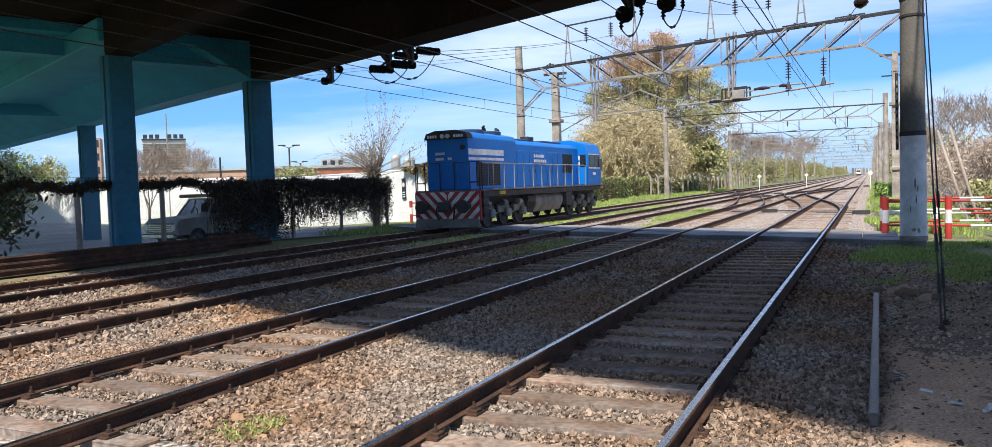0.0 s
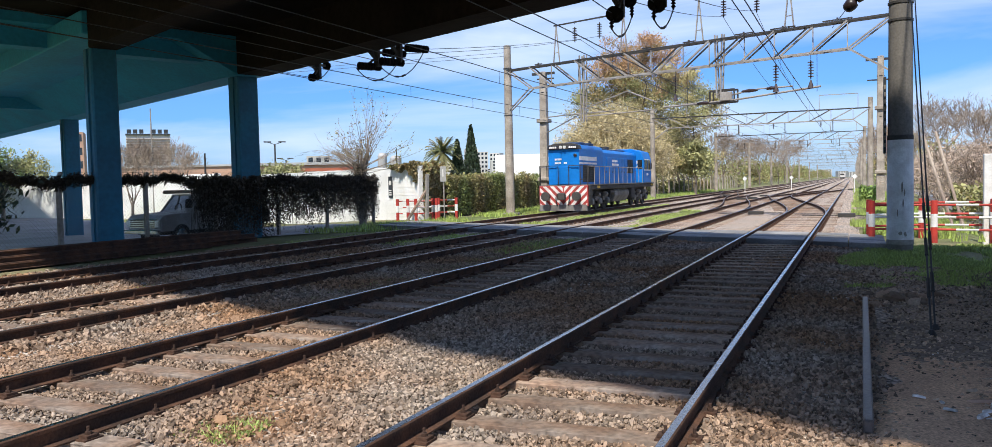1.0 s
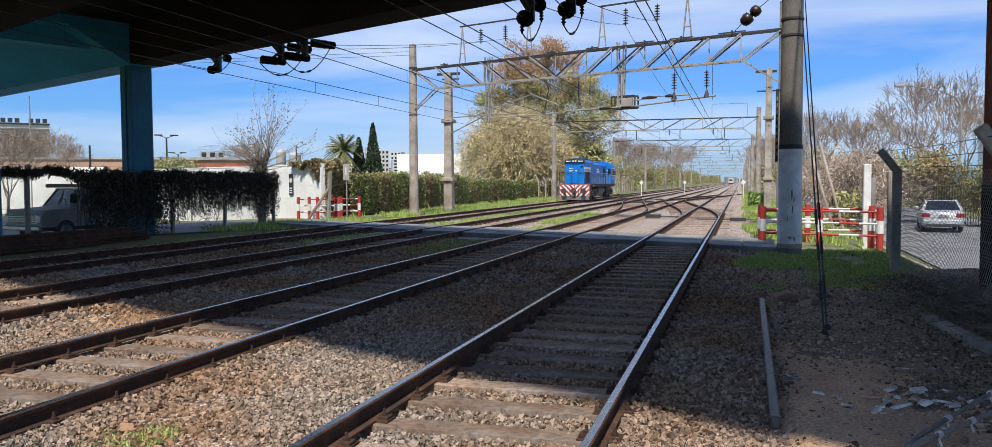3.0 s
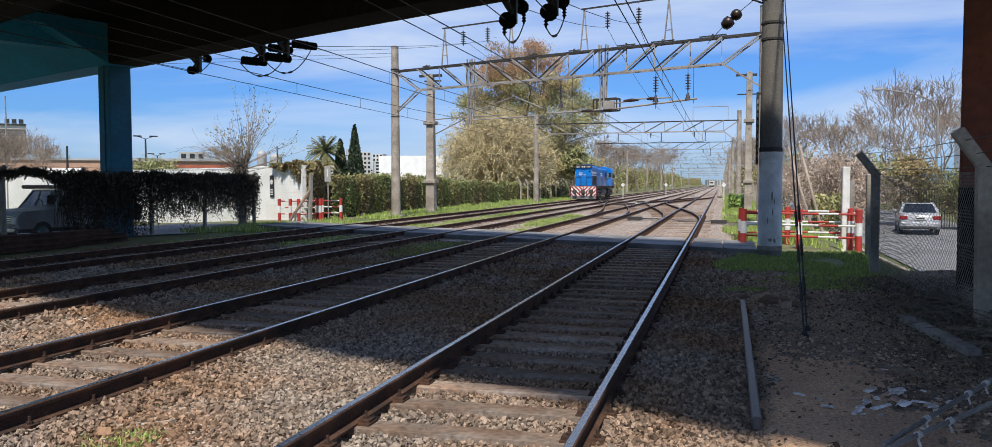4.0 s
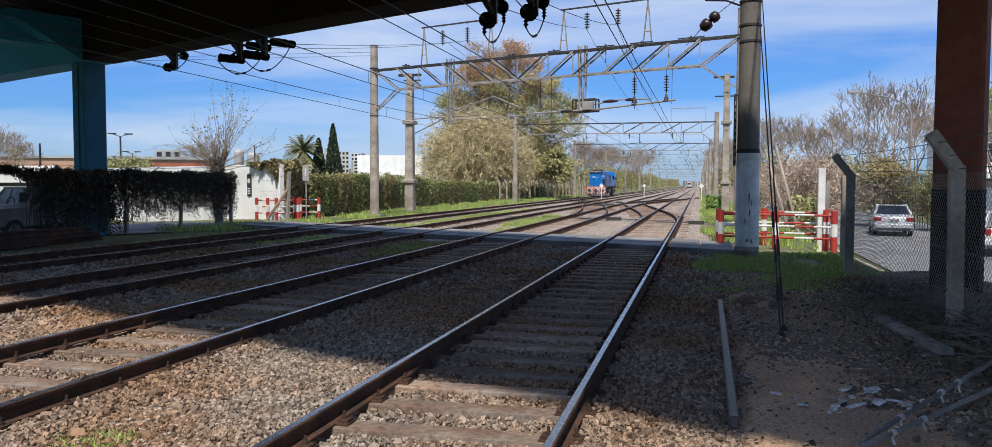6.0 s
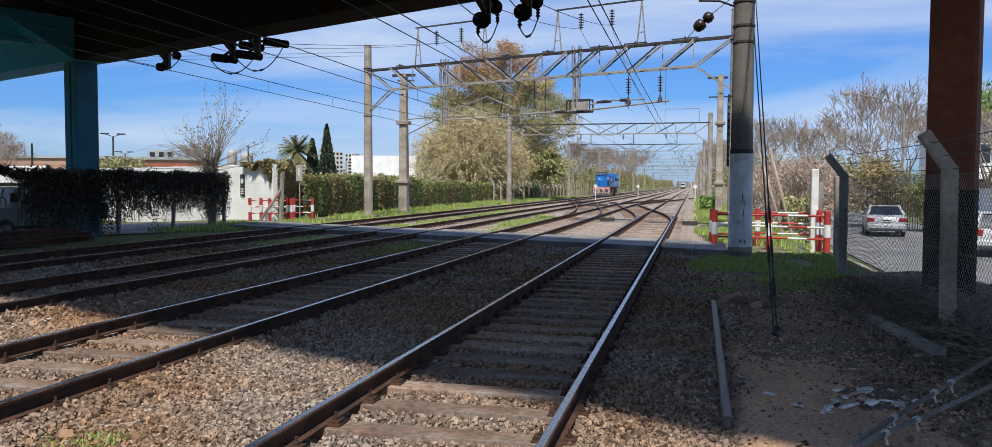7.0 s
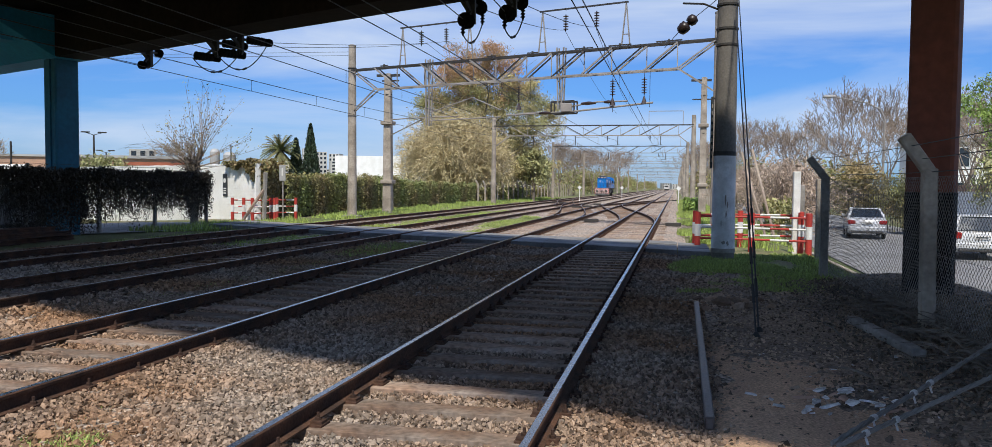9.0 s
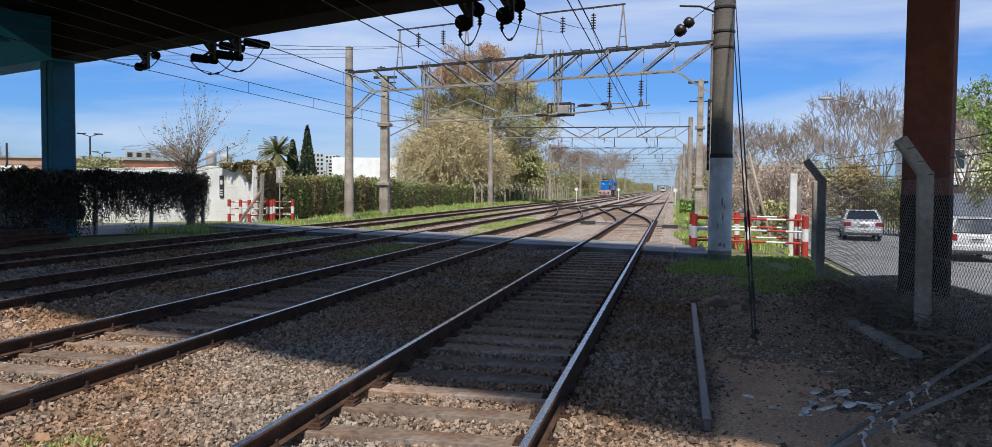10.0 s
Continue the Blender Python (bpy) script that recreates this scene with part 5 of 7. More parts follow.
def make_whip_tree():
    """A pollarded stump with a fan of thin shoots, tall and leafy on one side, arching over on the other."""
    rng, nr = random.Random(31), np.random.default_rng(31)
    t = thing("pollard_tree", "pollarded tree with thin upright shoots and a few leaves", "tree", m=pose(-20.95, 32.2, 0, 0, 0, 25))
    part("trunk", Build().tube([(0, 0, -0.3), (0.05, 0, 1.0), (-0.08, 0.05, 2.1), (0.1, 0, 3.0)], [0.2, 0.16, 0.16, 0.12], 9), M["bark"], t)
    part("stub", Build().tube([(0.0, 0, 2.2), (0.22, 0, 2.8), (0.32, 0.05, 3.35)], [0.14, 0.12, 0.1], 7).tube([(0, 0, 2.0), (-0.25, 0.05, 2.6), (-0.3, 0, 2.95)], [0.12, 0.1, 0.09], 7), M["bark"], t, "sawn-off stub")
    leaf = []

    def shoot(b, p, d, length, r, droop, leafy, depth=1):
        pts, rad = [Vector(p)], [r]
        d = Vector(d).normalized()
        n = 7
        for i in range(n):
            d = (d + Vector((rng.gauss(0, 0.06), rng.gauss(0, 0.06), rng.gauss(0, 0.04) - droop * (i / n)))).normalized()
            pts.append(pts[-1] + d * length / n)
            rad.append(max(0.005, r * (1 - 0.8 * (i + 1) / n)))
            if leafy and i > 2:
                leaf.extend([pts[-1] + Vector((rng.gauss(0, 0.07), rng.gauss(0, 0.07), rng.gauss(0, 0.07))) for _ in range(leafy)])
            if depth and i > 1 and rng.random() < 0.75:
                shoot(b, pts[-1], d + Vector((rng.gauss(0, 0.45), rng.gauss(0, 0.45), rng.uniform(-0.1, 0.35))), length * rng.uniform(0.2, 0.4), rad[-1] * 0.6, droop * 0.5, leafy, depth - 1)
        b.tube(pts, rad, 4, caps=False)

    for k in range(15):      # tall leafy shoots
        b = Build()
        shoot(b, (0.25 + rng.gauss(0, 0.1), rng.gauss(0, 0.1), 3.0), (0.28 + rng.gauss(0, 0.2), rng.gauss(0, 0.22), 1), rng.uniform(1.8, 2.9), 0.02, 0.0, 1)
        part("shoot", b, M["twig"], t)
    for k in range(30):      # the middle fan
        b = Build()
        shoot(b, (rng.gauss(0, 0.15), rng.gauss(0, 0.12), rng.uniform(2.3, 2.9)), (-0.4 + rng.gauss(0, 0.62), rng.gauss(0, 0.6), 1), rng.uniform(1.2, 2.3), 0.017, 0.03, 1, 1)
        part("shoot", b, M["twig"], t)
    for k in range(14):      # long ones that arch over
        b = Build()
        shoot(b, (-0.1, rng.gauss(0, 0.1), rng.uniform(2.2, 2.8)), (-0.95 + rng.gauss(0, 0.2), rng.gauss(0, 0.25), 0.75), rng.uniform(1.6, 2.7), 0.02, 0.3, 0)
        part("shoot", b, M["twig"], t)
    for k in range(7):       # low spreading shoots on the other side
        b = Build()
        shoot(b, (0.2, rng.gauss(0, 0.1), rng.uniform(2.3, 2.8)), (1.1, rng.gauss(0, 0.25), 0.5 + rng.gauss(0, 0.15)), rng.uniform(1.5, 2.6), 0.024, -0.05, 1)
        part("shoot", b, M["twig"], t)
    put("leaf_spray", leaf_mesh("leaf_spray", [tuple(p) for p in leaf], 0.05, M["hedgeleaf"], nr, 1.6), t, "sparse small leaves")["kind"] = "stuff"
    q = np.stack([nr.normal(0, 0.16, 2600), nr.normal(0, 0.15, 2600), nr.uniform(0.2, 2.7, 2600)], 1)
    put("creeper", leaf_mesh("creeper", q, 0.05, M["ivy"], nr, 2.2, (0, 0, -0.4)), t, "dry creeper round the trunk")["kind"] = "stuff"


make_whip_tree()


def make_cypress(x, y, h, w):
    t = thing("cypress", "narrow dark green cypress", "tree", "cypresses", pose(x, y, 0))
    part("trunk", Build().tube([(0, 0, -0.5), (0, 0, h * 0.5)], [0.22, 0.1], 6), M["bark"], t)
    nr = np.random.default_rng(int(h * 10))
    n = 5000
    u = nr.uniform(0, 1, n)
    prof = np.clip((1 - u) ** 0.7 * 1.12, 0, 1) * (0.65 + 0.35 * np.clip(u / 0.2, 0, 1))
    ang = nr.uniform(0, 6.283, n)
    r = w * np.clip(prof, 0.03, 1) * nr.uniform(0.6, 1.05, n)
    put("crown", leaf_mesh("crown", np.stack([np.cos(ang) * r, np.sin(ang) * r, 0.4 + u * (h - 0.6)], 1), 0.22, M["darkleaf"], nr, 2.4, (0, 0, 1.2)), t)


make_cypress(-47.6, 100, 9.9, 1.25)
make_cypress(-50.2, 101, 8.1, 1.2)
make_cypress(-60, 128, 7.5, 1.0)


def make_palm():
    t = thing("palm_tree", "feathery palm above the hedge", "tree", m=pose(-52, 100, 0))
    part("trunk", Build().tube([(0, 0, -0.5), (0.1, 0, 3.5), (0, 0, 6.4)], [0.35, 0.3, 0.28], 8), M["bark"], t)
    nr = np.random.default_rng(8)
    for k in range(62):
        ang, up = k * 2.4, radians(-40 + 120 * ((k * 7) % 31) / 31)
        L = 2.7
        spine = []
        for i in range(11):
            u = i / 10
            r, z = L * u * math.cos(up * (1 - 0.35 * u)), 6.3 + L * u * math.sin(up) - 1.5 * u * u * math.cos(up)
            spine.append(Vector((math.cos(ang) * r, math.sin(ang) * r, z)))
        fr = part("frond", Build().tube(spine[::2], 0.03, 3), M["frond"], t)
        b = Build()
        side = Vector((-math.sin(ang), math.cos(ang), 0))
        for i in range(1, 10):
            for f in (0.0, 0.5):
                p = spine[i].lerp(spine[i + 1], f)
                ax = (spine[i + 1] - spine[i]).normalized()
                for sg in (-1, 1):
                    tip = p + side * sg * 0.42 + ax * 0.3 - Vector((0, 0, 0.18 + nr.uniform(0, 0.1)))
                    b.add([p - ax * 0.07, p + ax * 0.07, tip], [(0, 1, 2)])
        part("leaflet", b, M["frond"], fr)


make_palm()


def far_woods():
    nr = np.random.default_rng(77)
    pts = []
    for k in range(560):
        side = nr.random()
        if side < 0.25:
            x, y = nr.uniform(-30, -19.5), nr.uniform(220, 900)
        elif side < 0.4:
            x, y = nr.uniform(4.5, 14), nr.uniform(200, 900)
        elif side < 0.6:
            x, y = nr.uniform(-34, -20), nr.uniform(130, 420)
        elif side < 0.8:
            x, y = nr.uniform(5, 26), nr.uniform(110, 420)
        else:
            x, y = nr.uniform(-300, -60), nr.uniform(260, 420)
        r = nr.uniform(1.2, 3.0)
        z = nr.uniform(1.2, 6.0)
        pts.append(np.array([x, y, z]) + nr.normal(size=(170, 3)) * r * (0.6, 0.6, 0.45))
    p = np.concatenate(pts)
    p = p[(p[:, 2] > 0.1) & ((p[:, 0] < -18) | (p[:, 0] > 3.5))]
    ob = new("far_trees", leaf_mesh("far_trees", p, 0.3, M["hedgeleaf"], nr))
    tagged(ob, "hazy belt of far trees beside the line", "trees", kind="stuff")


far_woods()


def blades(name, label, areas, n, seed, h=0.13, material="grass"):
    """Short grass in patches; areas: x0, x1, y0, y1."""
    nr = np.random.default_rng(seed)
    tot = sum((a[1] - a[0]) * (a[3] - a[2]) for a in areas)
    v, f = [], []
    for x0, x1, y0, y1 in areas:
        k = int(n * (x1 - x0) * (y1 - y0) / tot)
        x, y = nr.uniform(x0, x1, k), nr.uniform(y0, y1, k)
        dens = np.array([noise.noise((a * 0.55, c * 0.35, seed)) + 0.5 * noise.noise((a * 2.1, c * 1.5, seed)) for a, c in zip(x, y)])
        edge = np.minimum(np.minimum(x - x0, x1 - x) / (0.22 * (x1 - x0)), np.minimum(y - y0, y1 - y) / (0.18 * (y1 - y0)))
        keep = dens * 1.3 + np.clip(edge, 0, 1) * 0.9 > 0.5
        for a, c, e in zip(x[keep], y[keep], dens[keep]):
            ang, hh, lean = nr.uniform(0, 6.283), h * nr.uniform(0.5, 1.3) * (1 + 0.5 * e), nr.normal(size=2) * 0.05
            w = 0.006 + hh * 0.07
            z = ground_z(a, c)
            dx, dy = math.cos(ang) * w, math.sin(ang) * w
            i = len(v)
            v += [(a - dx, c - dy, z), (a + dx, c + dy, z), (a + lean[0], c + lean[1], z + hh)]
            f.append((i, i + 1, i + 2))
    me = bpy.data.meshes.new(name)
    me.from_pydata(v, [], f)
    me.materials.append(M[material])
    tagged(new(name, me), label, "grass", kind="stuff")


blades("grass_verge", "bright green short grass at the mast and barrier", [(-0.2, 4.4, 13.6, 24.0)], 60000, 1, 0.075)
blades("grass_strip", "bright green grass strip beside the track", [(0.1, 4.0, 25.0, 60), (0.2, 3.6, 58, 120), (0.15, 3.4, 24.6, 44)], 84000, 2, 0.18)
blades("grass_west", "sunlit green grass along the hedge", [(-19.9, -16.6, 26, 36.5), (-20.2, -16.4, 38, 64), (-21.5, -17, 62, 130)], 60000, 3, 0.2)
blades("weeds", "small weeds growing in the ballast", [(-12.4, -11.6, 7, 40), (-8.2, -7.6, 8, 36), *[(-4.5, -3.85, 4.38, 4.95)] * 7, (-4.9, -4.3, 5.0, 5.6), (-8.4, -7.5, 9, 12), (-16.2, -15.6, 14, 60), (-12.6, -11.5, 30, 60)], 44000, 4, 0.036)
blades("weed_patch", "green weeds growing between the tracks at the crossing", [(-9.0, -7.0, 18.6, 23.8), (-13.1, -11.0, 20.5, 26.2), (-13.1, -11.0, 30.5, 58), (-17.0, -15.4, 20, 60), (-8.8, -7.2, 29, 48)], 52000, 14, 0.085)
blades("fence_weeds", "low weeds along the street fence", [(3.1, 4.8, 9, 17), (2.5, 4.8, 16, 24)], 14000, 15, 0.11)


# ---- west side: wall, fence, truck, rail stack, barrier ----
WALL_DIR = 152.0
wall_m = pose(-20.35, 36.85, 0, 0, 0, WALL_DIR)


def make_white_wall():
    w = setting("white_wall", Build().box(0, 30, -0.15, 0.15, -1.2, 2.72, wall_m), M["whitewall"], "whitewashed brick wall in sunlight", bevel=0.02)
    cap = Build()
    r = random.Random(2)
    x = 0.0
    while x < 30:
        d = r.uniform(0.18, 0.3)
        cap.box(x, x + d, -0.17, 0.17, 2.72, 2.76 + r.uniform(0, 0.05), wall_m)
        x += d + 0.01
    part("coping", cap, M["whitewall"], w, "uneven whitewashed coping")
    far = pose(-46.85, 50.95, 0, 0, 0, 172)
    setting("white_wall_far", Build().box(0, 45, -0.15, 0.15, -1.2, 3.1, far), M["whitewall"], "whitewashed wall along the far side of the street", bevel=0.02)
    for k in range(18):
        part("brick_course", Build().box(0.02, 14, 0.15, 0.156, 0.15 + k * 0.14, 0.26 + k * 0.14, wall_m), M["whitewall"], w)
    s = thing("wall_sign", "narrow dark notice board fixed to the white wall", "sign")
    sm = wall_m @ pose(2.75, 0.19, 1.15)
    part("panel", Build().box(-0.2, 0.2, -0.02, 0.02, 0, 1.15, sm), M["darksign"], s, "", 0.01)
    part("emblem", Build().lathe([(0.13, 0), (0.13, 0.012), (0.08, 0.012)], 14, sm @ pose(0, 0.02, 0.8, -90, 0, 0)), M["white"], s)
    for k in range(3):
        part("text_bar", Build().box(-0.13, 0.13, 0.02, 0.03, 0.12 + 0.12 * k, 0.18 + 0.12 * k, sm), M["white"], s)


make_white_wall()


def make_wall_ivy():
    t = thing("wall_ivy", "browned ivy hanging over the end of the white wall", "ivy")
    nr = np.random.default_rng(71)
    n = 15000
    u = nr.uniform(-3.2, 2.6, n)
    top = 2.9 + 0.1 * np.sin(u * 3.1) + 0.1 * np.sin(u * 7.3) - 0.03 * np.clip(u, 0, 3)
    drop = np.where(u < 0, 2.6, np.clip(1.3 - 1.3 * u, 0.16, 2) * (0.6 + 0.4 * np.abs(np.sin(u * 9))))
    z = top - drop * nr.uniform(0, 1, n) ** 1.5
    off = 0.2 + np.abs(nr.normal(size=n)) * 0.1
    back = nr.random(n) < 0.3
    off[back] = nr.uniform(-0.3, 0.2, back.sum())
    corner, hedge_end = Vector((-20.35, 36.85, 0)), Vector((-20.95, 40.0, 0))
    q = [tuple(wall_m @ Vector((a, b, c))) if a > 0 else tuple(corner.lerp(hedge_end, -a / 3.2) + Vector((b, 0, c))) for a, b, c in zip(u, off, z)]
    m = nr.random(n) < 0.55
    q = np.array(q)
    put("foliage", leaf_mesh("foliage", q[m], 0.075, M["hedgebrown"], nr), t, "browned leaves")
    put("foliage", leaf_mesh("foliage", q[~m], 0.075, M["hedgeleaf"], nr), t, "green leaves")


make_wall_ivy()


def chain_link(name, p0, p1, z0, z1, cell=0.075, parent=None, r=0.0028):
    """Crossed wires in the plane between two points on plan."""
    a, c = Vector((*p0, 0)), Vector((*p1, 0))
    L, H = (c - a).length, z1 - z0
    u = (c - a) / L
    b = Build()
    k = -H
    while k < L:
        for s in (1, -1):
            x0, x1 = k, k + H
            za, zb = (z0, z1) if s > 0 else (z1, z0)
            lo, hi = max(0, x0), min(L, x1)
            if hi - lo > 0.02:
                f0, f1 = (lo - x0) / H, (hi - x0) / H
                b.tube([a + u * lo + Vector((0, 0, za + (zb - za) * f0)), a + u * hi + Vector((0, 0, za + (zb - za) * f1))], r, 3, caps=False)
        k += cell * 1.41
    for z in (z0 + 0.05, (z0 + z1) / 2, z1):
        b.tube([a + Vector((0, 0, z)), c + Vector((0, 0, z))], r * 1.3, 3, caps=False)
    return tagged(part(name, b, M["galv"], parent, "rusty chain-link wire"), kind="stuff")


def make_west_fence():
    t = thing("wire_fence", "chain-link fence on concrete posts, overgrown with dry dark creeper", "fence")
    X = -19.95
    ys = [9.6, 12.6, 15.6, 18.6, 21.6, 24.9, 28.0, 31.6]
    for i, y in enumerate(ys):
        b = Build()
        z0 = ground_z(X, y)
        lean = 0.1 if i in (6,) else 0.0
        b.bar((X, y, z0 - 0.2), (X + lean * 0.4, y + lean, 2.25), 0.12, 0.12, (0, 1, 0))
        b.bar((X + lean * 0.4, y + lean, 2.22), (X + 0.12, y + lean, 2.36), 0.1, 0.1, (0, 1, 0))
        part("fence_post", b, M["oldconcrete"], t, "", 0.012)
    chain_link("wire_mesh", (X - 0.06, 8), (X - 0.06, 31.6), 0.02, 2.15, 0.085, t, 0.0035)
    for z in (2.3, 2.42):
        part("strand", Build().tube(sag((X + 0.1, 8, z), (X + 0.1, 31.6, z), 0.05, 20), 0.005, 3), M["wire"], t)
    nr = np.random.default_rng(15)
    pts = []
    n = 130000
    y = nr.uniform(8, 31.8, n)
    for yy, a, c in zip(y, nr.random(n), nr.normal(size=n)):
        top = 2.2 + 0.14 * noise.noise((yy * 0.9, 2, 0)) + 0.1 * noise.noise((yy * 3.1, 2, 0))
        if yy < 20.8:
            depth = 0.12 + 0.28 * max(0, noise.noise((yy * 0.8, 0, 3)) + 0.1)
            if a > 0.25:
                continue
            a = a / 0.25
        elif yy < 25.2:
            depth = 1.6 + 0.6 * noise.noise((yy * 1.1, 0, 3)) + 0.8 * noise.noise((yy * 6, 0, 3)) + 0.5
        else:
            depth = 1.5 + 0.5 * noise.noise((yy * 1.3, 0, 3)) + 0.9 * noise.noise((yy * 6, 0, 3))
        z = top - depth * a ** 1.15
        if z < 0.05 or (yy > 20.8 and a > 0.3 and (c * 7.3) % 1.0 < a * 0.75):
            continue
        pts.append((X + 0.09 + c * (0.1 if yy > 20.8 else 0.05), yy, z + 0.06 * c))
    put("creeper", leaf_mesh("creeper", pts, 0.038, M["ivy"], nr, 2.4, (0, 0, -0.5)), t, "dry dark hanging creeper")
    b = Build()
    r = random.Random(9)
    for k in range(900):
        yy = r.uniform(20.5, 31.6)
        z = 2.2 + r.uniform(-0.1, 0.1)
        L = r.uniform(0.5, 2.0 if yy < 26 else 1.7)
        x = X + r.uniform(-0.12, 0.14)
        b.tube([(x, yy, z), (x + r.gauss(0, 0.04), yy + r.gauss(0, 0.08), z - L * 0.5), (x + r.gauss(0, 0.06), yy + r.gauss(0, 0.12), max(0.03, z - L))], [0.012, 0.009, 0.004], 3, caps=False)
    tagged(part("creeper_stem", b, M["ivy"], t), kind="stuff")
    # propped end post
    p = thing("fence_strut", "leaning wooden strut and post at the fence end", "post")
    part("post", Build().bar((-19.6, 36.0, -0.1), (-19.55, 36.1, 2.35), 0.16), M["oldconcrete"], p, "", 0.015)
    part("strut", Build().bar((-20.15, 34.8, -0.1), (-19.6, 36.0, 1.5), 0.12), M["wood"], p, "", 0.015)


make_west_fence()


def wheel(parent, x, y, r, w):
    tyre = part("wheel", Build().lathe([(r * 0.6, 0), (r, 0.02), (r, w - 0.02), (r * 0.6, w)], 20, pose(x - w / 2, y, r, 0, 90, 0)), M["rubber"], parent, "black tyre")
    part("rim", Build().lathe([(r * 0.6, 0.0), (r * 0.55, 0.03), (r * 0.2, 0.04)], 14, pose(x + (w / 2 + 0.0 if x > 0 else -w / 2), y, r, 0, 90 if x > 0 else -90, 0)), M["chrome"], tyre)


def make_truck():
    """Faces -y; origin under its front bumper."""
    t = thing("pickup_truck", "old grey pickup truck with a boxy grille and covered load", "truck", m=pose(-23.75, 21.9, -0.19, 0, 0, -7))
    side = [(0.1, 0.5), (0.05, 0.95), (0.25, 1.1), (1.55, 1.18), (1.6, 1.18), (3.0, 1.18), (3.05, 0.5)]
    b = Build()
    c = [(x, y, z) for x in (-0.97, 0.97) for y, z in side]
    n = len(side)
    b.add(c, [tuple(range(n)), tuple(range(2 * n - 1, n - 1, -1))] + [(i, i + n, (i + 1) % n + n, (i + 1) % n) for i in range(n)])
    body = part("body", b, M["truckpaint"], t, "faded grey bonnet and doors", 0.05)
    g = Build()
    lo = [(-0.9, 1.5, 1.16), (0.9, 1.5, 1.16), (0.9, 3.0, 1.16), (-0.9, 3.0, 1.16)]
    hi = [(-0.72, 1.95, 1.78), (0.72, 1.95, 1.78), (0.72, 2.9, 1.78), (-0.72, 2.9, 1.78)]
    g.add(lo + hi, [(3, 2, 1, 0), (4, 5, 6, 7), (0, 1, 5, 4), (1, 2, 6, 5), (2, 3, 7, 6), (3, 0, 4, 7)])
    cab = part("cab_glass", g, M["clearglass"], t, "see-through cab windows", 0.02)
    for sx in (-0.4, 0.4):
        part("seat", Build().box(sx - 0.3, sx + 0.3, 2.55, 2.72, 0.9, 1.55), M["rubber"], t, "dark seat back", 0.05)
    part("steering_wheel", Build().tube([(-0.4 + 0.2 * math.cos(i * 0.5236), 1.95, 1.25 + 0.2 * math.sin(i * 0.5236)) for i in range(13)], 0.02, 5), M["rubber"], t)
    r = Build().box(-0.76, 0.76, 1.9, 2.98, 1.77, 1.84)
    for s in (-1, 1):
        r.bar((s * 0.9, 1.48, 1.16), (s * 0.72, 1.95, 1.8), 0.07).bar((s * 0.9, 2.98, 1.16), (s * 0.72, 2.9, 1.8), 0.1).bar((s * 0.9, 2.3, 1.16), (s * 0.72, 2.3, 1.8), 0.05)
    part("cab_frame", r, M["truckpaint"], t)
    part("roof_load", Build().box(-0.8, 0.8, 1.5, 3.1, 1.86, 2.0), M["wood"], t, "dark boards tied on the roof", 0.04)
    gr = part("grille", Build().box(-0.78, 0.78, 0.0, 0.08, 0.62, 0.96), M["chrome"], t, "bright boxy grille", 0.02)
    for k in range(4):
        part("grille_slot", Build().box(-0.72, 0.72, -0.012, 0.0, 0.66 + k * 0.075, 0.7 + k * 0.075), M["grille"], gr)
    for s in (-1, 1):
        part("headlight", Build().box(s * 0.84 - 0.12, s * 0.84 + 0.12, -0.02, 0.06, 0.66, 0.9), M["lampglass"], t, "square headlight", 0.02)
    part("bumper", Build().box(-0.98, 0.98, -0.12, 0.05, 0.4, 0.56), M["chrome"], t, "steel bumper", 0.03)
    part("load_bed", Build().box(-0.98, 0.98, 3.1, 5.3, 0.6, 1.2), M["darksteel"], t, "dark load bed", 0.03)
    part("tarpaulin", Build().box(-0.9, 0.9, 3.15, 5.25, 1.2, 1.75), M["ivy"], t, "dark tarpaulin over the load", 0.12)
    part("chassis", Build().box(-0.7, 0.7, 0.3, 5.2, 0.35, 0.6), M["black"], t)
    for x in (-0.88, 0.88):
        for y in (0.95, 4.2):
            wheel(t, x, y, 0.37, 0.22)


make_truck()


def make_rail_stack():
    r = random.Random(4)
    for k in range(14):
        t = thing("spare_rail", "rusty spare rail lying in a stack beside the side track", "rail", "stack of spare rails")
        x = -18.1 - 0.19 * (k if k < 6 else k - 5.5 if k < 11 else k - 10)
        z = -0.02 if k < 6 else 0.128 if k < 11 else 0.276
        y0, y1 = 2 + r.uniform(0, 5), 21 + r.uniform(-2, 1.5)
        me = rail_mesh([(x, y0), (x + r.uniform(-0.15, 0.15), y1)], M["rust"])
        ob = new("rail", me)
        ob.location.z = z
        ob.parent = t


make_rail_stack()


def barrier(name, pts, label, h=1.05, rails=(0.34, 0.66, 0.98), group="barriers at the crossing"):
    """Posts in red and white, joined by thin striped rails."""
    t = thing(name, label, "barrier", group)
    for x, y in pts:
        p = part("post", Build().tube([(x, y, -0.15), (x, y, h + 0.05)], 0.085, 12), M["red"], t, "red post")
        part("white_band", Build().tube([(x, y, 0.4), (x, y, 0.75)], 0.088, 12), M["white"], p)
    for (xa, ya), (xb, yb) in zip(pts[:-1], pts[1:]):
        n = max(2, round(math.hypot(xb - xa, yb - ya) / 0.55))
        for k, z in enumerate(rails):
            for i in range(n):
                f0, f1 = i / n, (i + 1) / n
                m = ("red", "white")[(i + (k % 2)) % 2]
                part("rail", Build().tube([(xa + (xb - xa) * f0, ya + (yb - ya) * f0, z), (xa + (xb - xa) * f1, ya + (yb - ya) * f1, z)], 0.03, 8), M[m], t)


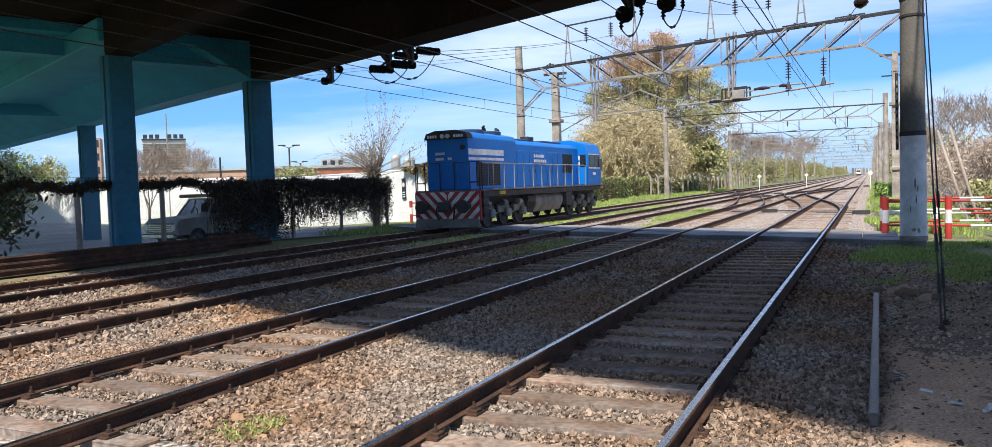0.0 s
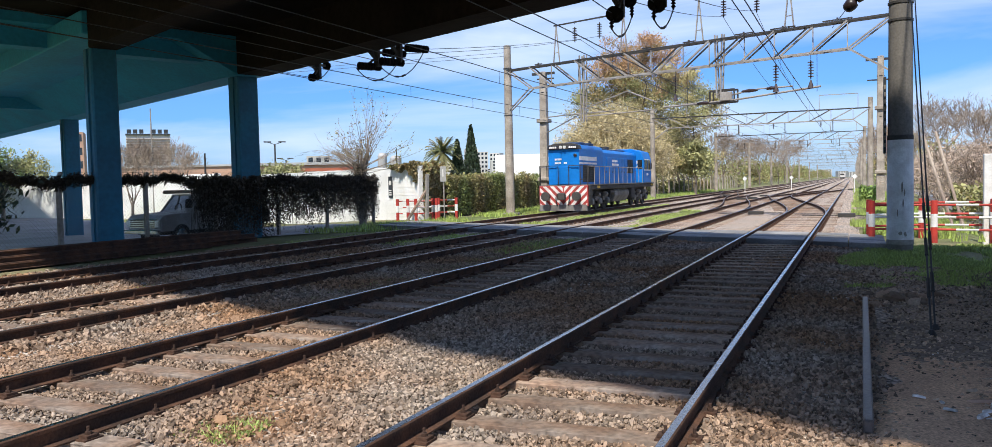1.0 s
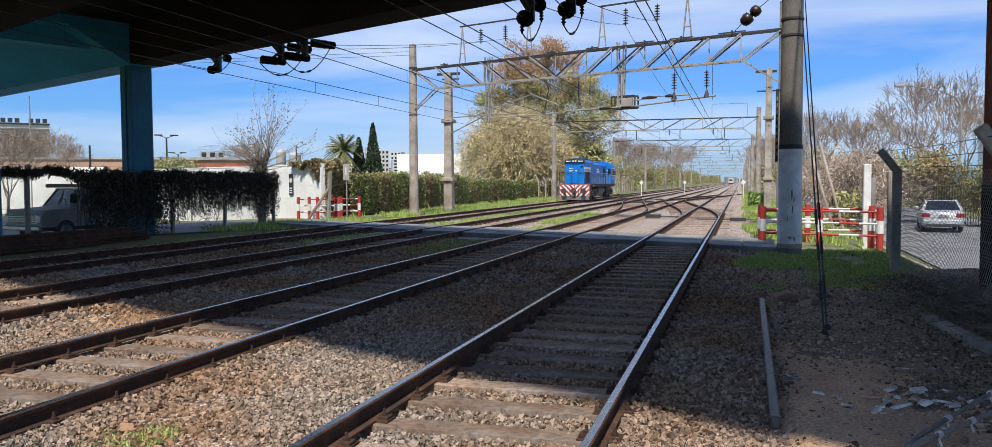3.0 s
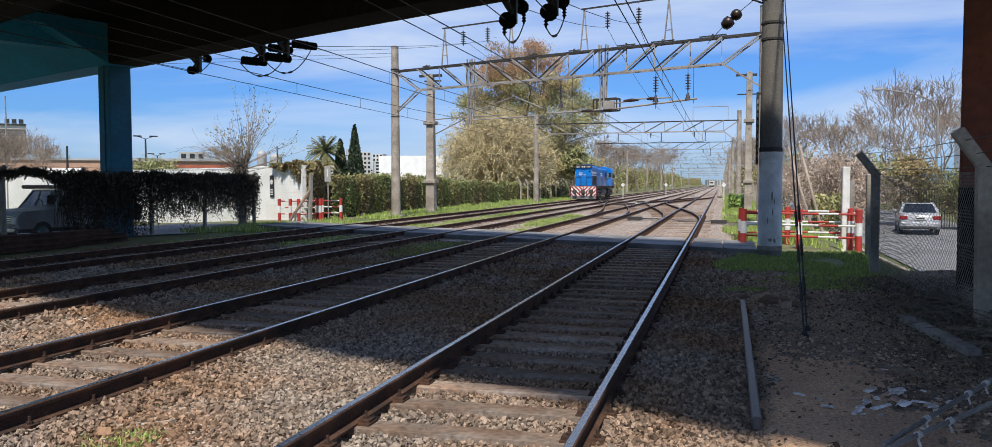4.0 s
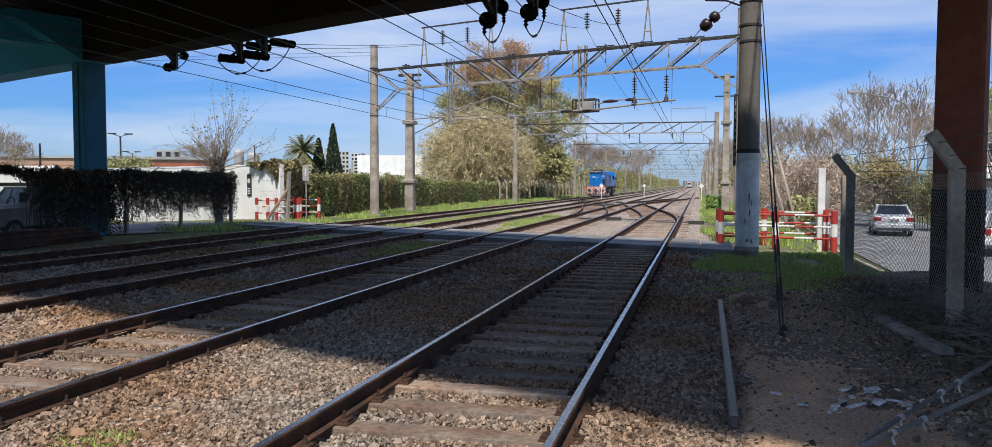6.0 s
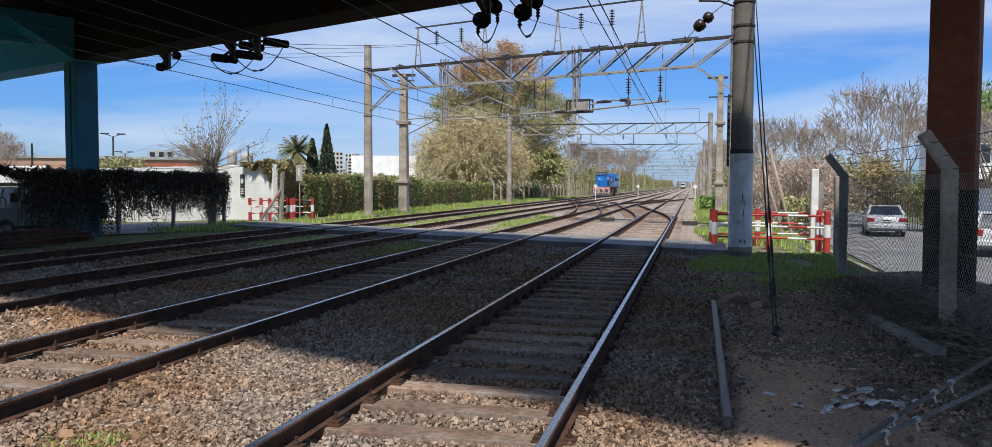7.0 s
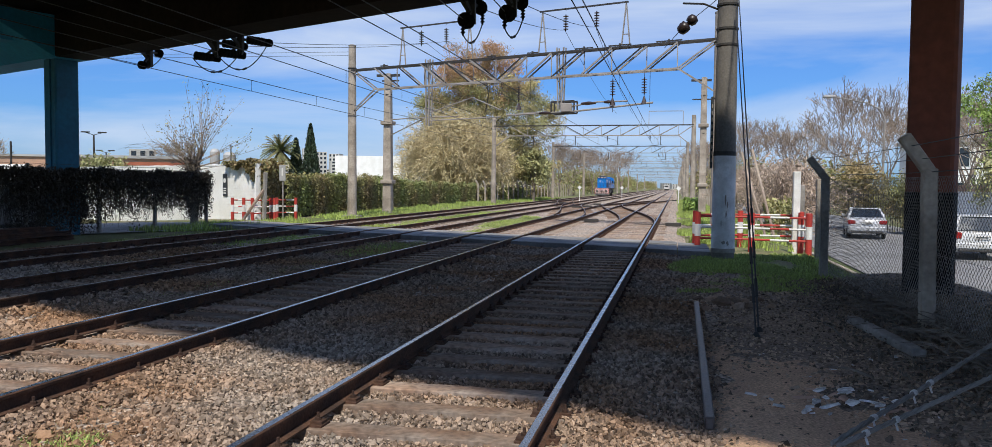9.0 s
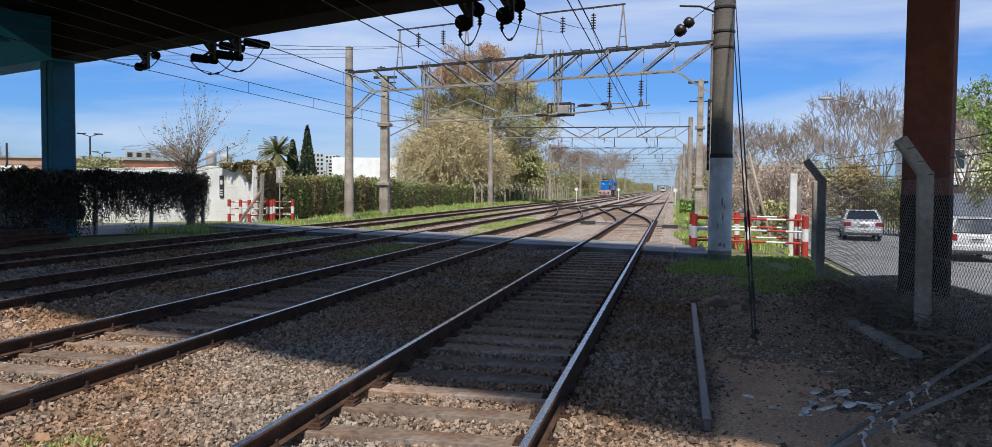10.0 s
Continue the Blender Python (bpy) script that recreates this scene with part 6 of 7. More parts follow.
barrier("safety_barrier", [(-21.4, 36.2), (-20.9, 36.4), (-19.5, 36.9)], "red and white pipe barrier before the white wall")
barrier("safety_barrier", [(-20.7, 37.6), (-19.9, 37.9), (-19.0, 38.2)], "red and white pipe barrier beside the hedge")
barrier("safety_barrier", [(-20.2, 36.0), (-19.75, 37.0)], "short red and white pipe barrier")


def make_notice_post():
    t = thing("notice_post", "slim grey post with a narrow blank plate", "sign", m=pose(-19.25, 37.3, 0))
    part("post", Build().tube([(0, 0, -0.2), (0, 0, 2.75)], 0.035, 8), M["galv"], t)
    part("plate", Build().box(-0.17, 0.17, -0.06, -0.035, 1.95, 2.75), M["sheet"], t, "", 0.008)
    part("text_bar", Build().box(-0.03, 0.03, -0.066, -0.06, 2.2, 2.6), M["white"], t)


make_notice_post()


# ---- buildings beyond the west wall ----
def block(name, label, x, y, z0, w, d, h, material, rz=0, windows=(0, 0), roof=None, wm="glass"):
    t = thing(name, label, "building", m=pose(x, y, z0, 0, 0, rz))
    part("wall", Build().box(-w / 2, w / 2, 0, d, -1.5, h), M[material], t)
    if roof:
        part("roof", Build().box(-w / 2 - 0.3, w / 2 + 0.3, -0.3, d + 0.3, h, h + 0.35), M[roof], t)
    nx, nz = windows
    for i in range(nx):
        for j in range(nz):
            cx, cz = -w / 2 + (i + 0.5) * w / nx, h * (j + 0.55) / nz
            part("window", Build().box(cx - w / nx * 0.28, cx + w / nx * 0.28, -0.04, 0.02, cz - h / nz * 0.25, cz + h / nz * 0.28), M[wm], t)
    return t


def make_west_town():
    block("warehouse", "long low brick warehouse with a pale sheet roof", -112, 118, 0, 32, 25, 6.2, "brick", 28, (9, 1), "sheet", "brick")
    t = block("office_tower", "brown louvred tower block with a sign on its roof", -268, 250, 0, 17, 14, 25.0, "facade", 46)
    for k in range(17):
        part("louvre_band", Build().box(-8.3, 8.3, -0.5, 0.05, 4.6 + k * 1.15, 5.2 + k * 1.15), M["bark"], t)
    part("roof_beam", Build().box(-8.6, 8.6, -0.6, 0.2, 25, 25.6), M["darksign"], t)
    for k in range(7):
        if k != 3:
            part("sign_block", Build().box(-8 + k * 2.35, -6.4 + k * 2.35, -0.6, -0.1, 25.7, 27.4), M["darksign"], t, "plain dark sign block")
    block("brick_block", "orange brick apartment block", -190, 152, 0, 5, 8, 18, "brick", 46, (3, 5))
    block("tiled_house", "low house with a red tiled roof", -53.5, 75, 0, 5.2, 6, 3.6, "whitewall", 30, (2, 1), "tileroof")
    block("tiled_house", "low house with a red tiled roof", -48.8, 72, 0, 3.6, 5, 3.4, "brick", 30, (2, 1), "tileroof")
    block("cream_block", "small cream apartment block", -146, 200, 0, 7, 7, 11.2, "facade", 36, (3, 4))
    block("shed", "long pale industrial shed", -66, 88, 0, 14, 8, 4.8, "brick", 35, (4, 1), "sheet", "brick")
    for x, y, h, r in ((-55.6, 90, 6.0, 0.6), (-53.6, 90, 5.6, 0.75)):
        t = thing("water_tank", "pale round rooftop water tank", "water tank", "water tanks", pose(x, y, 0))
        part("tank", Build().lathe([(r, 3.6), (r, h - 0.3), (r * 0.7, h), (0.2, h + 0.1)], 14), M["sheet"], t)
        part("stand", Build().box(-r, r, -r, r, -0.5, 3.6), M["concrete"], t)
    # white block and the far skyline between the masts
    block("white_block", "plain white commercial block", -60, 152, 0, 13, 10, 7.6, "whitewall", 15, (0, 0))
    r = random.Random(12)
    for k in range(16):
        x = -330 + k * 16 + r.uniform(-6, 6)
        h = r.uniform(12, 27)
        block("apartment_tower", "hazy far apartment tower", x, 620 + r.uniform(-60, 120), 0, r.uniform(12, 24), 14, h, "facade", r.uniform(0, 30), (4, 8))
    for k in range(13):
        block("apartment_tower", "pale far apartment tower above the hedge", -308 + k * 7.6 + r.uniform(-3, 3), 640 + r.uniform(-40, 60), 0, r.uniform(7, 13), 12, r.uniform(17, 31), "facade", r.uniform(0, 30), (3, 8))
    for k in range(7):
        block("apartment_tower", "hazy far apartment tower", -60 + k * 16 + r.uniform(-5, 5), 1150 + r.uniform(-60, 60), 0, r.uniform(12, 20), 14, r.uniform(5, 11), "facade", r.uniform(0, 20), (4, 8))
    # floodlight and street lamps
    for x, y, h, arms in ((-56.6, 70, 6.5, (-0.75, 0.75)), (-71, 90, 5.6, (-0.8, 0.6)), (-55, 58, 5.2, ())):
        t = thing("lamp_post", "tall slim lamp post with two flat lamps" if arms else "short dark pole above the roofs", "lamp post", m=pose(x, y, 0, 0, 0, 40))
        part("pole", Build().tube([(0, 0, -1), (0, 0, h)], [0.13, 0.08], 8), M["darksteel"], t)
        for a in arms:
            part("lamp_head", Build().box(a - 0.4, a + 0.4, -0.15, 0.15, h + 0.1 + 0.12, h + 0.34), M["darksteel"], t, "", 0.03)
            part("arm", Build().bar((0, 0, h), (a, 0, h + 0.25), 0.06), M["darksteel"], t)
    t = thing("flag_pole", "tall thin white pole", "pole", m=pose(-55.2, 52, -0.6))
    part("pole", Build().tube([(0, 0, 0), (0, 0, 9.5)], [0.09, 0.05], 8), M["galv"], t)
    t = thing("flag_pole", "thin dark pole over the roofs", "pole", m=pose(-44.5, 75, 0))
    part("pole", Build().tube([(0, 0, 0), (0, 0, 5.8)], 0.06, 8), M["darksteel"], t)


make_west_town()


def far_fence():
    t = thing("post_fence", "row of pale concrete fence posts with bent tops along the trees", "fence")
    for k in range(26):
        y = 84 + k * 3.2
        part("post", Build().bar((-20.6, y, -0.1), (-20.6, y, 2.0), 0.16).bar((-20.6, y, 1.95), (-20.9, y, 2.4), 0.14), M["concrete"], t)
    t = thing("post_fence", "row of white concrete fence posts along the far street", "fence")
    for k in range(30):
        y = 66 + k * 2.4
        part("post", Build().bar((3.1 + 0.012 * (y - 66), y, -0.1), (3.1 + 0.012 * (y - 66), y, 1.75), 0.17), M["concrete"], t)


far_fence()


# ---- east side: painted mast, barrier, fence, street ----
def make_big_mast():
    t = thing("painted_mast", "thick grey concrete mast, its lower part peeling white paint", "mast", m=pose(1.21, 21.3, 0))
    part("shaft", Build().lathe([(0.285, -0.3), (0.27, 2.6), (0.235, 9.6)], 40), M["greypole"], t)
    part("white_paint", Build().lathe([(0.292, 0.2), (0.278, 2.62)], 40), M["peel"], t, "peeling white paint")
    part("foot_ring", Build().lathe([(0.296, 0.16), (0.302, 0.18), (0.302, 0.25), (0.296, 0.27)], 24), M["oldconcrete"], t)
    part("band", Build().lathe([(0.275, 2.6), (0.285, 2.62), (0.285, 2.7), (0.275, 2.72)], 24), M["darksteel"], t, "dark steel band")
    r = random.Random(8)
    for k, (ang, z, w, h) in enumerate(((-84, 1.5, 0.025, 0.34), (-80, 1.12, 0.02, 0.2), (-74, 1.38, 0.015, 0.16), (-104, 0.9, 0.014, 0.16), (-92, 0.42, 0.05, 0.1), (-70, 0.4, 0.04, 0.12))):
        b = Build()
        n = 9
        pts = [(math.cos(i * 6.283 / n) * w * r.uniform(0.6, 1.3), math.sin(i * 6.283 / n) * h * 0.5 * r.uniform(0.6, 1.2)) for i in range(n)]
        for rad in (0.27, 0.294):
            for dx, dz in pts:
                a = radians(ang) + dx / 0.29
                b.v.append((math.cos(a) * (rad - 0.004 * z), math.sin(a) * (rad - 0.004 * z), z + dz))
        b.v.append((math.cos(radians(ang)) * (0.297 - 0.004 * z), math.sin(radians(ang)) * (0.297 - 0.004 * z), z))
        b.f = [(n + i, n + (i + 1) % n, 2 * n) for i in range(n)] + [(i, (i + 1) % n, (i + 1) % n + n, i + n) for i in range(n)]
        part("bare_patch", b, M["oldconcrete"], t, "bare grey patch where paint flaked off")
    for z in (5.35, 5.75, 6.35):
        part("band", Build().lathe([(0.255, z), (0.275, z + 0.01), (0.275, z + 0.06), (0.255, z + 0.07)], 20), M["darksteel"], t)
    part("side_plate", Build().box(-0.36, -0.3, -0.1, 0.16, 2.3, 4.1), M["darksign"], t, "narrow dark plate with unreadable marks", 0.01)
    for k in range(9):
        part("mark_bar", Build().box(-0.345, -0.315, -0.108, -0.1, 2.45 + k * 0.17, 2.55 + k * 0.17), M["concrete"], t)
    b = Build().tube([(-0.25, 0, 6.3), (-0.6, -0.2, 6.4), (-1.1, -0.8, 6.3)], 0.025, 6)
    part("arm", b, M["darksteel"], t)
    # guy wires with turnbuckles
    g = thing("guy_wires", "two dark steel guy wires with turnbuckles anchored in the dirt", "guy wire")
    for x0, y0, x1, y1, z1 in ((1.0, 10.2, 1.38, 20.95, 6.2), (1.07, 10.6, 1.44, 21.0, 6.6)):
        part("wire", Build().tube([(x0, y0, -0.05), (x1, y1, z1)], 0.012, 6), M["wire"], g)
        a, c = Vector((x0, y0, -0.05)), Vector((x1, y1, z1))
        for f in (0.06, 0.13, 0.2):
            p = a.lerp(c, f)
            q = a.lerp(c, f + 0.03)
            part("turnbuckle", Build().tube([p, q], 0.022, 6), M["darksteel"], g)
        part("anchor", Build().lathe([(0.05, -0.2), (0.05, 0.05), (0.02, 0.1)], 8, Matrix.Translation((x0, y0, -0.05))), M["darksteel"], g)


make_big_mast()
barrier("safety_barrier", [(0.66, 24.2), (2.14, 24.0), (3.62, 23.55)], "red and white pipe barrier on the verge")
barrier("safety_barrier", [(0.62, 25.4), (2.0, 26.2), (3.75, 26.0)], "red and white pipe barrier behind the first")
barrier("safety_barrier", [(3.62, 25.0), (3.7, 24.2)], "short red and white pipe barrier")


def plain_post(name, x, y, h, w, m, label):
    t = thing(name, label, "post", m=pose(x, y, 0))
    part("shaft", Build().box(-w / 2, w / 2, -w / 2, w / 2, -0.2, h), M[m], t, "", 0.015)


plain_post("white_post", 3.5, 25.2, 2.3, 0.2, "white", "tall square white post at the barrier")
plain_post("concrete_post", 3.55, 21.6, 2.05, 0.16, "concrete", "pale square concrete post")
plain_post("concrete_post", 3.85, 26.6, 1.9, 0.16, "oldconcrete", "grey square concrete post")
plain_post("timber_prop", 4.0, 29.5, 2.4, 0.1, "wood", "thin leaning grey timber")


def make_props():
    for k, (a, c) in enumerate((((3.3, 31, -0.1), (2.5, 33, 3.2)), ((3.6, 31, -0.1), (2.9, 33, 3.3)))):
        t = thing("leaning_pole", "pale leaning timber pole in the brushwood", "pole")
        part("pole", Build().tube([a, c], 0.05, 7), M["twig"], t)


make_props()


def make_east_fence():
    t = thing("street_fence", "chain-link fence on concrete posts with bent tops", "fence")
    for x, y, m, lean in ((2.95, 17.3, "oldconcrete", 0.0), (2.92, 10.3, "concrete", 0.03), (3.05, 3.6, "oldconcrete", 0.0)):
        p = Build()
        p.bar((x, y, -0.3), (x - lean, y, 2.04), 0.155, 0.155, (0, 1, 0))
        p.bar((x - lean, y, 2.0), (x - 0.32, y, 2.42), 0.14, 0.14, (0, 1, 0))
        part("fence_post", p, M[m], t, "weathered concrete post with a bent top", 0.015)
    chain_link("wire_mesh", (3.06, 3.0), (3.0, 17.3), 0.1, 1.95, 0.06, t, 0.0026)
    for dx, z in ((0.08, 2.1), (0.3, 2.4), (0.18, 2.25)):
        part("barbed_strand", Build().tube(sag((3.0 - dx, 3.0, z), (2.95 - dx, 17.3, z), 0.1, 16), 0.006, 4), M["wire"], t)
    part("barbed_strand", Build().tube(sag((2.7, 17.3, 2.3), (5.5, 21, 1.3), 0.25, 10), 0.006, 4), M["wire"], t)


make_east_fence()


def make_clutter():
    t = thing("loose_bar", "worn grey steel bar lying loose on the dirt", "steel bar")
    part("bar", Build().bar((0.35, 12.5, 0.03), (0.29, 6.12, 0.045), 0.07, 0.1), M["worn"], t, "", 0.012)
    ps = thing("pale_stone", "pale loose stone on the ballast", "stone", m=pose(-2.72, 5.35, 0.02, 10, 20, 30))
    part("stone", Build().lathe([(0.03, -0.03), (0.07, 0.0), (0.055, 0.035), (0.02, 0.045)], 7), M["chalk"], ps)
    b = thing("fallen_post", "fallen grey concrete post lying against the fence", "post")
    part("shaft", Build().bar((2.3, 11.25, dirt_z(2.3, 11.25) + 0.06), (2.49, 9.0, dirt_z(2.49, 9.0) + 0.06), 0.15, 0.09), M["oldconcrete"], b, "", 0.015)
    r = random.Random(6)
    for k in range(80):
        u = r.random()
        if k < 34:
            x, y = 1.45 + r.gauss(0, 0.34), 7.1 + r.gauss(0, 0.3)
        else:
            x, y = (r.uniform(0.9, 2.9), r.uniform(5.6, 9.5)) if k < 64 else (r.uniform(2.5, 3.3), r.uniform(8.2, 10.4))
        s = r.uniform(0.03, 0.075) if k < 34 else r.uniform(0.012, 0.045)
        q = Build()
        m = r.randint(4, 6)
        ring = [(math.cos((i + r.uniform(-0.3, 0.3)) * 6.283 / m) * s * r.uniform(0.6, 1.6), math.sin((i + r.uniform(-0.3, 0.3)) * 6.283 / m) * s * r.uniform(0.3, 0.9)) for i in range(m)]
        v = [(a, c, 0) for a, c in ring] + [(a * 0.85, c * 0.85, s * 0.3) for a, c in ring]
        q.add(v, [tuple(reversed(range(m))), tuple(range(m, 2 * m))] + [(i, (i + 1) % m, (i + 1) % m + m, i + m) for i in range(m)])
        ob = part("rubble", q, M["chalk"] if k % 4 else M["brick"], None)
        ob.matrix_world = pose(x, y, dirt_z(x, y) + (0.02 if x < 1.7 else 0.006), r.uniform(-22, 22), r.uniform(-22, 22), r.uniform(0, 360))
        tagged(ob, "broken white plaster fragment on the dirt" if k % 4 else "small broken brick fragment on the dirt", "rubble", "scattered rubble")
    for k in range(18):
        a, q = r.uniform(0, 6.283), Build()
        x, y, z = 0.75 + r.gauss(0, 0.35), 12.9 + r.gauss(0, 0.5), r.uniform(0.05, 0.15)
        q.lathe([(z * 0.5, -z * 0.5), (z * 1.0, -z * 0.1), (z * 0.85, z * 0.35), (z * 0.3, z * 0.55)], 7)
        q.v = [(vx * r.uniform(0.8, 1.2), vy * r.uniform(0.8, 1.2), vz * r.uniform(0.85, 1.15)) for vx, vy, vz in q.v]
        ob = part("rock", q, M["stone"], None)
        ob.matrix_world = pose(x, y, dirt_z(x, y) + z * 0.1, r.uniform(-20, 20), r.uniform(-20, 20), r.uniform(0, 360))
        tagged(ob, "rough brown rock half sunk in the dirt", "rock", "rocks in the dirt")
    # twisted cable ends low at the fence
    for k, (a, c) in enumerate((((1.1, 5.9, 0.03), (3.3, 8.6, 0.52)), ((1.13, 5.86, 0.03), (3.2, 7.7, 0.46)))):
        t = thing("steel_cable", "taut thick twisted grey steel stay cable", "cable", "steel cables")
        path = [Vector(a).lerp(Vector(c), i / 60) for i in range(61)]
        for s in range(3):
            part("strand", Build().tube([p + Vector((0.01 * math.cos(i * 0.9 + s * 2.09), 0, 0.01 * math.sin(i * 0.9 + s * 2.09))) for i, p in enumerate(path)], 0.0115, 5), M["oldconcrete"], t)
        for f in ((0.1, 0.22) if k else (0.16, 0.34, 0.42)):
            q, q2 = Vector(a).lerp(Vector(c), f), Vector(a).lerp(Vector(c), f + 0.012)
            part("tie", Build().tube([q, q2], 0.026, 7).bar(q, q + Vector((0.02, -0.02, -0.07)), 0.012), M["chalk"], t, "white rag tie")
    for k in range(7):
        t = thing("bent_branch", "dry branch on the dirt", "branch", "dry branches")
        x, y = r.uniform(1.8, 2.9), r.uniform(7, 12)
        ang = r.uniform(0, 6.28)
        L = r.uniform(0.3, 0.8)
        z = dirt_z(x, y)
        part("stick", Build().tube([(x, y, z + 0.02), (x + math.cos(ang) * L / 2, y + math.sin(ang) * L / 2, z + 0.07), (x + math.cos(ang) * L, y + math.sin(ang) * L, z + 0.05)], [0.014, 0.012, 0.005], 5), M["bark"], t)
    # cut twigs and scraps heaped against the fence foot
    b = Build()
    for k in range(420):
        x, y = r.gauss(2.95, 0.22), r.uniform(6.6, 12.5)
        z = dirt_z(x, y) + abs(r.gauss(0, 0.09))
        ang, L, up = r.uniform(0, 6.28), r.uniform(0.15, 0.6), r.uniform(-0.1, 0.25)
        c = Vector((math.cos(ang), math.sin(ang), up)) * L
        p0 = Vector((x, y, z))
        b.tube([p0, p0 + c * 0.5 + Vector((r.gauss(0, 0.03), r.gauss(0, 0.03), 0.04)), p0 + c], [0.009, 0.007, 0.003], 4, caps=False)
    tagged(part("brush_heap", b, M["bark"]), "heap of cut dry twigs against the fence foot", "brushwood", kind="stuff")
    nr = np.random.default_rng(3)
    n = 11000
    p = np.stack([nr.normal(3.05, 0.5, n), nr.uniform(5.2, 16, n), np.zeros(n)], 1)
    p[:, 2] = [dirt_z(a, c) + 0.03 for a, c, _ in p]
    p[:, 2] += np.abs(nr.normal(size=n)) * 0.04 - 0.02
    tagged(new("leaf_litter", leaf_mesh("leaf_litter", p, 0.024, M["litter"], nr, 2.2)), "dead leaves and scraps heaped along the fence", "litter", kind="stuff")


make_clutter()


def make_car(name, label, m, paint, sedan=True):
    """Rear towards -y, origin under its rear bumper."""
    t = thing(name, label, "car", m=m)
    L = 4.4 if sedan else 4.0
    if sedan:
        low = [(0.0, 0.35), (-0.02, 0.62), (0.05, 0.98), (0.75, 1.04), (3.1, 0.98), (4.2, 0.78), (4.38, 0.6), (4.35, 0.3), (0.1, 0.26)]
        lo, hi = (0.62, 3.05), (1.35, 2.35)
        top = 1.47
    else:
        low = [(0.0, 0.35), (-0.03, 0.62), (0.02, 0.98), (0.4, 1.04), (2.9, 1.0), (3.8, 0.82), (4.0, 0.6), (3.96, 0.3), (0.1, 0.26)]
        lo, hi = (0.05, 2.95), (0.35, 2.2)
        top = 1.52
    n = len(low)
    b = Build()
    b.v = [(x, y, z) for x in (-0.87, 0.87) for y, z in low]
    b.f = [tuple(range(n)), tuple(range(2 * n - 1, n - 1, -1))] + [(i, i + n, (i + 1) % n + n, (i + 1) % n) for i in range(n)]
    body = part("body", b, paint, t, "", 0.07, True)
    g = Build()
    c = [(-0.78, lo[0], 1.0), (0.78, lo[0], 1.0), (0.78, lo[1], 0.98), (-0.78, lo[1], 0.98), (-0.6, hi[0], top - 0.04), (0.6, hi[0], top - 0.04), (0.6, hi[1], top - 0.04), (-0.6, hi[1], top - 0.04)]
    g.add(c, [(3, 2, 1, 0), (4, 5, 6, 7), (0, 1, 5, 4), (1, 2, 6, 5), (2, 3, 7, 6), (3, 0, 4, 7)])
    part("glasshouse", g, M["glass"], t, "dark car windows", 0.02)
    r = Build().box(-0.62, 0.62, hi[0] - 0.05, hi[1] + 0.05, top - 0.05, top)
    for s in (-1, 1):
        for y0, y1, w in ((lo[0] - 0.02, hi[0], 0.1), (lo[1], hi[1], 0.08), ((lo[0] + lo[1]) / 2, (hi[0] + hi[1]) / 2, 0.06)):
            part("roof_pillar", Build().bar((s * 0.8, y0, 0.99), (s * 0.61, y1, top - 0.02), w), paint, t)
    part("roof", r, paint, t, "", 0.03)
    for s in (-1, 1):
        z0, z1, lw = (0.72, 0.9, 0.17) if sedan else (0.72, 0.95, 0.09)
        part("tail_lamp", Build().box(s * 0.7 - lw, s * 0.7 + lw, -0.035, 0.12, z0, z1), M["tail"], t, "red tail lamp", 0.03)
        for y in (0.8, L - 0.85):
            wheel(t, s * 0.78, y, 0.31, 0.2)
        part("mirror", Build().box(s * 0.95 - 0.08, s * 0.95 + 0.08, lo[1] - 0.35, lo[1] - 0.22, 1.0, 1.14), paint, t, "", 0.03)
    part("bumper", Build().box(-0.84, 0.84, -0.08, 0.15, 0.36, 0.6), paint, t, "", 0.05)
    part("lower_trim", Build().box(-0.7, 0.7, -0.085, 0.1, 0.28, 0.37), M["black"], t, "", 0.02)
    part("number_plate", Build().box(-0.24, 0.24, -0.05, -0.03, 0.72, 0.84), M["white"], t, "blank plate with a dark bar")
    part("plate_bar", Build().box(-0.19, 0.19, -0.056, -0.05, 0.76, 0.8), M["darksign"], t)


make_car("parked_car", "silver saloon car parked at the kerb", pose(9.1, 42.0, -0.6, 0, 0, -8), M["carsilver"], True)
make_car("parked_car", "white hatchback parked on the street", pose(10.3, 30.6, -0.6, 0, 0, -6), M["carwhite"], False)


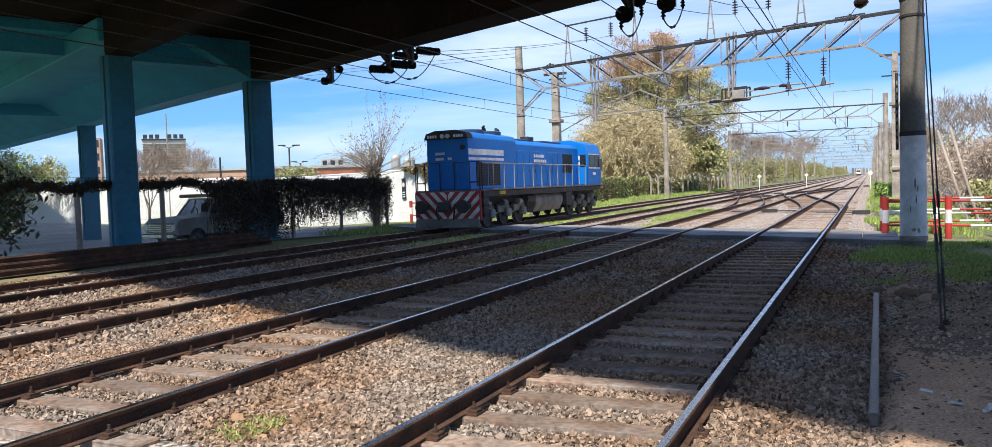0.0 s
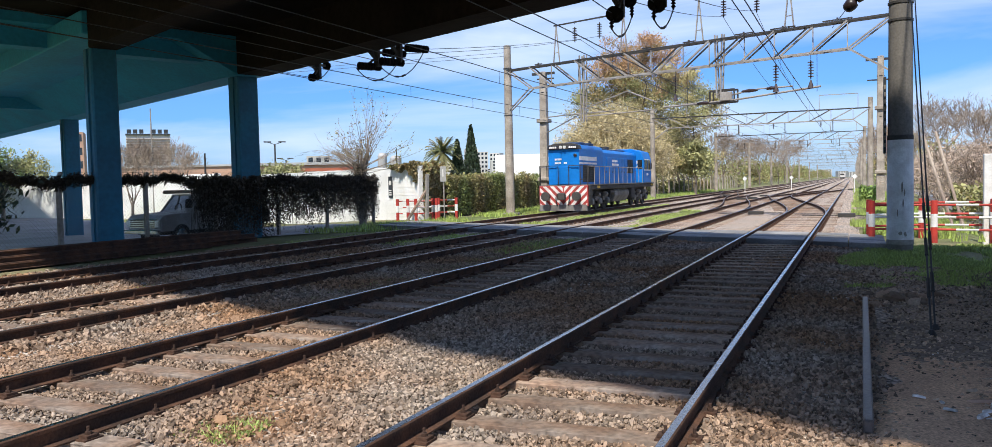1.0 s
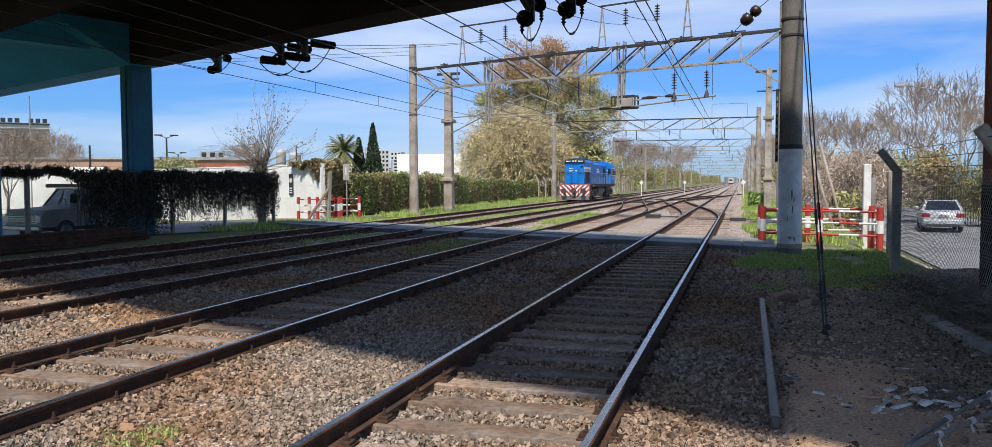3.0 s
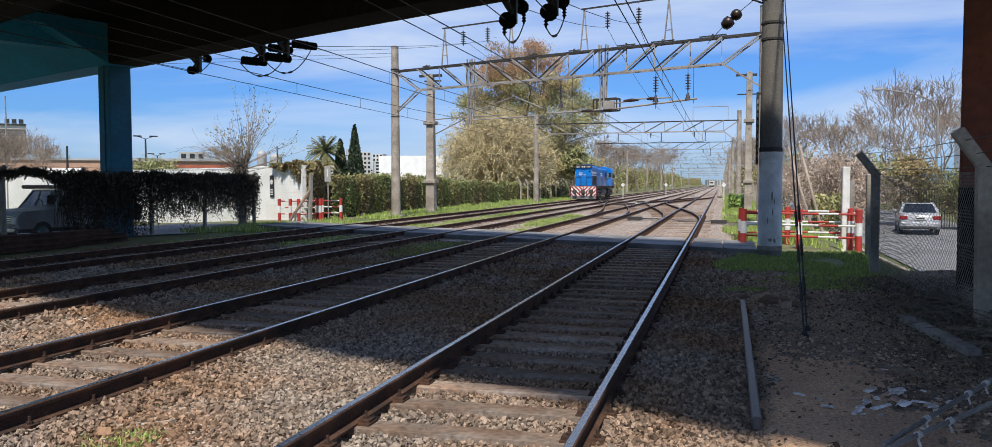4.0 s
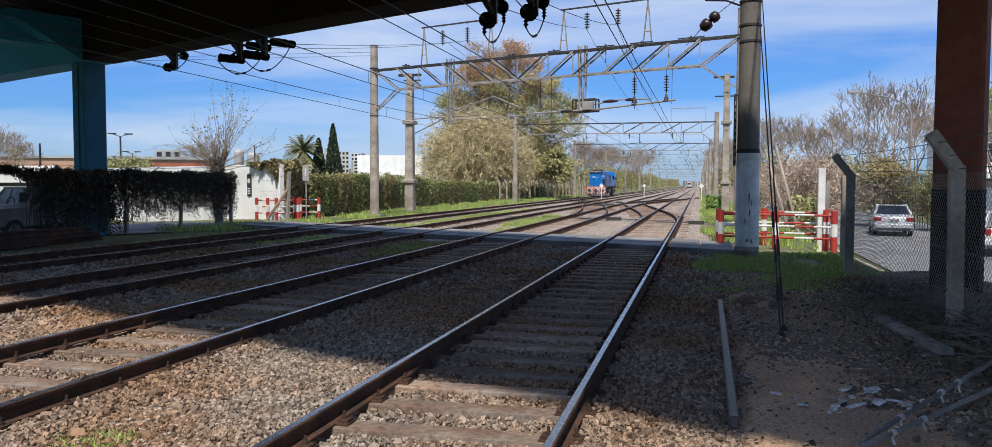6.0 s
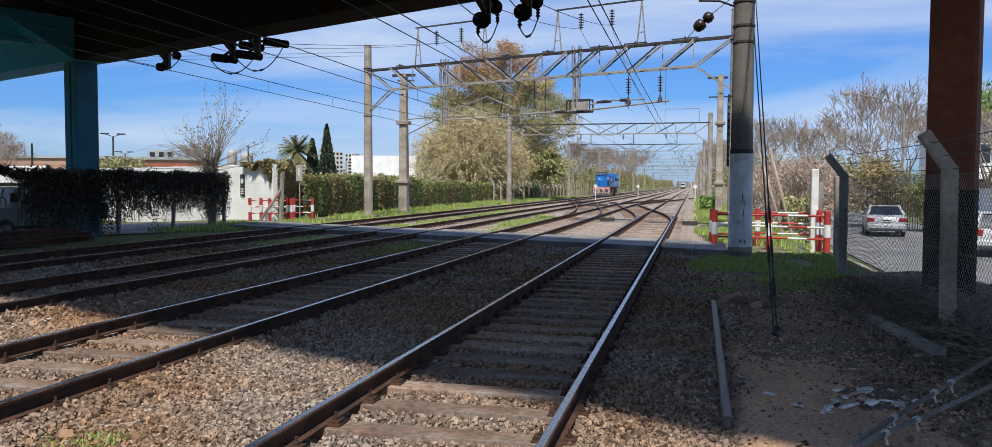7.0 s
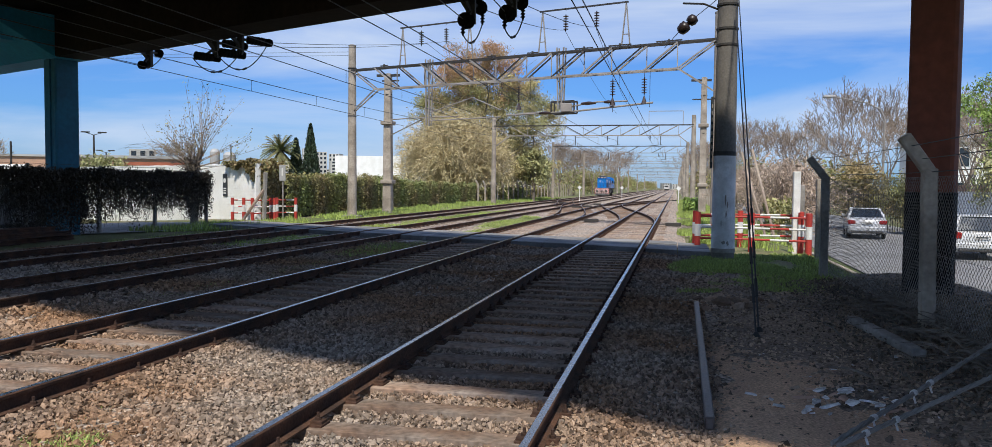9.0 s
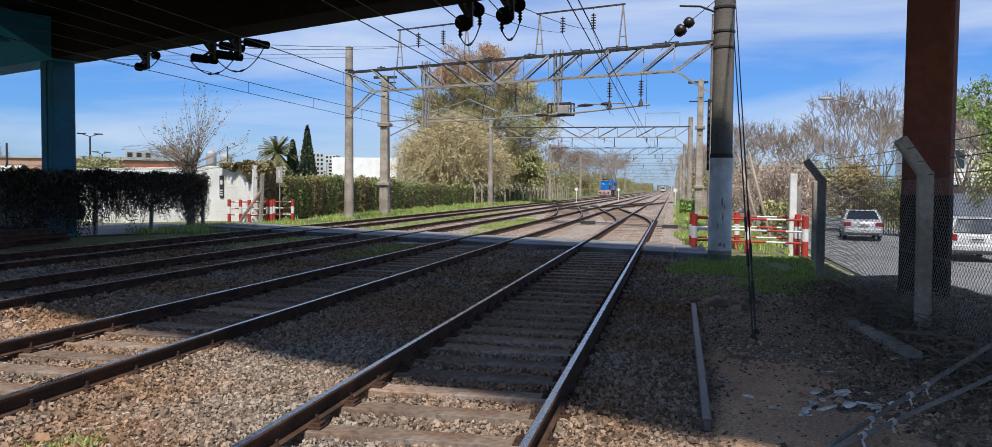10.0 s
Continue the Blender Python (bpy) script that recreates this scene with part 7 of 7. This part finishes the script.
def make_street_side():
    # walls and railings beyond the street
    w = setting("garden_wall", Build().box(13.6, 13.9, 18, 46, -0.7, 1.75), M["whitewall"], "pale garden wall with a brick coping")
    for k in range(56):
        part("coping_brick", Build().box(13.55, 13.95, 18 + k * 0.5, 18.46 + k * 0.5, 1.75, 2.05), M["brick"], w)
    t = thing("railing", "dark iron railing at the pavement", "railing")
    for k in range(40):
        part("bar", Build().tube([(9.6 + k * 0.13, 49, -0.6), (9.6 + k * 0.13, 49, 1.6)], 0.018, 5), M["darksteel"], t)
    part("rail", Build().bar((9.5, 49, 1.5), (15, 49, 1.5), 0.05), M["darksteel"], t)
    block("street_house", "pale two-storey house behind bare trees", 27, 78, 0, 9, 8, 6.0, "whitewall", 10, (3, 2), "sheet")
    block("street_house", "low red brick house behind brushwood", 11.2, 82, 0, 5, 8, 3.0, "brick", 10, (2, 1), "sheet")
    t = thing("street_lamp", "slim street lamp with a long curved arm", "street lamp", m=pose(13.9, 60, 0))
    part("pole", Build().tube([(0, 0, -0.2), (0, 0, 6.6), (-0.3, 0, 7.3), (-1.2, 0, 7.75), (-3.3, 0, 8.2)], [0.09, 0.07, 0.06, 0.05, 0.04], 8), M["galv"], t)
    part("lamp_head", Build().box(-4.0, -3.2, -0.13, 0.13, 8.15, 8.3), M["sheet"], t, "pale lamp head", 0.03)
    setting("kerb", Build().box(4.75, 4.9, 4, 60, -0.8, -0.48), M["concrete"], "worn concrete kerb")


make_street_side()


# ---- line details ----
def make_bridge_insulators():
    """Insulators and brackets hung from the overpass edge, with their jumper wires."""
    def drum(b, a, c, r):
        a, c = Vector(a), Vector(c)
        pts = [a.lerp(c, f) for f in (0, 0.06, 0.12, 0.2, 0.28, 0.36, 0.44, 0.52, 0.6, 0.68, 0.76, 0.84, 0.9, 1)]
        b.tube(pts, [r * 0.4, r * 0.9, r, r * 0.86, r, r * 0.86, r, r * 0.86, r, r * 0.86, r, r * 0.86, r * 0.9, r * 0.4], 12)
    # each: near drum, far drum, their length and radius, where the far wire ends
    sets = (((-16.36, 22.47, 5.47), (-16.40, 23.36, 5.98), 0.22, 0.13, None), ((-13.52, 21.38, 5.49), (-13.01, 22.03, 5.94), 0.62, 0.13, (-12.9, 41.0, 9.25)), ((-12.44, 20.92, 5.48), (-11.95, 21.58, 5.93), 0.62, 0.13, (-11.6, 40.6, 9.25)),
            ((-4.61, 17.6, 5.46), (-4.52, 18.43, 5.94), 0.36, 0.17, (-5.25, 38.4, 9.2)), ((-3.58, 17.16, 5.49), (-3.47, 17.98, 5.92), 0.36, 0.17, (-3.75, 37.9, 9.2)))
    for k, (near, far, ln, r, end) in enumerate(sets):
        near, far = Vector(near), Vector(far)
        t = thing("line_insulator", "black strain insulator drums on a bracket under the overpass edge", "insulator", "insulators under the overpass")
        u = Vector((UX, UY, 0))
        n = Vector((UY, -UX, 0))
        foot = near.lerp(far, 0.42)
        bk = Build().bar((foot.x, foot.y, 6.15), (foot.x, foot.y, near.z + 0.0), 0.13, 0.16).bar(foot - n * 0.02 + Vector((0, 0, 0.1)), near + Vector((0, 0, 0.02)), 0.07).bar(foot + Vector((0, 0, 0.25)), far, 0.07)
        bk.bar((foot.x - 0.45 * n.x, foot.y - 0.45 * n.y, 6.1), (foot.x, foot.y, near.z + 0.2), 0.08).bar((foot.x + u.x * 0.35, foot.y + u.y * 0.35, 6.1), (foot.x, foot.y, near.z + 0.15), 0.07)
        part("bracket", bk, M["darksteel"], t, "dark riveted steel bracket")
        # the wires pull along the line, a little towards the west
        d = Vector((0.1, 0.99, 0)) if k != 1 and k != 2 else Vector((0.5, 0.86, 0))
        ends = []
        for c, sgn in ((near, -1), (far, 1)):
            b = Build()
            drum(b, c - d * ln / 2, c + d * ln / 2, r)
            part("drum", b, M["tar"], t, "black drum")
            if k in (1, 2):
                b = Build()
                drum(b, c + d * (ln / 2 - 0.02), c + d * (ln / 2 + 0.2), r * 0.9)
                part("drum", b, M["tar"], t)
            ends.append(c + d * sgn * (ln / 2 + 0.04))
            if k > 2:
                b = Build()
                insulator(b, ends[-1].x, ends[-1].y, c.z - 0.06, 3, 0.055, 0.07)
                part("small_insulator", b, M["tar"], t)
        lift = Vector((0, 0, -0.34 if k > 2 else -0.08))
        jp = sag(ends[0] + lift, ends[1] + lift, 0.16 if k == 0 else 0.55 if k < 3 else 0.3, 14)
        jb = Build().tube(jp, 0.015, 5)
        for q, q2 in ((5, 6), (7, 8)):
            jb.tube([jp[q], jp[q2]], 0.03, 6)
        part("jumper", jb, M["wire"], t, "drooping jumper wire with clamps")
        wire([ends[0], (ends[0].x + 0.4, -6, ends[0].z - 0.25)], 0.011)
        if end:
            wire(sag(ends[1], end, 0.12, 6), 0.011)
            wire(sag(end, (end[0] - 0.4, 79, 8.9), 0.4, 10), 0.011)
    b = Build()
    t = thing("line_insulator", "glossy brown strain insulator beside the painted mast", "insulator", "insulators under the overpass")
    b.lathe([(0.05, -0.17), (0.12, -0.13), (0.155, 0.0), (0.14, 0.1), (0.06, 0.13), (0.05, 0.16), (0.11, 0.17), (0.145, 0.27), (0.12, 0.37), (0.04, 0.41)], 14, Matrix.Translation((0.14, 21.5, 5.9)) @ Vector((0.73, 0, 0.68)).to_track_quat("Z", "Y").to_matrix().to_4x4())
    part("drum", b, M["umber"], t, "glossy brown double drum", smooth=True)
    wire([(0.42, 21.5, 6.16), (1.2, 21.3, 6.75)], 0.012)
    wire([(0.15, 21.5, 5.95), (-0.6, 36.5, 7.9)], 0.012)
    for z in (9.2, 9.0):
        wire([(-17.7, 42.6, z), (-70, 47, z + 1.5)], 0.012)


make_bridge_insulators()


def make_signs():
    for x, y in ((0.35, 92), (-7.8, 122), (-12.05, 104)):
        t = thing("diamond_sign", "small white diamond sign on a post beside the track", "sign", "diamond signs", pose(x, y, 0))
        part("post", Build().tube([(0, 0, -0.1), (0, 0, 1.5)], 0.05, 6), M["white"], t)
        part("plate", Build().box(-0.2, 0.2, -0.02, 0.02, -0.2, 0.2, pose(0, -0.06, 1.72, 0, 45, 0)), M["white"], t)
    t = thing("signal_post", "slim far signal mast", "signal", m=pose(2.6, 140, 0))
    part("mast", Build().tube([(0, 0, 0), (0, 0, 6.5)], 0.09, 6), M["darksteel"], t)
    part("signal_head", Build().box(-0.25, 0.25, -0.15, 0.15, 5.4, 6.6), M["black"], t, "", 0.03)
    # far train
    t = thing("far_train", "pale electric train far down the line", "train", m=pose(TRACKS[1], 540, 0))
    part("body", Build().prism([(-1.45, 1.0), (1.45, 1.0), (1.45, 3.2), (1.0, 3.8), (-1.0, 3.8), (-1.45, 3.2)], 0, 50), M["facade"], t, "", 0.05)
    part("windscreen", Build().box(-1.1, 1.1, -0.03, 0.02, 2.3, 3.2), M["glass"], t)
    part("skirt", Build().box(-1.3, 1.3, 0.1, 50, 0.17, 1.0), M["black"], t)
    for s in (-1, 1):
        part("headlamp", Build().lathe([(0.14, 0), (0.14, 0.04)], 10, pose(s * 0.9, 0, 1.5, 90, 0, 0)), M["lampglass"], t)


make_signs()


# ---- loose ballast stones ----
def make_stones():
    nr = np.random.default_rng(42)
    base = np.array([(-1, -0.8, -0.5), (1, -0.7, -0.6), (0.8, 0.9, -0.5), (-0.9, 0.8, -0.6), (-0.6, -0.5, 0.6), (0.7, -0.6, 0.5), (0.5, 0.6, 0.7), (-0.7, 0.5, 0.5)])
    quads = np.array([(0, 3, 2, 1), (4, 5, 6, 7), (0, 1, 5, 4), (1, 2, 6, 5), (2, 3, 7, 6), (3, 0, 4, 7)])

    def lay(name, label, n, x0, x1, y0, y1, size, material, falloff, zf):
        x = nr.uniform(x0, x1, n)
        y = y0 + (y1 - y0) * nr.uniform(0, 1, n) ** falloff
        near = np.min(np.abs(x[:, None] - (np.array(TRACKS)[None, :, None] + np.array([-0.873, 0.873])[None, None, :]).reshape(1, -1)), axis=1)
        keep = near > 0.09
        x, y = x[keep], y[keep]
        n = len(x)
        s = size * nr.lognormal(0, 0.35, n)[:, None, None]
        v = base[None] * nr.uniform(0.6, 1.35, size=(n, 8, 3)) * s * 0.5
        q = nr.normal(size=(n, 4))
        q /= np.linalg.norm(q, axis=1)[:, None]
        w, a, c, d = q.T
        R = np.stack([1 - 2 * (c * c + d * d), 2 * (a * c - d * w), 2 * (a * d + c * w), 2 * (a * c + d * w), 1 - 2 * (a * a + d * d), 2 * (c * d - a * w), 2 * (a * d - c * w), 2 * (c * d + a * w), 1 - 2 * (a * a + c * c)], 1).reshape(n, 3, 3)
        v = np.einsum("nij,nkj->nki", R, v)
        z = zf(x, y)
        v += np.stack([x, y, z], 1)[:, None, :]
        f = (quads[None] + (np.arange(n) * 8)[:, None, None]).reshape(-1, 4)
        me = bpy.data.meshes.new(name)
        me.from_pydata(v.reshape(-1, 3).tolist(), [], f.tolist())
        me.materials.append(M[material])
        tagged(new(name, me), label, "gravel", kind="stuff")

    def bed(x, y):
        near = np.min(np.abs(x[:, None] - np.array(TRACKS)[None]), axis=1)
        return 0.004 - 0.03 * np.clip((near - 1.2) / 0.8, 0, 1) + nr.uniform(-0.012, 0.02, len(x)) - np.where((near < 0.92), 0.036, np.where(near < 1.45, -0.012, 0))
    lay("ballast_stones", "loose grey and rusty broken stones of the ballast", 108000, -8.2, 0.45, 4.2, 12.5, 0.0265, "stone", 1.0, bed)
    lay("ballast_stones", "loose grey and rusty broken stones of the ballast", 48000, -9.0, 0.6, 12.3, 24.2, 0.036, "stone", 1.0, bed)
    lay("ballast_stones", "loose grey and rusty broken stones of the ballast", 46000, -17.0, -7.6, 5.2, 21, 0.042, "stone", 1.0, bed)
    lay("path_pebbles", "small pebbles scattered on the dirt", 22000, 0.3, 4.9, 4.4, 19, 0.026, "pebble", 1.1, lambda x, y: np.array([dirt_z(a, c) for a, c in zip(x, y)]))


make_stones()


# ---- what moves ----
def motions():
    walk(LOCO, [(t, pose(TRACKS[3], 26.65 + 14.7 * t, RAIL_TOP)) for t in (0.0, 2.5, 5.0, 7.5, 10.0)])


motions()
